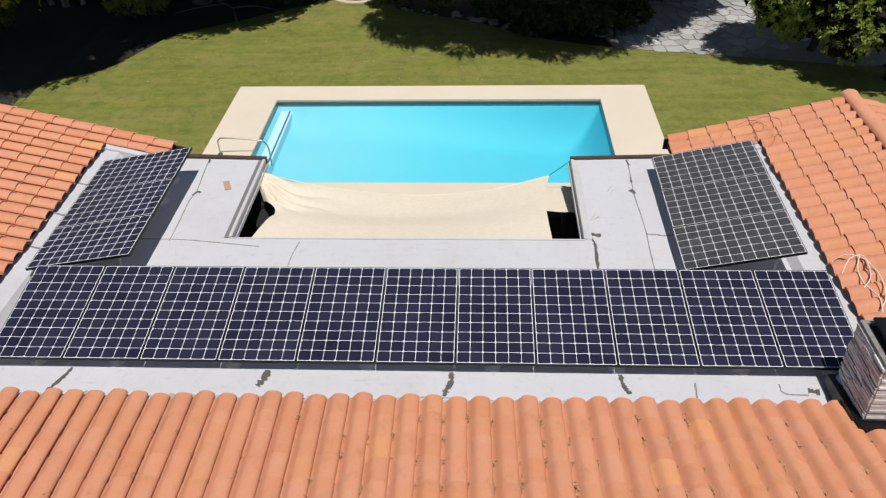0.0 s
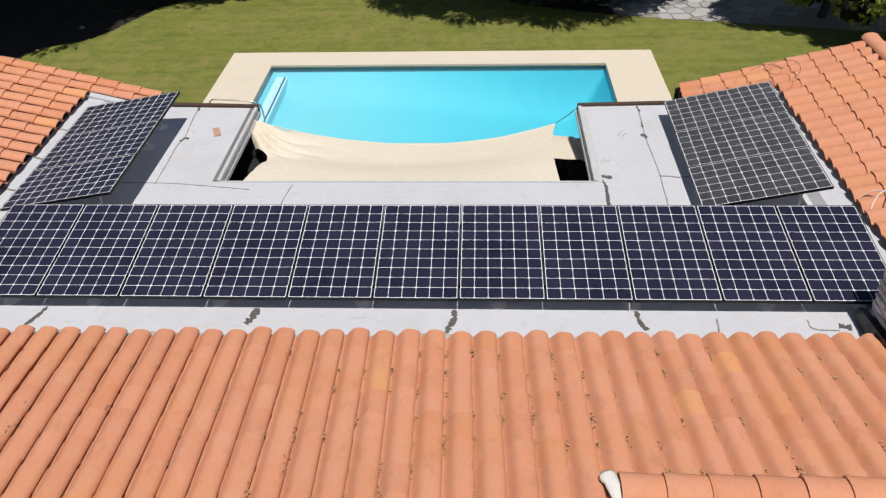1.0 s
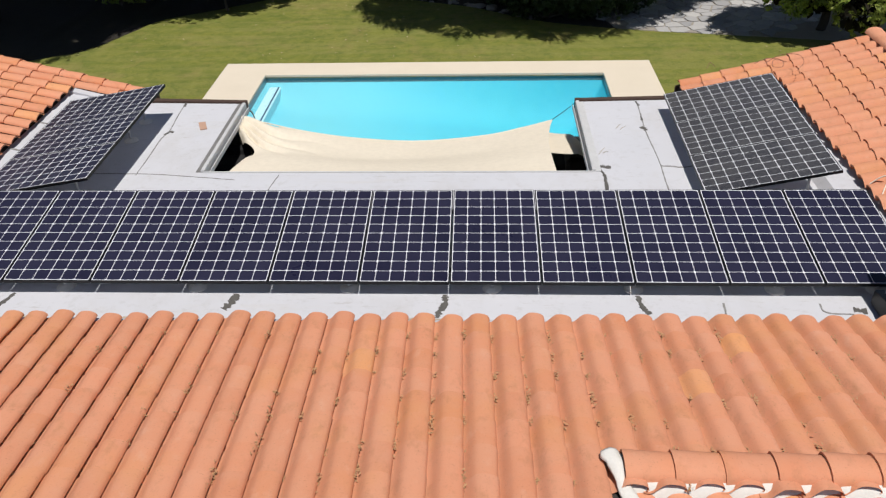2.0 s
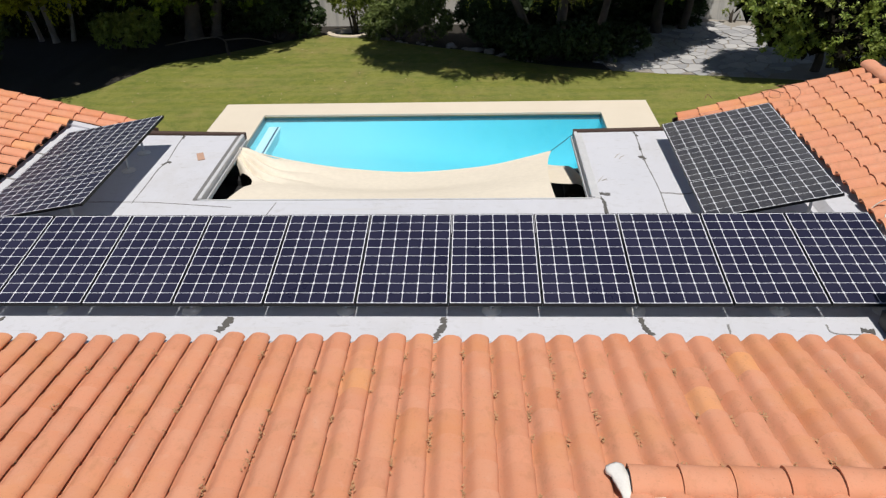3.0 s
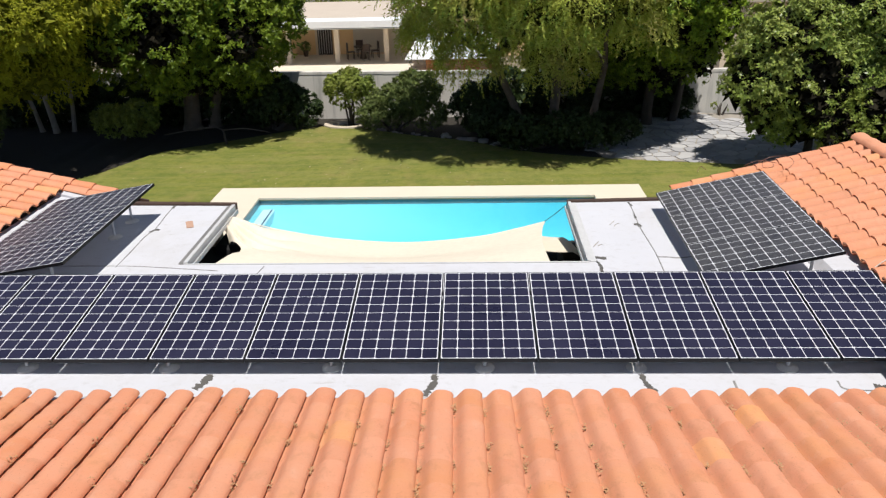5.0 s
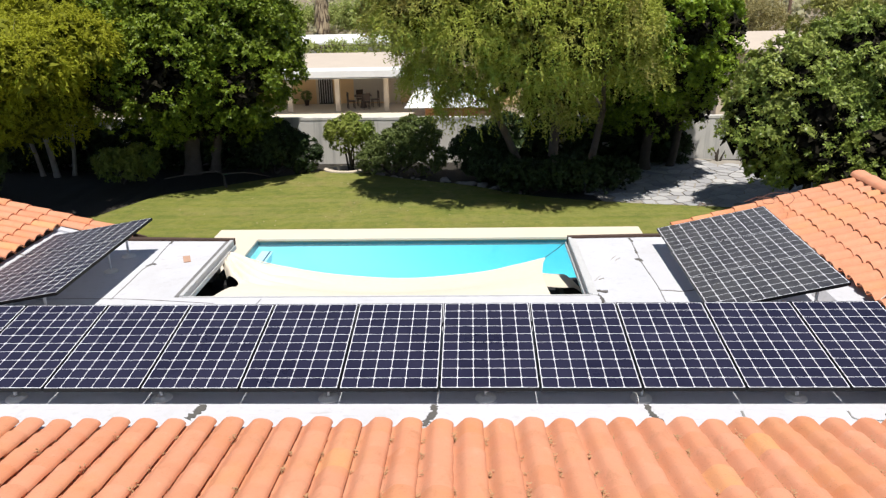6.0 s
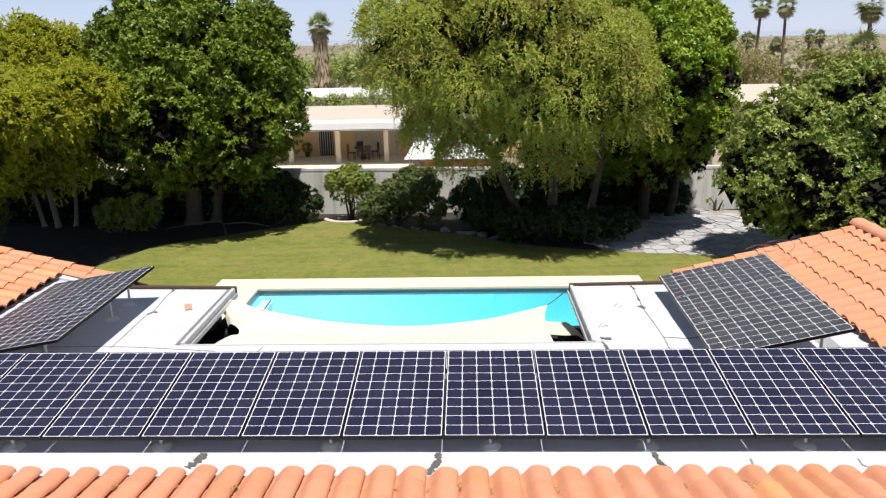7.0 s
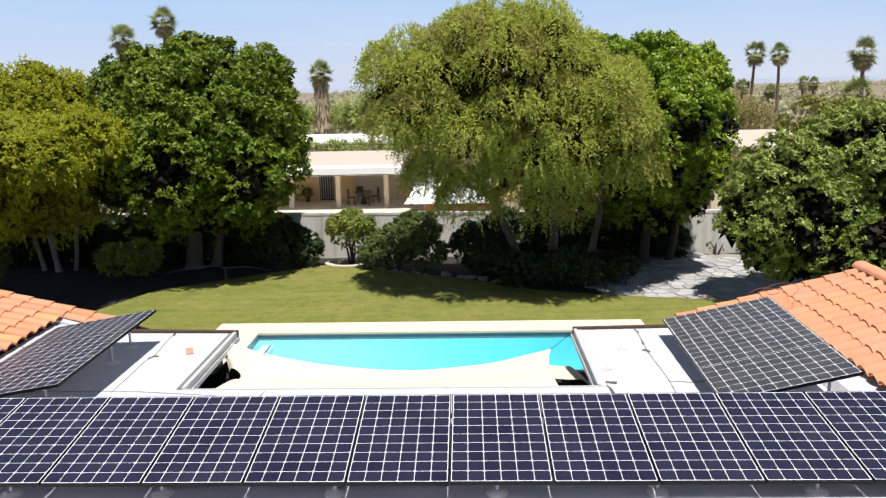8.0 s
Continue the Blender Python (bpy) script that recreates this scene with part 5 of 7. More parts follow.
def bough_cloud(lobes, rb, leaf, cover, seed, aspect=0.5, deep=0.66, up=0.55, low=0.45, even=False):
    """Leaves set over many small rounded boughs that stand on the outside of the lobes."""
    rng = np.random.default_rng(seed)
    lob = np.array(lobes, float)
    cen, out = [], []
    for l in lob:
        a, c, e = l[3:]
        area = 4 * np.pi * (((a * c) ** 1.6 + (a * e) ** 1.6 + (c * e) ** 1.6) / 3) ** (1 / 1.6)
        n = max(6, int(area / (rb * rb * 1.25)))
        d = rng.normal(size=(n, 3))
        d /= np.linalg.norm(d, axis=1)[:, None]
        r = (deep + (1.0 - deep) * rng.random(n) ** 0.7)[:, None]
        cen.append(l[:3] + d * r * np.maximum(l[3:] - rb * 0.4, 0.1))
        out.append(d)
    cen, out = np.concatenate(cen), np.concatenate(out)
    keep = np.ones(len(cen), bool)
    for l in lob:
        keep &= (((cen - l[:3]) / l[3:]) ** 2).sum(1) > (deep * 0.9) ** 2
    cen, out = cen[keep], out[keep]
    rad = rb * rng.uniform(0.55, 1.3, len(cen))
    # the far sides carry fewer, larger leaves
    big = np.where(out[:, 1] > 0.35, 2.0, 1.0)
    thin = np.interp(out[:, 2], [-0.5, 0.25], [0.12, 1.0])     # sparse below, where little light comes
    span = lob[:, 2] + lob[:, 5]
    rel = (cen[:, 2] - (lob[:, 2] - lob[:, 5]).min()) / (span.max() - (lob[:, 2] - lob[:, 5]).min())
    thin = np.ones(len(cen)) if even else thin * np.interp(rel, [0.0, low], [0.3, 1.0])
    per = np.maximum(4, (cover * thin * 2 * np.pi * rad ** 2 / (2 * leaf * leaf * aspect * big ** 2))).astype(int)
    idx = np.repeat(np.arange(len(cen)), per)
    n = len(idx)
    d = rng.normal(size=(n, 3)) + out[idx] * 0.9 + np.array([0, 0, 0.6])
    d /= np.linalg.norm(d, axis=1)[:, None]
    dist = (rad[idx] * (1 - 0.45 * rng.random(n) ** 1.5) * (1 + 0.25 * np.sin(d[:, 0] * 9 + idx) * np.sin(d[:, 2] * 8 + idx * 1.7)))[:, None]
    off = d * dist
    pos = cen[idx] + off
    nor = d * 0.45 + rng.normal(size=(n, 3)) * 0.42 + np.array([0, 0, up])
    nor /= np.linalg.norm(nor, axis=1)[:, None]
    ax = rng.normal(size=(n, 3))
    ax -= nor * (ax * nor).sum(1)[:, None]
    ax /= np.linalg.norm(ax, axis=1)[:, None] + 1e-9
    bx = np.cross(nor, ax)
    s = (leaf * rng.uniform(0.6, 1.35, n) * big[idx])[:, None]
    return np.stack([pos - ax * s, pos + bx * s * aspect + nor * s * 0.15, pos + ax * s, pos - bx * s * aspect + nor * s * 0.15], 1)


def rosette_cloud(lobes, seed, clump, rb, leaf, aspect=0.5, per=14, share=1.5, fill=1.0):
    """Whorls of leaves over rounded clumps that stand on the outside of the lobes, with gaps between them."""
    rng = np.random.default_rng(seed)
    lob = np.array(lobes, float)
    cen, out, rad = [], [], []
    for l in lob:
        a, c, e = l[3:]
        area = 4 * np.pi * (((a * c) ** 1.6 + (a * e) ** 1.6 + (c * e) ** 1.6) / 3) ** (1 / 1.6)
        n = max(5, int(fill * area / (clump * clump * 1.9)))
        d = rng.normal(size=(n, 3))
        d /= np.linalg.norm(d, axis=1)[:, None]
        q = clump * rng.uniform(0.5, 1.25, n)
        p = l[:3] + d * np.maximum(l[3:] - q[:, None] * 0.7, 0.08) * rng.uniform(0.84, 1.03, n)[:, None]
        keep = np.ones(n, bool)
        for o in lob:
            keep &= (((p - o[:3]) / o[3:]) ** 2).sum(1) > 0.46
        cen.append(p[keep])
        out.append(d[keep])
        rad.append(q[keep])
    cen, out, rad = np.concatenate(cen), np.concatenate(out), np.concatenate(rad)
    big = np.where(out[:, 1] > 0.35, 1.7, 1.0)          # far sides carry fewer, larger leaves
    low = np.interp(out[:, 2], [-0.6, 0.1], [0.35, 1.0])
    m = np.maximum(2, share * low * 2 * rad ** 2 / (rb * big) ** 2).astype(int)
    idx = np.repeat(np.arange(len(cen)), m)
    d = rng.normal(size=(len(idx), 3)) + out[idx] * 0.8 + np.array([0, 0, 0.5])
    d /= np.linalg.norm(d, axis=1)[:, None]
    ros = cen[idx] + d * (rad[idx] * rng.uniform(0.7, 1.08, len(idx)))[:, None]
    d = d + rng.normal(size=d.shape) * 0.35 + np.array([0, 0, 0.15])
    d /= np.linalg.norm(d, axis=1)[:, None]
    b2 = np.repeat(big[idx], per)
    a2 = np.repeat(d, per, 0)
    k = len(a2)
    way = rng.normal(size=(k, 3))
    way -= a2 * (way * a2).sum(1)[:, None]
    way /= np.linalg.norm(way, axis=1)[:, None] + 1e-9
    lift = rng.uniform(-0.15, 0.9, k)[:, None]
    ax = way + a2 * lift
    ax /= np.linalg.norm(ax, axis=1)[:, None]
    nor = a2 - way * lift * 0.6 + rng.normal(size=(k, 3)) * 0.28
    nor -= ax * (ax * nor).sum(1)[:, None]
    nor /= np.linalg.norm(nor, axis=1)[:, None] + 1e-9
    s = (leaf * rng.uniform(0.65, 1.3, k) * b2)[:, None]
    pos = np.repeat(ros, per, 0) + way * (rb * b2 * rng.uniform(0.05, 0.75, k))[:, None] - a2 * (rb * rng.uniform(-0.3, 0.6, k))[:, None]
    bx = np.cross(nor, ax)
    return np.stack([pos - ax * s, pos + bx * s * aspect + nor * s * 0.15, pos + ax * s, pos - bx * s * aspect + nor * s * 0.15], 1)


def weeping_cloud(lobes, seed, dens, length, leaf, width, per=13, spread=0.35, fall=0.6):
    """Hanging strands set over the outside of the lobes, each with a row of narrow leaves."""
    rng = np.random.default_rng(seed)
    lob = np.array(lobes, float)
    p0, d0 = [], []
    for l in lob:
        a, c, e = l[3:]
        area = 4 * np.pi * (((a * c) ** 1.6 + (a * e) ** 1.6 + (c * e) ** 1.6) / 3) ** (1 / 1.6)
        n = int(dens * area)
        d = rng.normal(size=(n, 3))
        d /= np.linalg.norm(d, axis=1)[:, None]
        d = d[(d[:, 2] > -0.45) | (rng.random(n) < 0.25)]
        bumps = 1 + 0.09 * np.sin(d[:, 0] * 8 + l[0] * 3) * np.sin(d[:, 2] * 7 + l[2]) + 0.07 * np.sin(d[:, 1] * 13 + d[:, 0] * 11 + l[1])
        r = (0.62 + 0.42 * rng.random(len(d)) ** 0.7) * bumps
        p = l[:3] + d * r[:, None] * l[3:]
        keep = np.ones(len(p), bool)
        for o in lob:
            keep &= (((p - o[:3]) / o[3:]) ** 2).sum(1) > 0.52
        p0.append(p[keep])
        d0.append(d[keep])
    p0, d0 = np.concatenate(p0), np.concatenate(d0)
    # thin, see-through boughs towards the bottom
    rel = (p0[:, 2] - p0[:, 2].min()) / (p0[:, 2].max() - p0[:, 2].min())
    keep = rng.random(len(p0)) < np.interp(rel, [0.0, 0.5], [0.6, 1.0])
    p0, d0 = p0[keep], d0[keep]
    n = len(p0)
    way = d0 * np.array([1, 1, 0.6]) + rng.normal(size=(n, 3)) * 0.45 + np.array([0, 0, 0.45])
    way /= np.linalg.norm(way, axis=1)[:, None]
    ln = length * rng.uniform(0.45, 1.3, n)
    u = (np.arange(per) + rng.random((n, per))) / per
    q = ln[:, None, None]
    pos = p0[:, None] + way[:, None] * q * spread * (1 - np.exp(-2.6 * u))[..., None]
    pos[..., 2] -= ln[:, None] * fall * u ** 1.7
    pos = pos.reshape(-1, 3)
    m = len(pos)
    wr = np.repeat(way, per, 0)
    ax = wr * 0.55 + rng.normal(size=(m, 3)) * 0.55 + np.array([0, 0, -0.5])
    ax /= np.linalg.norm(ax, axis=1)[:, None]
    nor = wr * 0.6 + rng.normal(size=(m, 3)) * 0.45
    nor[:, 2] += 0.05 + 1.0 * np.clip(np.repeat(d0[:, 2], per), 0, 1)      # tops of the boughs face up, flanks hang
    nor -= ax * (ax * nor).sum(1)[:, None]
    nor /= np.linalg.norm(nor, axis=1)[:, None] + 1e-9
    bx = np.cross(nor, ax)
    s = (leaf * rng.uniform(0.6, 1.35, m))[:, None]
    return np.stack([pos, pos + ax * s * 0.8 + bx * width, pos + ax * s * 2 + nor * s * 0.1, pos + ax * s * 0.8 - bx * width], 1)


def clumps(lobes, r, seed, share=1.0):
    """Many smaller rounded masses standing over the outside of the large ones."""
    rng = np.random.default_rng(seed)
    out = []
    for l in lobes:
        a, c, e = l[3:]
        area = 4 * np.pi * (((a * c) ** 1.6 + (a * e) ** 1.6 + (c * e) ** 1.6) / 3) ** (1 / 1.6)
        for _ in range(max(3, int(share * area / (r * r * 2.6)))):
            d = rng.normal(size=3)
            d /= np.linalg.norm(d)
            q = r * rng.uniform(0.55, 1.25)
            k = rng.uniform(0.80, 1.0)
            p = [l[i] + d[i] * max(l[3 + i] - q * 0.75, 0.1) * k for i in range(3)]
            if any(sum(((p[i] - o[i]) / (o[3 + i] - 0.5 * q)) ** 2 for i in range(3)) < 0.5 for o in lobes if o is not l and min(o[3:]) > q * 0.7):
                continue
            out.append((*p, q, q, q * rng.uniform(0.6, 0.95)))
    return out


def limbs(bm, base, forks, r0, seed):
    rnd = random.Random(seed)
    for tip in forks:
        b, t = Vector(base), Vector(tip)
        mid = b.lerp(t, 0.45) + Vector((rnd.uniform(-0.25, 0.25), rnd.uniform(-0.25, 0.25), rnd.uniform(0, 0.3)))
        pts = smooth_line([b, mid, t], 6)
        tube(bm, pts, [r0 * (1 - 0.8 * k / (len(pts) - 1)) for k in range(len(pts))], 7)
        for _ in range(4):
            u = rnd.uniform(0.45, 0.95)
            p = pts[int(u * (len(pts) - 1))]
            e = p + Vector((rnd.uniform(-1, 1), rnd.uniform(-1, 1), rnd.uniform(0.1, 0.9))) * (t - b).length * 0.2
            tube(bm, [p, p.lerp(e, 0.5) + Vector((0, 0, 0.08)), e], [r0 * 0.3, r0 * 0.2, r0 * 0.06], 5)


def tree(name, label, trunks, lobes, mat, bark, rb, leaf, seed, core_mat=None, core=0.70, clump=0.0, fill=1.0, weep=None, whorl=None, sprays=()):
    base = Vector((trunks[0][0], trunks[0][1], ground_height(trunks[0][0], trunks[0][1])))
    ob = thing(name, label, "tree", base)
    rnd = random.Random(seed)
    for tx, ty, lean_x, lean_y, h, r in trunks:
        bm = bmesh.new()
        b = Vector((tx, ty, ground_height(tx, ty) - 0.1))
        t = Vector((tx + lean_x, ty + lean_y, h))
        pts = smooth_line([b, b.lerp(t, 0.4) + Vector((rnd.uniform(-0.08, 0.08), rnd.uniform(-0.08, 0.08), 0)), t], 5)
        tube(bm, pts, [r * (1.35 if k == 0 else 1.12 if k == 1 else 1 - 0.3 * k / len(pts)) for k in range(len(pts))], 10)
        tips = []
        for l in rnd.sample(lobes, min(len(lobes), 5)):
            tips.append((l[0] + rnd.uniform(-0.4, 0.4) * l[3], l[1] + rnd.uniform(-0.4, 0.4) * l[4], l[2] + rnd.uniform(-0.2, 0.3) * l[5]))
        limbs(bm, t, tips, r * 0.55, seed + 1)
        if sprays and tx == trunks[0][0]:
            limbs(bm, t, sprays, r * 0.36, seed + 2)
        bmesh.ops.translate(bm, verts=bm.verts, vec=-base)
        part("trunk", bm, bark, ob, smooth=True)
    lob = [(l[0] - base.x, l[1] - base.y, l[2] - base.z, *l[3:]) for l in lobes]
    if weep:
        v = weeping_cloud(clumps(lob, clump, seed + 3, fill), seed, *weep)
    else:
        v = rosette_cloud(lob, seed, *whorl)
    # with core_mat, this inner mass carries the crown's shade in its colour
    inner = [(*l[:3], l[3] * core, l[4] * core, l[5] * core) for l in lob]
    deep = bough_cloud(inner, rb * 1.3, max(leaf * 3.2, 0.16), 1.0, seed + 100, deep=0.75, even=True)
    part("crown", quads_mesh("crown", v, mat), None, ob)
    part("crown_core", quads_mesh("crown_core", deep, core_mat or mat), None, ob, "inner crown leaves, darkened as painted shade on most trees")["kind"] = "stuff"
    return ob


# dense round ficus to the west
tree("ficus_tree", "large dense round ficus tree with dark green leaves", [(-10, 27.39, 0.21, -0.21, 1.73, 0.34), (-9.27, 27.7, 0.42, 0.1, 1.62, 0.22)],
     [(-8.96, 25.85, 4.85, 3.64, 3.12, 3.02), (-10.24, 25.64, 4.12, 2.6, 2.5, 2.6), (-7.58, 25.96, 3.91, 2.39, 2.39, 2.5), (-8.96, 25.92, 2.98, 3.02, 1.98, 1.77), (-7.97, 26.06, 6.2, 2.29, 2.08, 1.66), (-10.34, 26.06, 5.99, 1.98, 2.08, 1.56), (-10.24, 24.29, 1.83, 0.80, 0.75, 0.80), (-8.91, 26.3, 1.8, 2.3, 1.5, 1.0), (-8.2, 28.2, 4.6, 2.3, 1.5, 2.2), (-9.3, 23.8, 3.7, 2.0, 1.5, 1.9), (-7.1, 24.4, 3.3, 1.3, 1.2, 1.4), (-11.2, 24.2, 3.4, 1.2, 1.2, 1.6), (-6.5, 27.3, 4.2, 1.1, 1.2, 1.4)],
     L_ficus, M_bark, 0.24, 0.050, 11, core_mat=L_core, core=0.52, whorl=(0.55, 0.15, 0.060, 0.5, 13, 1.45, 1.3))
# yellow-green tree at the west edge; southern lobes added, mostly unseen, for shade
tree("mesquite_tree", "feathery yellow-green tree with pale slim trunks", [(-14.99, 27.08, -0.21, -0.21, 2.04, 0.12), (-14.47, 27.28, 0.21, 0, 2.14, 0.09), (-15.62, 27.28, -0.52, 0, 2.04, 0.09)],
     [(-15.2, 25.62, 4.74, 3.02, 2.71, 2.71), (-13.2, 25.31, 3.6, 2.2, 2.08, 2.2), (-16.66, 25.51, 4.12, 2.5, 2.5, 2.71), (-14.16, 25.83, 5.79, 1.77, 1.77, 1.56), (-16.03, 24.58, 2.87, 2.29, 1.77, 1.56), (-14.6, 25.40, 2.60, 2.2, 1.70, 1.0), (-14.50, 20.40, 3.10, 2.20, 1.80, 1.60), (-16.60, 21.60, 3.60, 2.20, 2.00, 2.00), (-13.7, 21.5, 4.4, 2.1, 2.1, 1.4), (-13.2, 23.7, 4.6, 2.2, 1.8, 1.5), (-13.0, 19.8, 4.6, 1.8, 1.8, 1.2), (-12.5, 21.9, 4.2, 1.4, 1.6, 1.3), (-11.7, 20.5, 4.4, 1.2, 1.5, 0.9), (-11.2, 22.4, 4.6, 1.2, 1.4, 1.0), (-13.4, 23.8, 2.5, 1.5, 1.3, 1.2), (-15.4, 23.6, 2.2, 1.7, 1.3, 1.2)],
     L_yellow, M_bark_pale, 0.34, 0.070, 12, core_mat=L_yellow_core, core=0.66, clump=0.95, fill=0.95, weep=(29, 0.40, 0.056, 0.023, 11, 0.75, 0.55))
# the big pepper tree in the middle
tree("pepper_tree", "wide weeping pepper tree with fine olive-green foliage and leaning trunks", [(2.38, 25.9, -1.35, -0.7, 2.35, 0.15), (3.11, 26.2, 0.1, -0.5, 2.14, 0.20), (4.36, 26.4, 0.42, -0.5, 2.04, 0.15)],
     [(1.31, 22.71, 6.10, 3.15, 2.60, 2.40), (-1.05, 23.00, 5.95, 2.10, 1.90, 1.95), (3.34, 22.20, 5.05, 2.20, 2.15, 2.35), (2.2, 23.0, 4.35, 1.6, 1.6, 1.5), (0.57, 22.20, 4.90, 1.60, 1.50, 1.20), (4.85, 22.3, 4.6, 1.0, 1.1, 1.0), (2.04, 23.00, 7.20, 2.20, 1.95, 1.35), (4.0, 22.4, 6.0, 1.1, 1.2, 0.9), (-0.7, 23.2, 4.6, 1.1, 1.0, 0.8), (0.3, 24.0, 3.8, 1.2, 1.1, 0.8), (-0.9, 23.9, 3.5, 0.5, 0.5, 0.4), (0.3, 23.9, 2.7, 0.5, 0.5, 0.35), (1.7, 23.9, 3.2, 1.2, 1.0, 1.0), (2.9, 23.9, 2.75, 1.2, 1.0, 1.15), (5.2, 22.5, 4.0, 0.95, 0.95, 0.95), (0.6, 23.0, 7.7, 1.2, 1.2, 0.7), (-1.9, 23.0, 6.6, 0.8, 0.9, 0.8)],
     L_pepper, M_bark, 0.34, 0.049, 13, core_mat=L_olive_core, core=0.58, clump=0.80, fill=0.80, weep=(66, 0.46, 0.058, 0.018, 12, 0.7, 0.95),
     sprays=((-1.3, 24.0, 3.9), (-0.7, 23.8, 3.3), (-0.2, 24.2, 2.9), (0.4, 23.8, 2.6), (-1.0, 23.6, 4.5), (0.1, 23.4, 3.7)))
# dark ficus behind it to the east
tree("ficus_tree", "tall bright green ficus tree with a dark shaded underside", [(6.55, 26.97, 0.1, 0, 1.41, 0.22), (7.48, 27.39, 0.31, 0, 1.41, 0.16)],
     [(6.52, 26.87, 5.37, 2.19, 2.19, 2.29), (4.96, 27.28, 5.89, 1.87, 1.77, 1.87), (7.04, 26.45, 3.70, 1.66, 1.77, 2.08), (5.90, 27.1, 2.6, 1.8, 1.35, 1.6), (8.0, 26.6, 5.2, 1.25, 1.46, 2.1), (6.75, 27.0, 1.8, 1.6, 1.2, 1.1), (4.3, 27.1, 2.6, 1.7, 1.2, 1.7), (7.7, 25.3, 3.4, 1.1, 1.2, 1.4), (7.2, 24.6, 4.4, 1.0, 1.0, 1.2), (8.3, 25.5, 4.5, 1.0, 1.1, 1.1), (8.15, 25.3, 3.3, 0.95, 1.0, 1.1), (7.9, 25.9, 2.2, 0.8, 0.8, 0.9), (7.3, 25.3, 5.1, 1.0, 1.0, 1.2), (6.5, 24.6, 5.1, 1.4, 1.2, 1.6), (6.4, 24.2, 3.6, 1.2, 1.1, 1.2), (5.9, 22.6, 4.7, 1.0, 1.1, 1.2), (6.7, 23.3, 4.9, 1.1, 1.2, 1.3)],
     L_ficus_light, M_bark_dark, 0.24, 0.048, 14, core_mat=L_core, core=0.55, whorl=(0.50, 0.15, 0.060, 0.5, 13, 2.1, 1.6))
# citrus trees to the east
tree("citrus_tree", "broad citrus tree with glossy dark leaves and pale new growth", [(10.29, 22.5, 0, 0, 1, 0.14), (10.81, 22.81, 0.31, 0.1, 1, 0.1)],
     [(9.67, 21.87, 3.08, 1.98, 1.77, 1.56), (11.33, 22.08, 3.81, 1.87, 1.77, 1.56), (8.63, 21.87, 2.14, 1.25, 1.35, 1.25), (9.98, 21.25, 2.14, 1.77, 1.35, 1.25), (12.69, 22.29, 3.08, 1.87, 1.87, 1.77), (9.9, 22.0, 1.2, 1.7, 1.2, 1.1), (11.6, 21.7, 1.4, 1.6, 1.2, 1.2)],
     L_citrus, M_bark_dark, 0.22, 0.052, 15, core_mat=L_core, whorl=(0.42, 0.13, 0.055, 0.45, 12, 1.6, 1.1))
tree("citrus_tree", "low citrus tree with yellowish new leaves beside the tile roof", [(11.65, 20.21, 0, 0, 0.69, 0.1)],
     [(11.33, 19.69, 1.73, 1.25, 1.04, 0.94), (12.48, 19.9, 1.83, 1.35, 1.14, 1.04), (10.29, 20, 1.1, 0.83, 0.83, 0.83)],
     L_shade, M_bark_dark, 0.22, 0.048, 16, core_mat=L_core, whorl=(0.35, 0.12, 0.050, 0.45, 12, 1.2, 1.0))
# behind the citrus
tree("olive_tree", "yellowish olive tree beyond the garden wall", [(14.6, 31.0, 0, 0, 2.2, 0.14)],
     [(13.7, 30.6, 4.1, 1.25, 1.2, 1.25), (15.5, 30.8, 3.9, 1.6, 1.4, 1.5), (17.4, 31.0, 3.6, 1.6, 1.5, 1.5), (14.6, 30.6, 2.8, 1.9, 1.2, 1.3)],
     L_orchard, M_bark, 0.4, 0.06, 17, core_mat=L_olive_core, core=0.5, whorl=(0.40, 0.17, 0.075, 0.45, 11, 1.3, 1.0))


def bush(name, label, lobes, mat, leaf, seed, stem=None):
    base = Vector((lobes[0][0], lobes[0][1], -0.42))
    ob = thing(name, label, "shrub", base)
    bm = bmesh.new()
    rnd = random.Random(seed)
    for k in range(4 if stem is None else stem):
        l = lobes[k % len(lobes)]
        b = Vector((rnd.uniform(-0.12, 0.12), rnd.uniform(-0.12, 0.12), 0))
        t = Vector((l[0] - base.x + rnd.uniform(-0.3, 0.3), l[1] - base.y + rnd.uniform(-0.2, 0.2), l[2] - base.z))
        tube(bm, [b, b.lerp(t, 0.5) + Vector((rnd.uniform(-0.1, 0.1), 0, 0)), t], [0.05, 0.035, 0.012], 6)
    part("stem", bm, M_bark_dark, ob)
    lob = [(l[0] - base.x, l[1] - base.y, l[2] - base.z, *l[3:]) for l in lobes]
    part("crown", quads_mesh("crown", np.concatenate([rosette_cloud(lob, seed, 0.24, leaf * 2.4, leaf, 0.5, 12, 2.0, 1.5), bough_cloud([(*l[:3], l[3] * 0.6, l[4] * 0.6, l[5] * 0.6) for l in lob], 0.25, leaf * 2.6, 0.7, seed + 50)]), mat), None, ob)


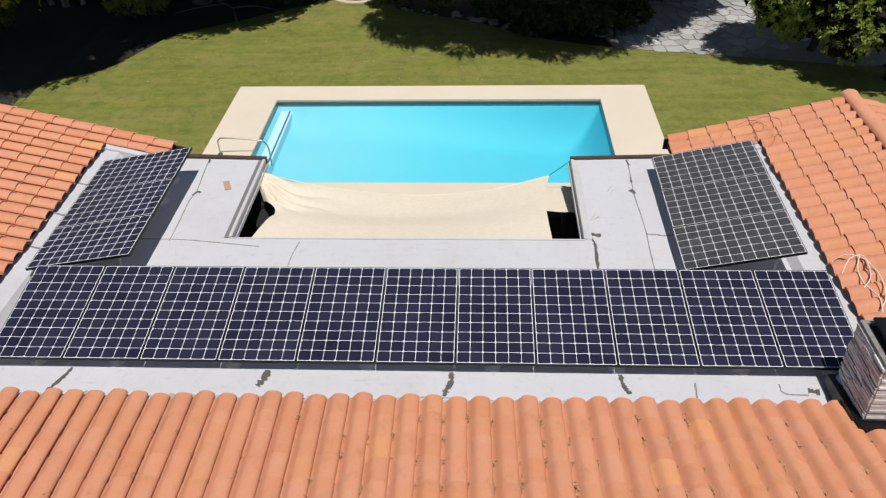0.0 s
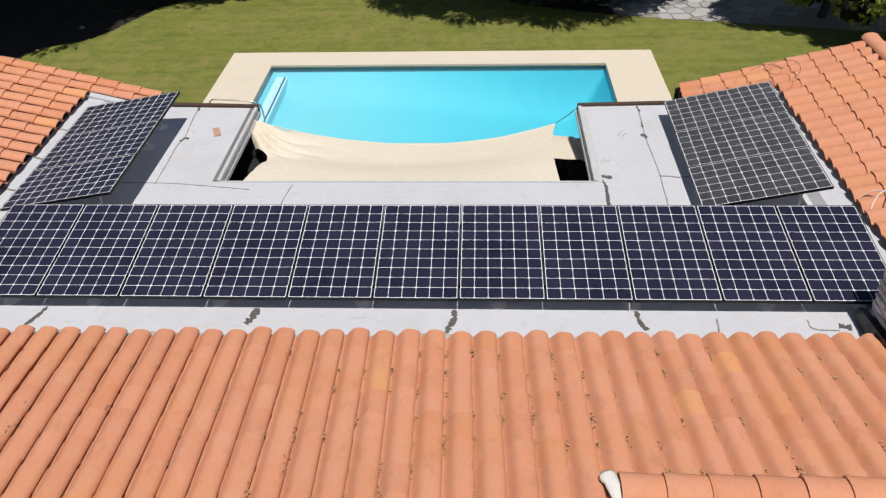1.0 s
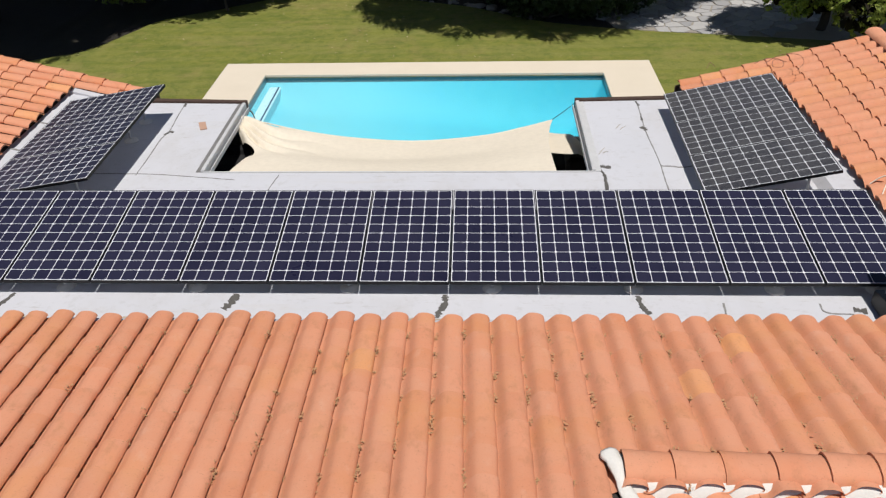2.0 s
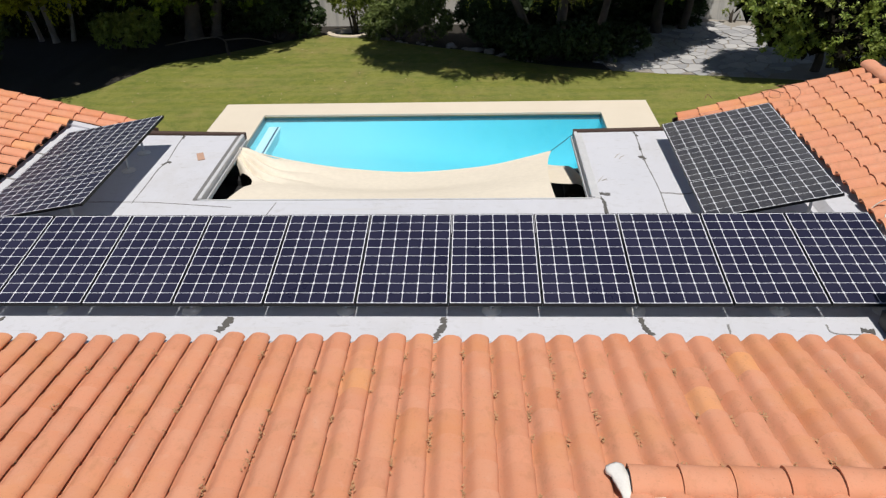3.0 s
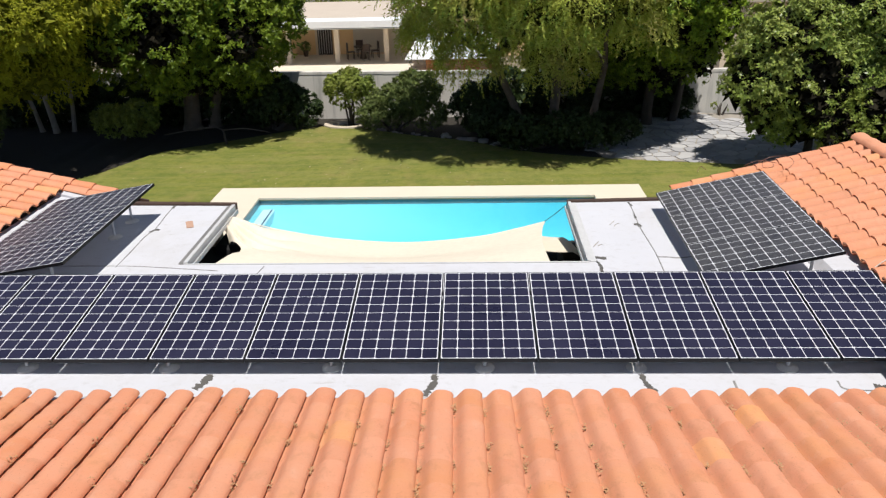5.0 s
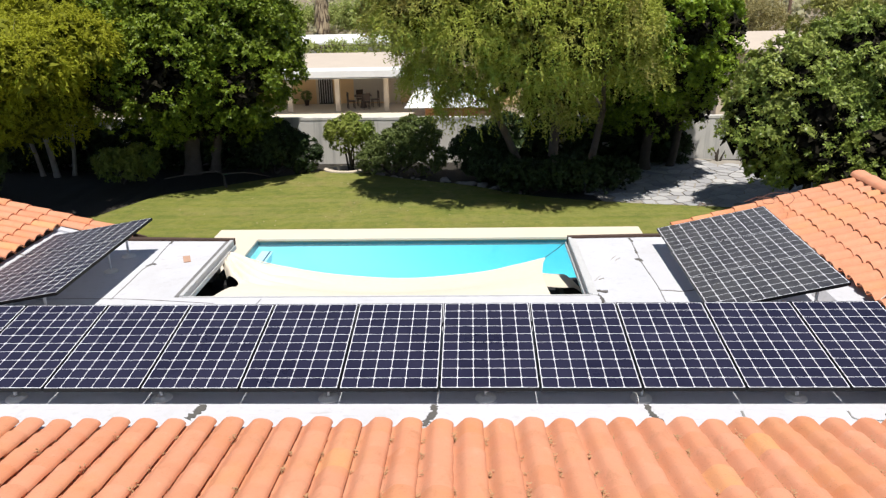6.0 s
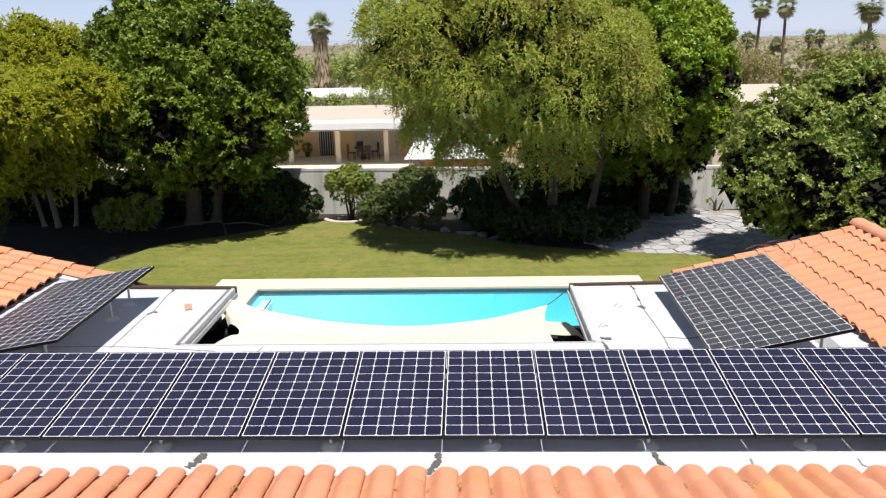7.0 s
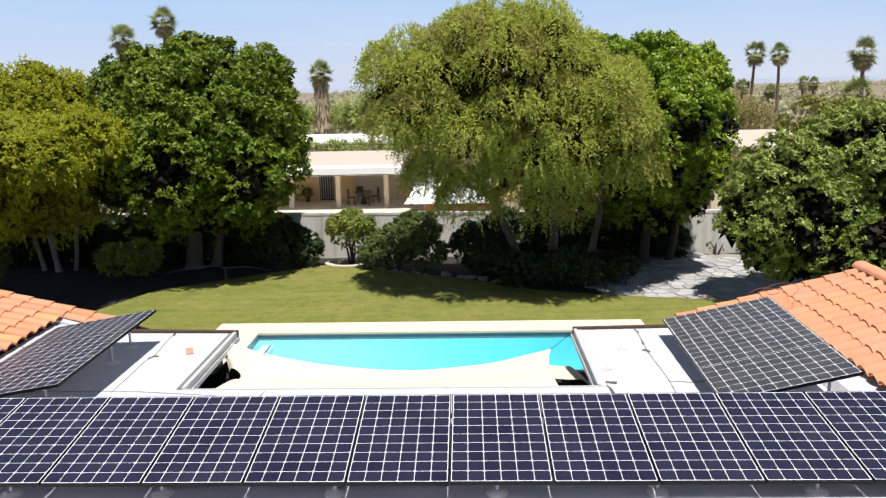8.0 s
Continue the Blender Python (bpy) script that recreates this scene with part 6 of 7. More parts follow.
bush("clipped_shrub", "small clipped round shrub on bare stems before the wall", [(-4.10, 27.4, 1.08, 0.88, 0.70, 0.64), (-3.95, 27.4, 0.70, 0.56, 0.50, 0.50), (-4.38, 27.4, 0.72, 0.46, 0.45, 0.46)], L_shade, 0.032, 51, stem=6)
bush("garden_shrub", "broad dark green shrub before the wall", [(-2.4, 26.76, 0.53, 1.04, 0.73, 0.78), (-1.62, 26.97, 1.00, 0.92, 0.75, 0.72), (-3.13, 26.66, 0.22, 0.73, 0.62, 0.57), (-1.26, 26.56, 0.27, 0.73, 0.62, 0.62)], L_bush, 0.036, 52)
bush("garden_shrub", "shrub under the pepper tree with shade in its leaf colour", [(0.62, 26.24, 0.58, 1.04, 0.83, 0.83), (1.03, 25.41, 0.17, 0.94, 0.73, 0.52)], L_hedge_shade, 0.040, 53)
bush("garden_shrub", "low spreading shrub at the lawn's edge with shade in its leaf colour", [(2.07, 23.95, 0.22, 1.04, 0.73, 0.57), (3.53, 23.85, 0.32, 1.14, 0.83, 0.62), (4.36, 23.64, 0.17, 0.62, 0.52, 0.47), (5.0, 24.2, 0.22, 0.75, 0.65, 0.55)], L_hedge_shade, 0.040, 54)
bush("garden_shrub", "rounded hedge shrub under the ficus with shade in its leaf colour", [(-6.88, 27.08, 0.69, 1.04, 0.73, 0.94), (-5.84, 27.08, 0.37, 0.73, 0.62, 0.73)], L_hedge_shade, 0.040, 55)
bush("garden_shrub", "low grey-green shrub between the trees", [(-12.08, 25.83, 0.32, 0.94, 0.62, 0.62), (-11.35, 25.93, 0.37, 0.73, 0.62, 0.62)], L_shade, 0.052, 56)
bush("garden_shrub", "dark shrub at the west edge of the lawn", [(-16.45, 24.58, 0.69, 1.14, 0.83, 1.04), (-17.91, 24.37, 0.89, 1.14, 0.94, 1.25)], L_bush, 0.058, 57)
bush("potted_sapling", "small yellowish sapling against the sunlit wall", [(9.46, 28.22, 0.11, 0.36, 0.26, 0.47)], L_shade, 0.040, 58)

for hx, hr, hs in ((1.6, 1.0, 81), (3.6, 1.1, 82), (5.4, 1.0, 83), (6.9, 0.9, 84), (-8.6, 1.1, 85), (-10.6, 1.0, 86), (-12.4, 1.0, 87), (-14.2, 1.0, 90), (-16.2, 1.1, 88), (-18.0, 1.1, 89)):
    bush("hedge_shrub", "shrub before the garden wall with deep shade in its leaf colour", [(hx, 28.1, 0.45, hr, 0.5, 1.15 if hx > 0 else 1.05), (hx + 0.7, 28.0, 0.2, 0.8, 0.5, 0.9 if hx > 0 else 0.6)], L_hedge_shade, 0.06, hs)


def build_dead_branch():
    ob = thing("fallen_branch", "pale bare fallen branch lying at the lawn's edge", "branch", (-8.1, 25.2, -0.23))
    for pts, r in (([(0.15, -0.5, 0.03), (-0.05, 0.0, 0.08), (-0.3, 0.6, 0.2), (-0.9, 1.0, 0.3)], 0.05), ([(-0.3, 0.6, 0.2), (0.5, 0.7, 0.22), (1.4, 0.5, 0.12)], 0.03), ([(-0.6, 0.85, 0.25), (-1.4, 0.7, 0.2), (-2.3, 0.4, 0.1)], 0.035)):
        p = smooth_line(pts, 5)
        part("limb", bm_tube(p, [r * (1 - 0.6 * k / len(p)) for k in range(len(p))], 7), M_bark, ob, smooth=True)


build_dead_branch()

# ---- palms ----
def palm(x, y, zg, ztop, r, crown, seed, skirt=1.0, label="tall fan palm with a shaggy brown skirt", shag=0):
    ob = thing("fan_palm", label, "palm tree", (x, y, zg), "palms behind the garden")
    rnd = random.Random(seed)
    h = ztop - zg
    lean = rnd.uniform(-0.03, 0.03) * h
    pts = smooth_line([(0, 0, -0.3), (lean * 0.3, 0, h * 0.5), (lean, 0, h)], 6)
    part("trunk", bm_tube(pts, [r * (1.25 - 0.45 * k / (len(pts) - 1)) for k in range(len(pts))], 9), M_palmbark, ob, smooth=True)
    def fronds(n, lo, hi, ln, mat, name, reach=0.42):
        vs = []
        for k in range(n):
            az = rnd.uniform(0, 2 * math.pi)
            el = rnd.uniform(lo, hi)
            d = Vector((math.cos(az) * math.cos(el), math.sin(az) * math.cos(el), math.sin(el)))
            L = ln * rnd.uniform(0.75, 1.1)
            o = Vector((lean, 0, h)) + d * L * 0.08
            hub = o + d * L * reach + Vector((0, 0, -0.05 * L))
            side = d.cross(Vector((0, 0, 1))).normalized()
            up = side.cross(d)
            w = 0.015 * L
            vs += [o - side * w, o + side * w, hub + side * w, hub - side * w]
            for q in range(15):
                a = (q - 7) / 7 * 1.5
                e = (d * math.cos(a) + side * math.sin(a)) * L * 0.55 * (1 - 0.10 * abs(a)) + Vector((0, 0, -0.20 * L * (0.5 + 0.5 * abs(a))))
                pw = e.cross(up).normalized() * L * 0.026
                vs += [hub - pw * 0.4, hub + e * 0.45 - pw, hub + e, hub + e * 0.45 + pw]
        part(name, quads_mesh(name, [tuple(v) for v in vs], mat), None, ob)
    fronds(36, -0.55, 1.5, crown * 0.9, L_palm, "crown", 0.38)
    fronds(30, -1.35, -0.1, crown * 0.85, L_palmold, "hanging_fronds", 0.36)
    fronds(int(20 * skirt), -1.5, -1.0, crown * 0.9, L_palmdry, "skirt", 0.3)
    if shag:
        vs = []
        for k in range(shag):
            az, z0, ln = rnd.uniform(0, 2 * math.pi), h * rnd.uniform(0.12, 0.98), rnd.uniform(0.7, 1.6)
            c, n = math.cos(az), math.sin(az)
            q = r * rnd.uniform(0.95, 1.25)
            w = rnd.uniform(0.05, 0.13)
            mx = lean * z0 / h
            vs += [(mx + c * q * 0.9, n * q * 0.9, z0), (mx + c * q * 1.15 - n * w, n * q * 1.15 + c * w, z0 - ln * 0.5), (mx + c * q * 1.3, n * q * 1.3, z0 - ln), (mx + c * q * 1.15 + n * w, n * q * 1.15 - c * w, z0 - ln * 0.5)]
        part("dead_fronds", quads_mesh("dead_fronds", vs, L_palmdry), None, ob, "dry grey-brown fronds hanging down the trunk")
    return ob


palm(-16.3, 90, -1.3, 7.7, 0.60, 2.3, 1, 2.4, "thick fan palm with dead fronds down its whole trunk", 420)
palm(39.5, 110, -1.3, 9.6, 0.2, 2.3, 2)
palm(43.2, 110, -1.3, 9.4, 0.2, 2.1, 3, 1.5)
palm(42.3, 85, -1.3, 8.6, 0.22, 2.3, 4)
palm(34.4, 70, -1.3, 4.6, 0.3, 2.4, 5, 0.6, "shorter green fan palm behind the trees")
palm(-45.6, 105, -1.3, 13.0, 0.3, 2.9, 6, 0.6)
palm(-39.6, 105, -1.3, 15.3, 0.3, 2.7, 7, 0.6)
for k, (x, y, z) in enumerate(((80, 190, 5.0), (83.5, 192, 4.6), (52, 150, 4.6), (61, 160, 3.4), (72, 150, 3.6), (86, 150, 4.2), (-62, 200, 6.0))):
    palm(x, y, -1.3, z, 0.3, 2.3, 20 + k, 0.5, "distant fan palm in the haze")

# ---- the neighbours' houses ----
def build_neighbour():
    FZ = -1.1
    h = thing("neighbour_house", "low neighbouring house with a deep porch and pale flat roof", "house", (-7.5, 46, FZ))
    o = Vector((-7.5, 46, FZ))
    def P(name, bm, mat, label="", parent=None):
        bmesh.ops.translate(bm, verts=bm.verts, vec=-o)
        return part(name, bm, mat, parent or h, label)
    # the slab runs on unseen to the south to bounce light in
    P("patio_slab", bm_box(-14, -2.2, 39.5, 49.2, FZ - 0.5, FZ + 0.02), M_deck, "bright cream patio slab")
    P("wall", bm_box(-14, 4.0, 49.2, 49.4, FZ - 0.3, 1.1), M_tan_wall, "ochre porch wall")
    P("side_wall", bm_box(-14.2, -14.0, 45.6, 54, FZ - 0.3, 1.1), M_tan_wall)
    bm = bmesh.new()
    prism(bm, [(-14.6, 45.3, 0.0), (-1.9, 45.3, 0.0), (-1.9, 54.5, 0.16), (-14.6, 54.5, 0.16)], 1.02, 1.47)
    P("roof", bm, M_tan_roof, "tan gravel roof")
    bm = bmesh.new()
    prism(bm, [(-14.7, 44.55, -0.07), (-1.8, 44.55, -0.07), (-1.8, 45.6, 0.01), (-14.7, 45.6, 0.01)], 1.08, 1.52)
    P("porch_roof_edge", bm, M_white_paint, "wide white porch roof edge")
    # white panel added under the roof to brighten the porch wall
    P("porch_bounce_panel", bm_box(-13.9, -2.0, 44.7, 49.19, 0.985, 1.015), M_white_paint, "white panel added to bounce light into the porch")
    for x in (-13.3, -10.5, -7.62, -4.70):
        P("post", bm_box(x - 0.14, x + 0.14, 45.9, 46.18, FZ, 0.98), M_cream_paint, "cream square porch post")
    d = P("screen_door", bm_box(-9.35, -8.45, 49.12, 49.19, FZ + 0.02, 0.95), M_darkdoor, "dark iron security screen door")
    for k in range(6):
        P("bar", bm_box(-9.28 + k * 0.15, -9.25 + k * 0.15, 49.08, 49.12, FZ + 0.1, 0.9), M_galv, "", d)
    P("door_trim", bm_box(-9.5, -9.36, 49.1, 49.19, FZ + 0.02, 1.02), M_cream_paint)
    w = P("sliding_window", bm_box(-7.1, -5.2, 49.13, 49.19, FZ + 0.1, 0.95), M_curtain, "wide sliding window with pale curtains")
    P("window_frame", bm_box(-5.22, -5.1, 49.1, 49.19, FZ + 0.05, 1.0), M_cream_paint, "", w)
    P("door", bm_box(-4.95, -4.15, 49.13, 49.19, FZ + 0.02, 0.95), M_cream_paint, "cream flush door")
    w = P("window", bm_box(-3.5, -2.4, 49.13, 49.19, FZ + 0.6, 0.9), M_curtain, "square window with a pale blind")
    P("window_frame", bm_box(-3.6, -2.3, 49.15, 49.195, FZ + 0.5, 1.0), M_cream_paint, "", w)
    # porch table and chairs
    t = thing("porch_table", "dark round wooden table on the neighbouring porch", "table", (-6.3, 47.4, FZ + 0.02))
    part("tabletop", bm_tube([(0, 0, 0.70), (0, 0, 0.75)], 0.55, 18), M_furn, t)
    part("leg", bm_tube([(0, 0, 0), (0, 0, 0.70)], [0.22, 0.06], 10), M_furn, t)
    ch = thing("porch_chair", "dark wooden chair at the round porch table", "chair", group="chairs at the porch table")
    part("seat", bm_box(-0.22, 0.22, -0.22, 0.22, 0.42, 0.47), M_furn, ch)
    part("backrest", bm_box(-0.22, 0.22, 0.19, 0.23, 0.55, 0.98), M_furn, ch)
    for x in (-0.2, 0.16):
        for y in (-0.2, 0.19):
            part("leg", bm_box(x, x + 0.04, y, y + 0.04, 0, 0.97 if y > 0 else 0.42), M_furn, ch)
    for k, a in enumerate((0, 90, 180, 270)):
        m = pose(-6.3, 47.4, FZ + 0.02, 0, 0, a + 20) @ pose(0, 0.75, 0)
        if k == 0:
            ch.matrix_basis = m
        else:
            copy_thing(ch, m)
    pot = thing("flower_pot", "dark flower pot with a small plant on the porch", "plant pot", (-10.05, 48.6, FZ + 0.02))
    part("pot", bm_tube([(0, 0, 0), (0, 0, 0.35)], [0.12, 0.18], 12), M_furn, pot)
    part("plant", quads_mesh("plant", leaf_cloud([(0, 0, 0.62, 0.3, 0.3, 0.28)], 40, 18, 0.06, 0.12, 91), L_bush), None, pot)
    # lower annex with a white sloping roof
    a = thing("garden_annex", "low annex with a white sloping metal roof and burnt orange wall", "outbuilding", (1, 44, FZ))
    bm = bmesh.new()
    prism(bm, [(-4.3, -2.2, -0.16), (0.7, -2.2, -0.16), (0.7, 2.2, 0.72), (-3.7, 2.2, 0.72)], 0.82, 0.95)
    part("roof", bm, M_white_paint, a, "white sloping roof")
    part("wall", bm_box(-3.2, 0.5, -1.6, 2.0, -0.3, 0.80), M_orange, a, "burnt orange wall")
    for x in (-2.4, -1.6, -0.3):
        part("crate", bm_box(x, x + 0.45, -1.75, -1.61, 0.2, 0.55), M_chip, a)


build_neighbour()


def far_house(x0, x1, y0, y1, zg, zr, roof_mat, label, wallmat):
    h = thing("far_house", label, "house", (x0, y0, zg))
    part("wall", bm_box(0, x1 - x0, 0, y1 - y0, -0.3, zr - zg - 0.35), wallmat, h)
    bm = bmesh.new()
    w, d = x1 - x0, y1 - y0
    prism(bm, [(-0.5, -0.5, 0), (w + 0.5, -0.5, 0), (w + 0.5, d + 0.5, 0), (-0.5, d + 0.5, 0)], zr - zg - 0.35, zr - zg - 0.2)
    lo = [(-0.5, -0.5), (w + 0.5, -0.5), (w + 0.5, d + 0.5), (-0.5, d + 0.5)]
    hi = [(w * 0.25, d * 0.5), (w * 0.75, d * 0.5)]
    b = [bm.verts.new((x, y, zr - zg - 0.2)) for x, y in lo]
    t = [bm.verts.new((x, y, zr - zg + 0.35)) for x, y in hi]
    for q in ((b[0], b[1], t[1], t[0]), (b[1], b[2], t[1]), (b[2], b[3], t[0], t[1]), (b[3], b[0], t[0])):
        bm.faces.new(q)
    part("roof", bm, roof_mat, h)
    for k in range(3):
        part("window", bm_box(w * (0.2 + 0.25 * k), w * (0.2 + 0.25 * k) + 1.1, -0.03, 0.0, 0.9, 1.9), M_glasspane, h)


far_house(-21, -7, 80, 88, -1.3, 0.72, M_white_paint, "white-roofed house half hidden by trees", M_white_paint)
far_house(12.6, 19, 39, 47, -1.3, 3.0, M_tan_roof, "house with a pale tan hipped roof behind the citrus trees", M_cream_paint)
far_house(-48, -34, 70, 80, -1.3, 1.6, M_tan_roof, "tan-roofed house beyond the trees", M_tan_wall)

tree("palo_verde_tree", "hazy yellow-green palo verde behind the far house", [(-11, 97, 0, 0, 1.2, 0.2)],
     [(-13.0, 97, 2.4, 3.6, 2.5, 2.2), (-8.5, 98, 2.6, 4.5, 2.5, 2.2), (-3.0, 99, 2.2, 4.0, 2.5, 2.0), (-19, 99, 2.0, 4.0, 2.5, 1.8)], L_desert, M_bark, 0.8, 0.16, 61, core=0.6, clump=1.3, fill=0.9, weep=(4.5, 1.5, 0.16, 0.06, 9, 0.35, -0.35))
tree("palo_verde_tree", "yellow-green shrubby tree before the far house", [(-14, 76, 0, 0, 0.4, 0.15)],
     [(-16, 76, -0.1, 2.5, 1.0, 0.9), (-11, 76, 0.0, 3.2, 1.0, 1.0), (-7, 76, 0.4, 2.5, 1.0, 1.4)], L_desert, M_bark, 0.5, 0.12, 62, core=0.6, clump=0.6, fill=1.0, weep=(9, 0.8, 0.11, 0.045, 9, 0.4, -0.3))
tree("mesquite_tree", "brownish wispy mesquite beyond the garden wall", [(21.8, 62, 0, 0, 1.5, 0.2)],
     [(21.2, 62, 2.8, 1.7, 1.6, 2.2), (23.2, 63, 2.6, 1.5, 1.5, 2.0), (19.0, 62, 1.9, 1.6, 1.6, 1.8)], L_scrub, M_bark, 0.6, 0.15, 63, core=0.5, clump=0.7, fill=0.9, weep=(16, 0.9, 0.09, 0.032, 10, 0.35, -0.5))
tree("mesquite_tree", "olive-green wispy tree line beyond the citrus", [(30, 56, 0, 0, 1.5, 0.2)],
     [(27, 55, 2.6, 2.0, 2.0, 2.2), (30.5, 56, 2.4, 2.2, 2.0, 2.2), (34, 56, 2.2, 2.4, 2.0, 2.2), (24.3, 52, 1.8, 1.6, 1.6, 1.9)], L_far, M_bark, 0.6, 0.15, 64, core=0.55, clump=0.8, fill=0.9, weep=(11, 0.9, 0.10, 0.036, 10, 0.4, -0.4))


def build_far_woods():
    rng = np.random.default_rng(5)
    lobes = []
    for k in range(420):
        y = 105 + 620 * rng.random() ** 1.5
        x = (rng.random() - 0.5) * 1.5 * y
        h = rng.uniform(1.6, 3.2)
        lobes.append((x, y, ground_height(x, y) + h * 0.5, rng.uniform(5, 12), 3.0, h))
    me = quads_mesh("far_woods", leaf_cloud(lobes, 6500, 9, 0.65, 1.4, 71, shell=0.4), L_far_haze)
    tagged(new("far_woods", me), "olive scrub and tree tops towards the horizon with haze in their colour", "woods", kind="stuff")
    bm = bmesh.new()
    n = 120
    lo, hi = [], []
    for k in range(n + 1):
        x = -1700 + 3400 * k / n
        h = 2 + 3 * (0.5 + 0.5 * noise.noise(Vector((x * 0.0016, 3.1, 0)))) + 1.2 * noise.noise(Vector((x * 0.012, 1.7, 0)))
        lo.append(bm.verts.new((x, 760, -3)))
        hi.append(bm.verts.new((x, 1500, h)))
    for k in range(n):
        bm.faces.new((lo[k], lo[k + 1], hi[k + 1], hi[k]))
    solid("backdrop", bm, M_hill, "low blue hills along the horizon with haze put into their colour", kind="structure", smooth=True)


build_far_woods()


def build_grass():
    rng = np.random.default_rng(9)
    n = 52000
    x = rng.uniform(-17, 13, n)
    ex, ey = np.array([p[0] for p in LAWN_EDGE]), np.array([p[1] for p in LAWN_EDGE])
    y = 12 + rng.random(n) * 16
    ok = (y < np.interp(x, ex, ey) - 0.05) & ~((x > DECK[0] - 0.02) & (x < DECK[1] + 0.02) & (y < DECK[3] + 0.02))
    x, y = x[ok], y[ok]
    n = len(x)
    a = rng.random(n) * 2 * np.pi
    s = rng.uniform(0.010, 0.026, n)
    b = np.stack([x, y, np.full(n, LAWN_Z - 0.005)], 1)
    w = np.stack([np.cos(a) * 0.010, np.sin(a) * 0.010, 0 * a], 1)
    tip = b + np.stack([rng.normal(0, 0.025, n), rng.normal(0, 0.025, n), s], 1)
    v = np.stack([b - w, b + w, tip], 1)
    me = quads_mesh("grass", v, L_grass, 3)
    tagged(new("grass", me), "short mown grass blades", "grass", kind="stuff")
    m = 260
    x = rng.uniform(-16, 12, m)
    y = 20.2 + rng.random(m) * 6
    ok = y < np.interp(x, ex, ey) - 0.1
    x, y = x[ok], y[ok]
    a = rng.random(len(x)) * 6.3
    u = np.stack([np.cos(a), np.sin(a), 0.3 * np.ones(len(x))], 1) * 0.03
    w = np.stack([-np.sin(a), np.cos(a), 0 * a], 1) * 0.018
    c = np.stack([x, y, np.full(len(x), LAWN_Z + 0.035)], 1)
    me = quads_mesh("fallen_leaves", np.stack([c - u, c + w, c + u, c - w], 1), L_palmdry)
    tagged(new("fallen_leaves", me), "scattered dry leaves on the lawn", "leaves", kind="stuff")


build_grass()

# ---- tile roofs, piece by piece ----
def roof_deck(pts):
    bm = bmesh.new()
    top = [bm.verts.new((p[0], p[1], p[2] - 0.035)) for p in pts]
    low = [bm.verts.new((p[0], p[1], p[2] - 0.13)) for p in pts]
    bm.faces.new(top)
    bm.faces.new(low[::-1])
    n = len(pts)
    for i in range(n):
        bm.faces.new((low[i], low[(i + 1) % n], top[(i + 1) % n], top[i]))
    return bm


def front_z(y):
    return 2.27 + (5.84 - y) * SLOPE


def place_tiles(parent, places, near):
    o = parent.location
    far = []
    for m, p in places:
        m = Matrix.Translation(-o) @ m
        if near(p):
            ob = part("roof_tile", TILE_MESH, None, parent)
            ob.matrix_basis = m
        else:
            far.append(m)
    if far:
        tile_bulk("tile_field", far, "terracotta barrel tiles", parent)


XRG, YRG, YTOP = 1.36, 3.50, 2.35    # where the lower ridge starts, its line, and the upper ridge line


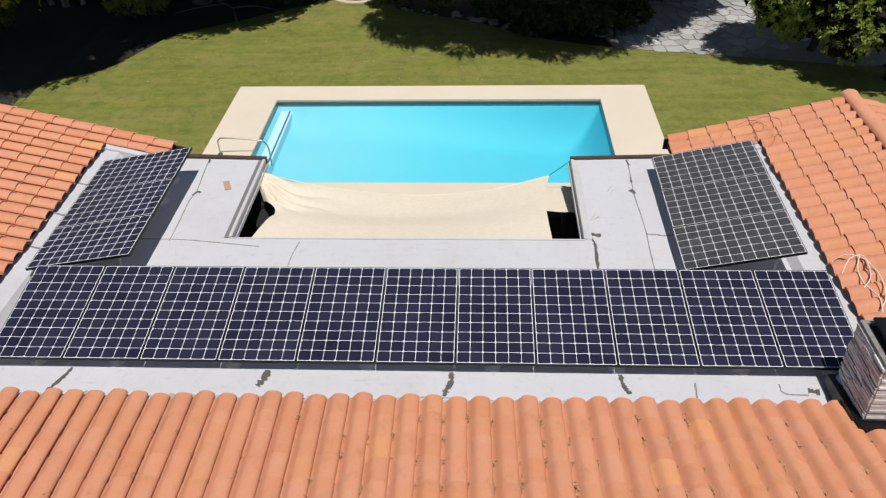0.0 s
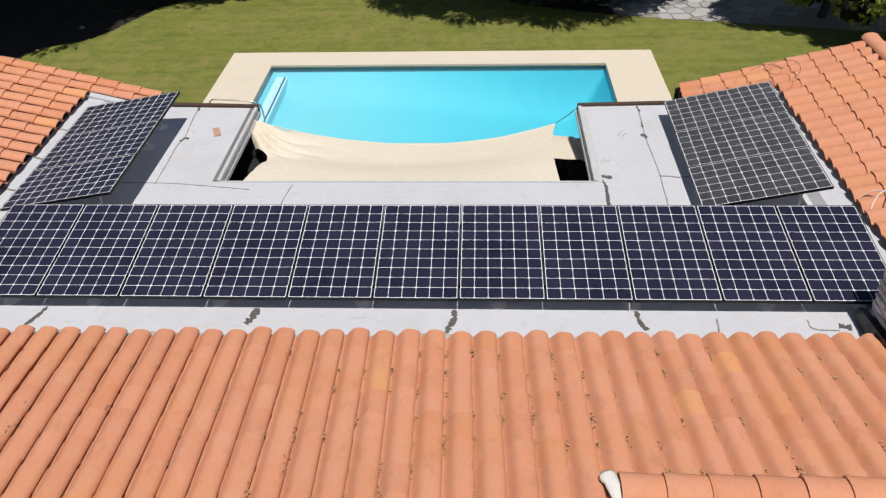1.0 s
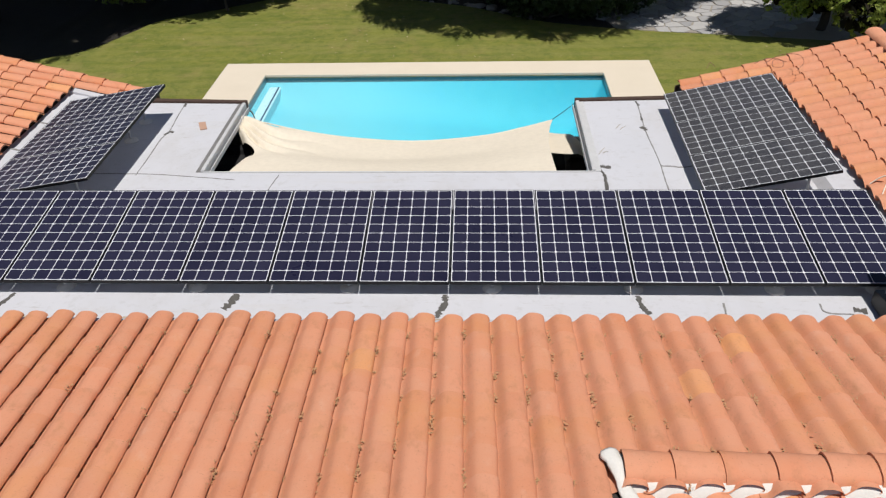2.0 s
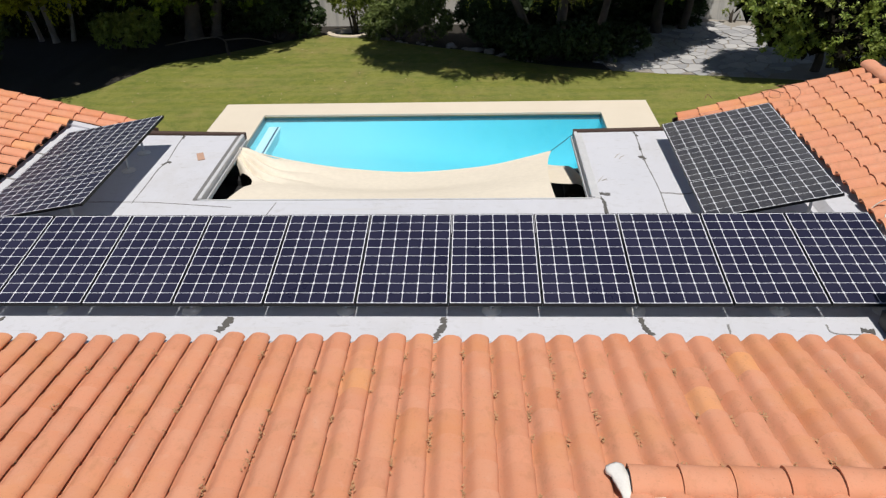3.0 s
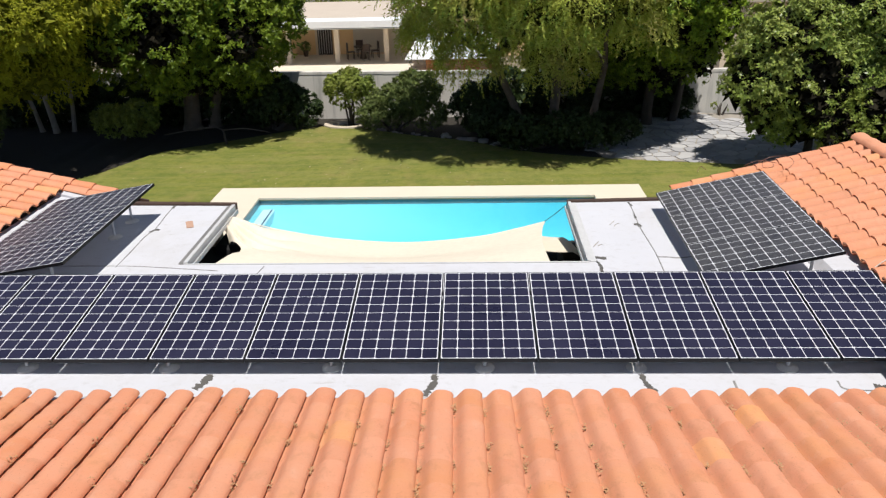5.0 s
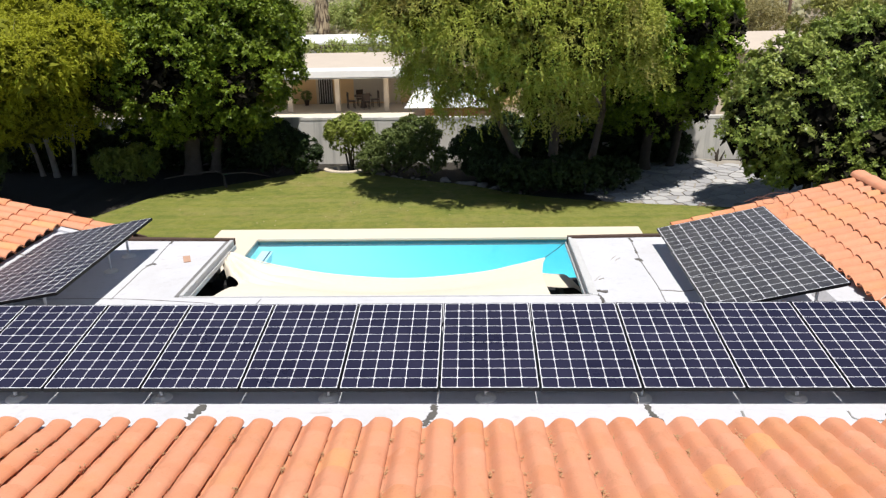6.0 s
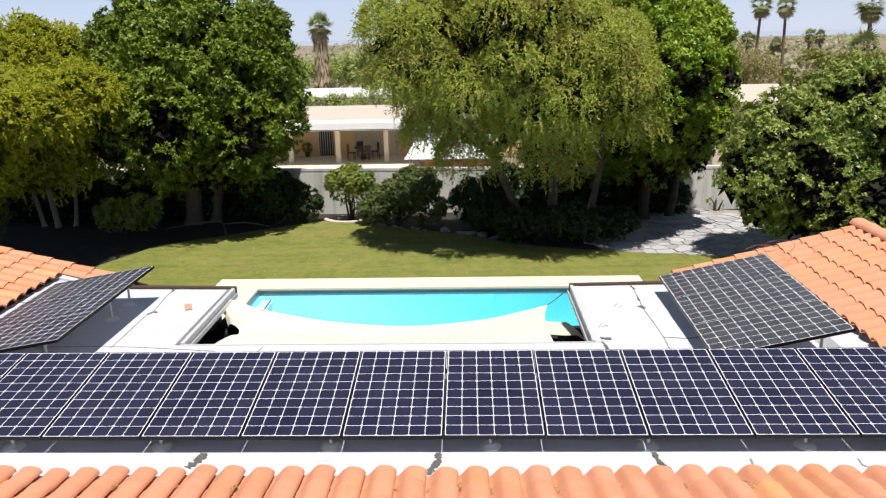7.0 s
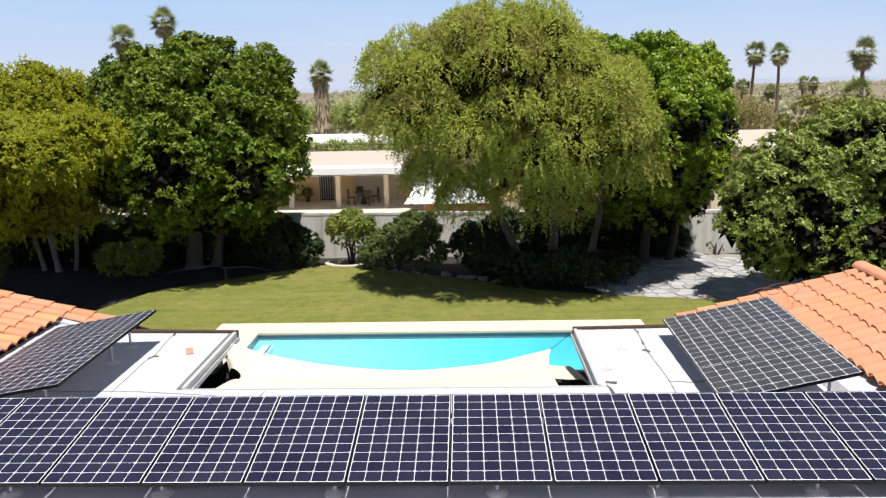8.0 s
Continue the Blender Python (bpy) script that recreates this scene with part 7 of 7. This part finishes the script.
def build_front_roof():
    roof = thing("front_tile_roof", "sunlit roof slope of terracotta barrel tiles", "roof", (0, 5.9, 2.2), kind="structure")
    rnd = random.Random(2)
    xa, xb = -9.4, 9.2
    def deck(pts):
        bm = roof_deck(pts)
        bmesh.ops.translate(bm, verts=bm.verts, vec=(0, -5.9, -2.2))
        part("underlay", bm, M_underlay, roof, "dark roofing felt under the tiles")
    deck([(xa, 5.78, front_z(5.78)), (xb, 5.78, front_z(5.78)), (xb, YRG, front_z(YRG)), (XRG, YRG, front_z(YRG)), (XRG, YTOP, front_z(YTOP)), (xa, YTOP, front_z(YTOP))])
    places = []
    down = Vector((0, 1, -SLOPE)).normalized()
    for i in range(-19, 48):
        # the columns stand a little wider apart in the middle
        x = -4.160 + 0.2754 * i if i < 9 else -1.679 + 0.2841 * (i - 9) if i < 19 else 1.162 + 0.2772 * (i - 19)
        x += rnd.uniform(-0.007, 0.007)
        y = 5.86 + rnd.uniform(-0.03, 0.03)
        # the columns run a little askew, more so towards the west
        k = min(max(0.025 - 0.021 * x, 0.0), 0.12)
        lie = Vector((-k, 1, -SLOPE)).normalized()
        while y > (YRG + 0.12 if x > XRG else YTOP + 0.1):
            xt = x + k * (5.86 - y)
            places.append((tile_matrix((xt, y, front_z(y) + 0.012), lie, (1, 0, 0), rnd) @ Matrix.Diagonal((1, 1.02, 1, 1)), Vector((xt, y, 0))))
            y -= COURSE * down.y
    def near(p):
        return -4.5 < p.x < 4.4 and p.y > 2.9 and not (4.3 < p.x and 5.3 < p.y)
    places = [q for q in places if not (4.5 < q[1].x < 5.7 and 5.35 < q[1].y - 0.2 < 6.3)]
    place_tiles(roof, places, near)
    # mortar between the lowest tiles and the flat roof
    bm = bmesh.new()
    n = 170
    rows = []
    for k in range(n + 1):
        x = -8 + 13.2 * k / n
        w = 0.035 + 0.03 * noise.noise(Vector((x * 2.1, 0, 0))) + 0.012 * noise.noise(Vector((x * 11, 5, 0)))
        rows.append([bm.verts.new((x, 5.65, ROOF + 0.003)), bm.verts.new((x, 5.77, ROOF + 0.10 + 0.02 * noise.noise(Vector((x * 7, 9, 0))))), bm.verts.new((x, 5.875 + w * 0.6, ROOF + 0.072 + 0.03 * noise.noise(Vector((x * 6, 4, 0))))), bm.verts.new((x, 5.90 + w, ROOF + 0.003))])
    for a, b in zip(rows, rows[1:]):
        for k in range(3):
            bm.faces.new((a[k], a[k + 1], b[k + 1], b[k]))
    bmesh.ops.translate(bm, verts=bm.verts, vec=(0, -5.9, -2.2))
    part("mortar_fillet", bm, M_membrane, roof, "white coating dabbed against the tile ends", smooth=True)
    # dry debris caught in the valleys at the joints
    bm = bmesh.new()
    for m, p in places:
        if abs(p.x) > 5.5 or rnd.random() < 0.4:
            continue
        # a tuft where the next tile's head meets the valley
        x, y = p.x - 0.133, p.y - COURSE + rnd.uniform(-0.02, 0.05)
        big = rnd.uniform(0.5, 1.7) ** 1.3
        for _ in range(int(16 * big)):
            cx, cy = x + rnd.gauss(0, 0.012), y + rnd.gauss(0, 0.034) * big
            cz = front_z(cy) + 0.010 + abs(rnd.gauss(0, 0.018)) * big
            s, a = rnd.uniform(0.008, 0.022), rnd.uniform(0, 3.1)
            u, v = Vector((math.cos(a), math.sin(a), rnd.uniform(-0.3, 0.3))) * s, Vector((-math.sin(a), math.cos(a), rnd.uniform(-0.2, 0.6))) * s * 0.35
            c = Vector((cx, cy - 5.9, cz - 2.2))
            bm.faces.new([bm.verts.new(c - u), bm.verts.new(c + v), bm.verts.new(c + u), bm.verts.new(c - v)])
    ob = part("leaf_debris", bm, M_debris, roof, "dry leaves caught between the tiles")
    ob["kind"] = "stuff"
    return roof


build_front_roof()


def build_back_slope():
    """The slope that falls away behind the ridges, with the ridge caps and their mortar."""
    roof = thing("rear_tile_roof", "terracotta tile slope behind a mortared ridge", "roof", (3, 3.4, 2.5), kind="structure")
    rnd = random.Random(4)
    zr, zu = front_z(YRG), front_z(YTOP)
    for pts in ([(XRG, YRG, zr - 0.02), (9.2, YRG, zr - 0.02), (9.2, -3.4, zr - 0.02 - 6.9 * SLOPE), (XRG, -3.4, zr - 0.02 - 6.9 * SLOPE)],
                [(-9.4, YTOP, zu - 0.02), (XRG, YTOP, zu - 0.02), (XRG, -3.4, zu - 0.02 - 5.75 * SLOPE), (-9.4, -3.4, zu - 0.02 - 5.75 * SLOPE)]):
        bm = roof_deck(pts)
        bmesh.ops.translate(bm, verts=bm.verts, vec=(-3, -3.4, -2.5))
        part("underlay", bm, M_underlay, roof)
    places = []
    down = Vector((0, -1, -SLOPE)).normalized()
    for i in range(68):
        x = -9.3 + PITCH * (i + 0.5)
        top, zt = (YRG, zr) if x > XRG + 0.1 else (YTOP, zu)
        y = top - 0.10 - COURSE
        while y > -3.5:
            places.append((tile_matrix((x, y, zt - (top - y) * SLOPE + 0.0), down, (1, 0, 0), rnd), Vector((x, y, 0))))
            y -= COURSE * -down.y
    place_tiles(roof, places, lambda p: 1.2 < p.x < 5.2 and p.y > 2.3)
    # gable face between the two slopes
    bm = bmesh.new()
    prism(bm, [(XRG - 0.12 - 3, -3.4 - 3.4, -1.4), (XRG - 3, -3.4 - 3.4, -1.4), (XRG - 3, YTOP - 3.4, 0.0), (XRG - 0.12 - 3, YTOP - 3.4, 0.0)], -0.6, zu - 2.5 - 0.06)
    part("gable_face", bm, M_mortar, roof)
    # ridge caps
    for k in range(22):
        x = XRG + 0.40 + COURSE * k
        m = tile_matrix((x - COURSE, YRG - 0.02, zr + 0.052), (-1, 0, 0), (0, 1, 0), rnd)
        m = Matrix.Translation((-3, -3.4, -2.5)) @ m
        ob = part("ridge_cap", CAP_MESH, None, roof)
        ob.matrix_basis = m
    for k in range(30):
        x = XRG - 0.1 - COURSE * k
        m = Matrix.Translation((-3, -3.4, -2.5)) @ tile_matrix((x - 0.1, YTOP, zu + 0.085), (-1, 0, 0), (0, 1, 0), rnd)
        ob = part("ridge_cap", CAP_MESH, None, roof)
        ob.matrix_basis = m
    bm = bmesh.new()
    n = 120
    rows = []
    for k in range(n + 1):
        x = XRG + 0.02 + 7.5 * k / n
        w = 0.03 * noise.noise(Vector((x * 4.0, 2, 0)))
        rows.append([bm.verts.new(v) for v in ((x, YRG + 0.11, zr + 0.02), (x, YRG + 0.09, zr + 0.09), (x, YRG - 0.11, zr + 0.09), (x, YRG - 0.20 - w, zr + 0.055), (x, YRG - 0.24 - w, zr - 0.06))])
    for a, b in zip(rows, rows[1:]):
        for k in range(4):
            bm.faces.new((a[k], a[k + 1], b[k + 1], b[k]))
    bm.faces.new(rows[0][::-1])
    bmesh.ops.translate(bm, verts=bm.verts, vec=(-3, -3.4, -2.5))
    part("mortar_bed", bm, M_mortar, roof, "white mortar under the ridge caps", smooth=True)
    # mortar plug at the ridge's end
    bm = bmesh.new()
    pts = smooth_line([(XRG - 0.06, YRG + 0.10, zr + 0.10), (XRG - 0.01, YRG - 0.02, zr + 0.13), (XRG + 0.02, YRG - 0.2, zr + 0.10), (XRG + 0.12, YRG - 0.42, zr + 0.05), (XRG + 0.16, YRG - 0.7, zr)], 5)
    tube(bm, pts, [0.055 + 0.016 * math.sin(k * 0.9) * math.cos(k * 0.37) + (0.012 if k < 6 else 0) for k in range(len(pts))], 9)
    for v in bm.verts:
        v.co.z = zr + 0.10 - (YRG - min(v.co.y, YRG)) * 0.2 + (v.co.z - zr - 0.10 + (YRG - min(v.co.y, YRG)) * 0.2) * 0.35 + 0.012 * noise.noise(v.co * 14)
    bmesh.ops.translate(bm, verts=bm.verts, vec=(-3, -3.4, -2.5))
    part("mortar_plug", bm, M_mortar, roof, "lump of white mortar closing the ridge", smooth=True)


build_back_slope()


def build_wing_roof(sign):
    """sign -1: west, rising to the west; +1: east, rising to the east."""
    name = "west_tile_roof" if sign < 0 else "east_tile_roof"
    xe = -6.66 if sign < 0 else 5.27        # tile ends over the flat roof
    ze = 2.435
    yf = 12.42 if sign < 0 else 12.80       # gable line
    xlow = -5.42 if sign < 0 else 3.80      # eave beyond the flat roof
    xr = -10.6 if sign < 0 else 7.02        # ridge
    roof = thing(name, "gabled wing roof of terracotta barrel tiles", "roof", (xe, 9, 2.3), kind="structure")
    o = roof.location
    rnd = random.Random(6 + sign)
    def z(x):
        return ze - 0.02 + WSLOPE * (x - xe) * sign
    def deck(pts):
        bm = roof_deck(pts)
        bmesh.ops.translate(bm, verts=bm.verts, vec=-o)
        part("underlay", bm, M_underlay, roof)
    xi = xe + sign * 0.06
    y0 = 6.1
    deck([(xi, y0, z(xi) - 0.03), (xr, y0, z(xr) - 0.03), (xr, yf - 0.04, z(xr) - 0.03), (xi, yf - 0.04, z(xi) - 0.03)])
    ys = YF + 0.10
    deck([(xlow + sign * 0.06, ys, z(xlow) - 0.03), (xi, ys, z(xi) - 0.03), (xi, yf - 0.04, z(xi) - 0.03), (xlow + sign * 0.06, yf - 0.04, z(xlow) - 0.03)])
    deck([(xr, y0, z(xr) - 0.03), (xr + sign * 2.6, y0, z(xr) - 0.03 - 2.6 * WSLOPE), (xr + sign * 2.6, yf - 0.04, z(xr) - 0.03 - 2.6 * WSLOPE), (xr, yf - 0.04, z(xr) - 0.03)])
    # white coated kerb between the flat roof and the lower tile strip
    bm = bmesh.new()
    prism(bm, [(xlow + sign * 0.3, YF - 0.02, z(xlow + sign * 0.3)), (xi, YF - 0.02, z(xi)), (xi, ys + 0.02, z(xi)), (xlow + sign * 0.3, ys + 0.02, z(xlow + sign * 0.3))][::(1 if sign > 0 else -1)], ROOF - 0.1, -0.01)
    bmesh.ops.translate(bm, verts=bm.verts, vec=-o)
    part("kerb", bm, M_membrane, roof, "white coated kerb")
    down = Vector((-sign, 0, -WSLOPE)).normalized()
    places = []
    ncol = int((yf - y0) / PITCH)
    for i in range(ncol):
        y = yf - 0.13 - PITCH * i
        low = xlow if y > ys + 0.1 else xe
        x = low - 0 * sign
        # courses stay aligned with the main field
        if low == xlow:
            k = round(abs(xe - xlow) / (COURSE * abs(down.x)))
            x = xe - sign * k * COURSE * abs(down.x)
        while (x - xr) * sign < -0.15:
            places.append((tile_matrix((x, y, z(x) + 0.0), down, (0, 1, 0), rnd), Vector((x, y, 0))))
            x += sign * COURSE * abs(down.x)
    place_tiles(roof, places, lambda p: p.y > (7.2 if sign < 0 else 6.4) and abs(p.x) < 9.9)
    back = []
    down2 = Vector((sign, 0, -WSLOPE)).normalized()
    for i in range(ncol):
        y = yf - 0.13 - PITCH * i
        for k in range(6):
            x = xr + sign * (0.1 + COURSE * (k + 1))
            back.append(Matrix.Translation(-o) @ tile_matrix((x, y, z(xr) - WSLOPE * (x - xr) * sign), down2, (0, 1, 0), rnd))
    tile_bulk("tile_field", back, "terracotta tiles behind the ridge", roof)
    # ridge caps along y, and the gable's barge board
    for k in range(int((yf - y0) / COURSE) + 1):
        m = Matrix.Translation(-o) @ tile_matrix((xr, yf + 0.02 - COURSE * k, z(xr) + 0.03), (0, 1, 0), (1, 0, 0), rnd)
        ob = part("ridge_cap", CAP_MESH, None, roof)
        ob.matrix_basis = m
    bm = bmesh.new()
    prism(bm, [(xlow, yf - 0.06, z(xlow)), (xr, yf - 0.06, z(xr)), (xr, yf - 0.02, z(xr)), (xlow, yf - 0.02, z(xlow))][::(1 if sign > 0 else -1)], 1.8, -0.03)
    bmesh.ops.translate(bm, verts=bm.verts, vec=-o)
    part("barge_board", bm, M_brownwood, roof, "dark brown barge board")


build_wing_roof(-1)
build_wing_roof(1)
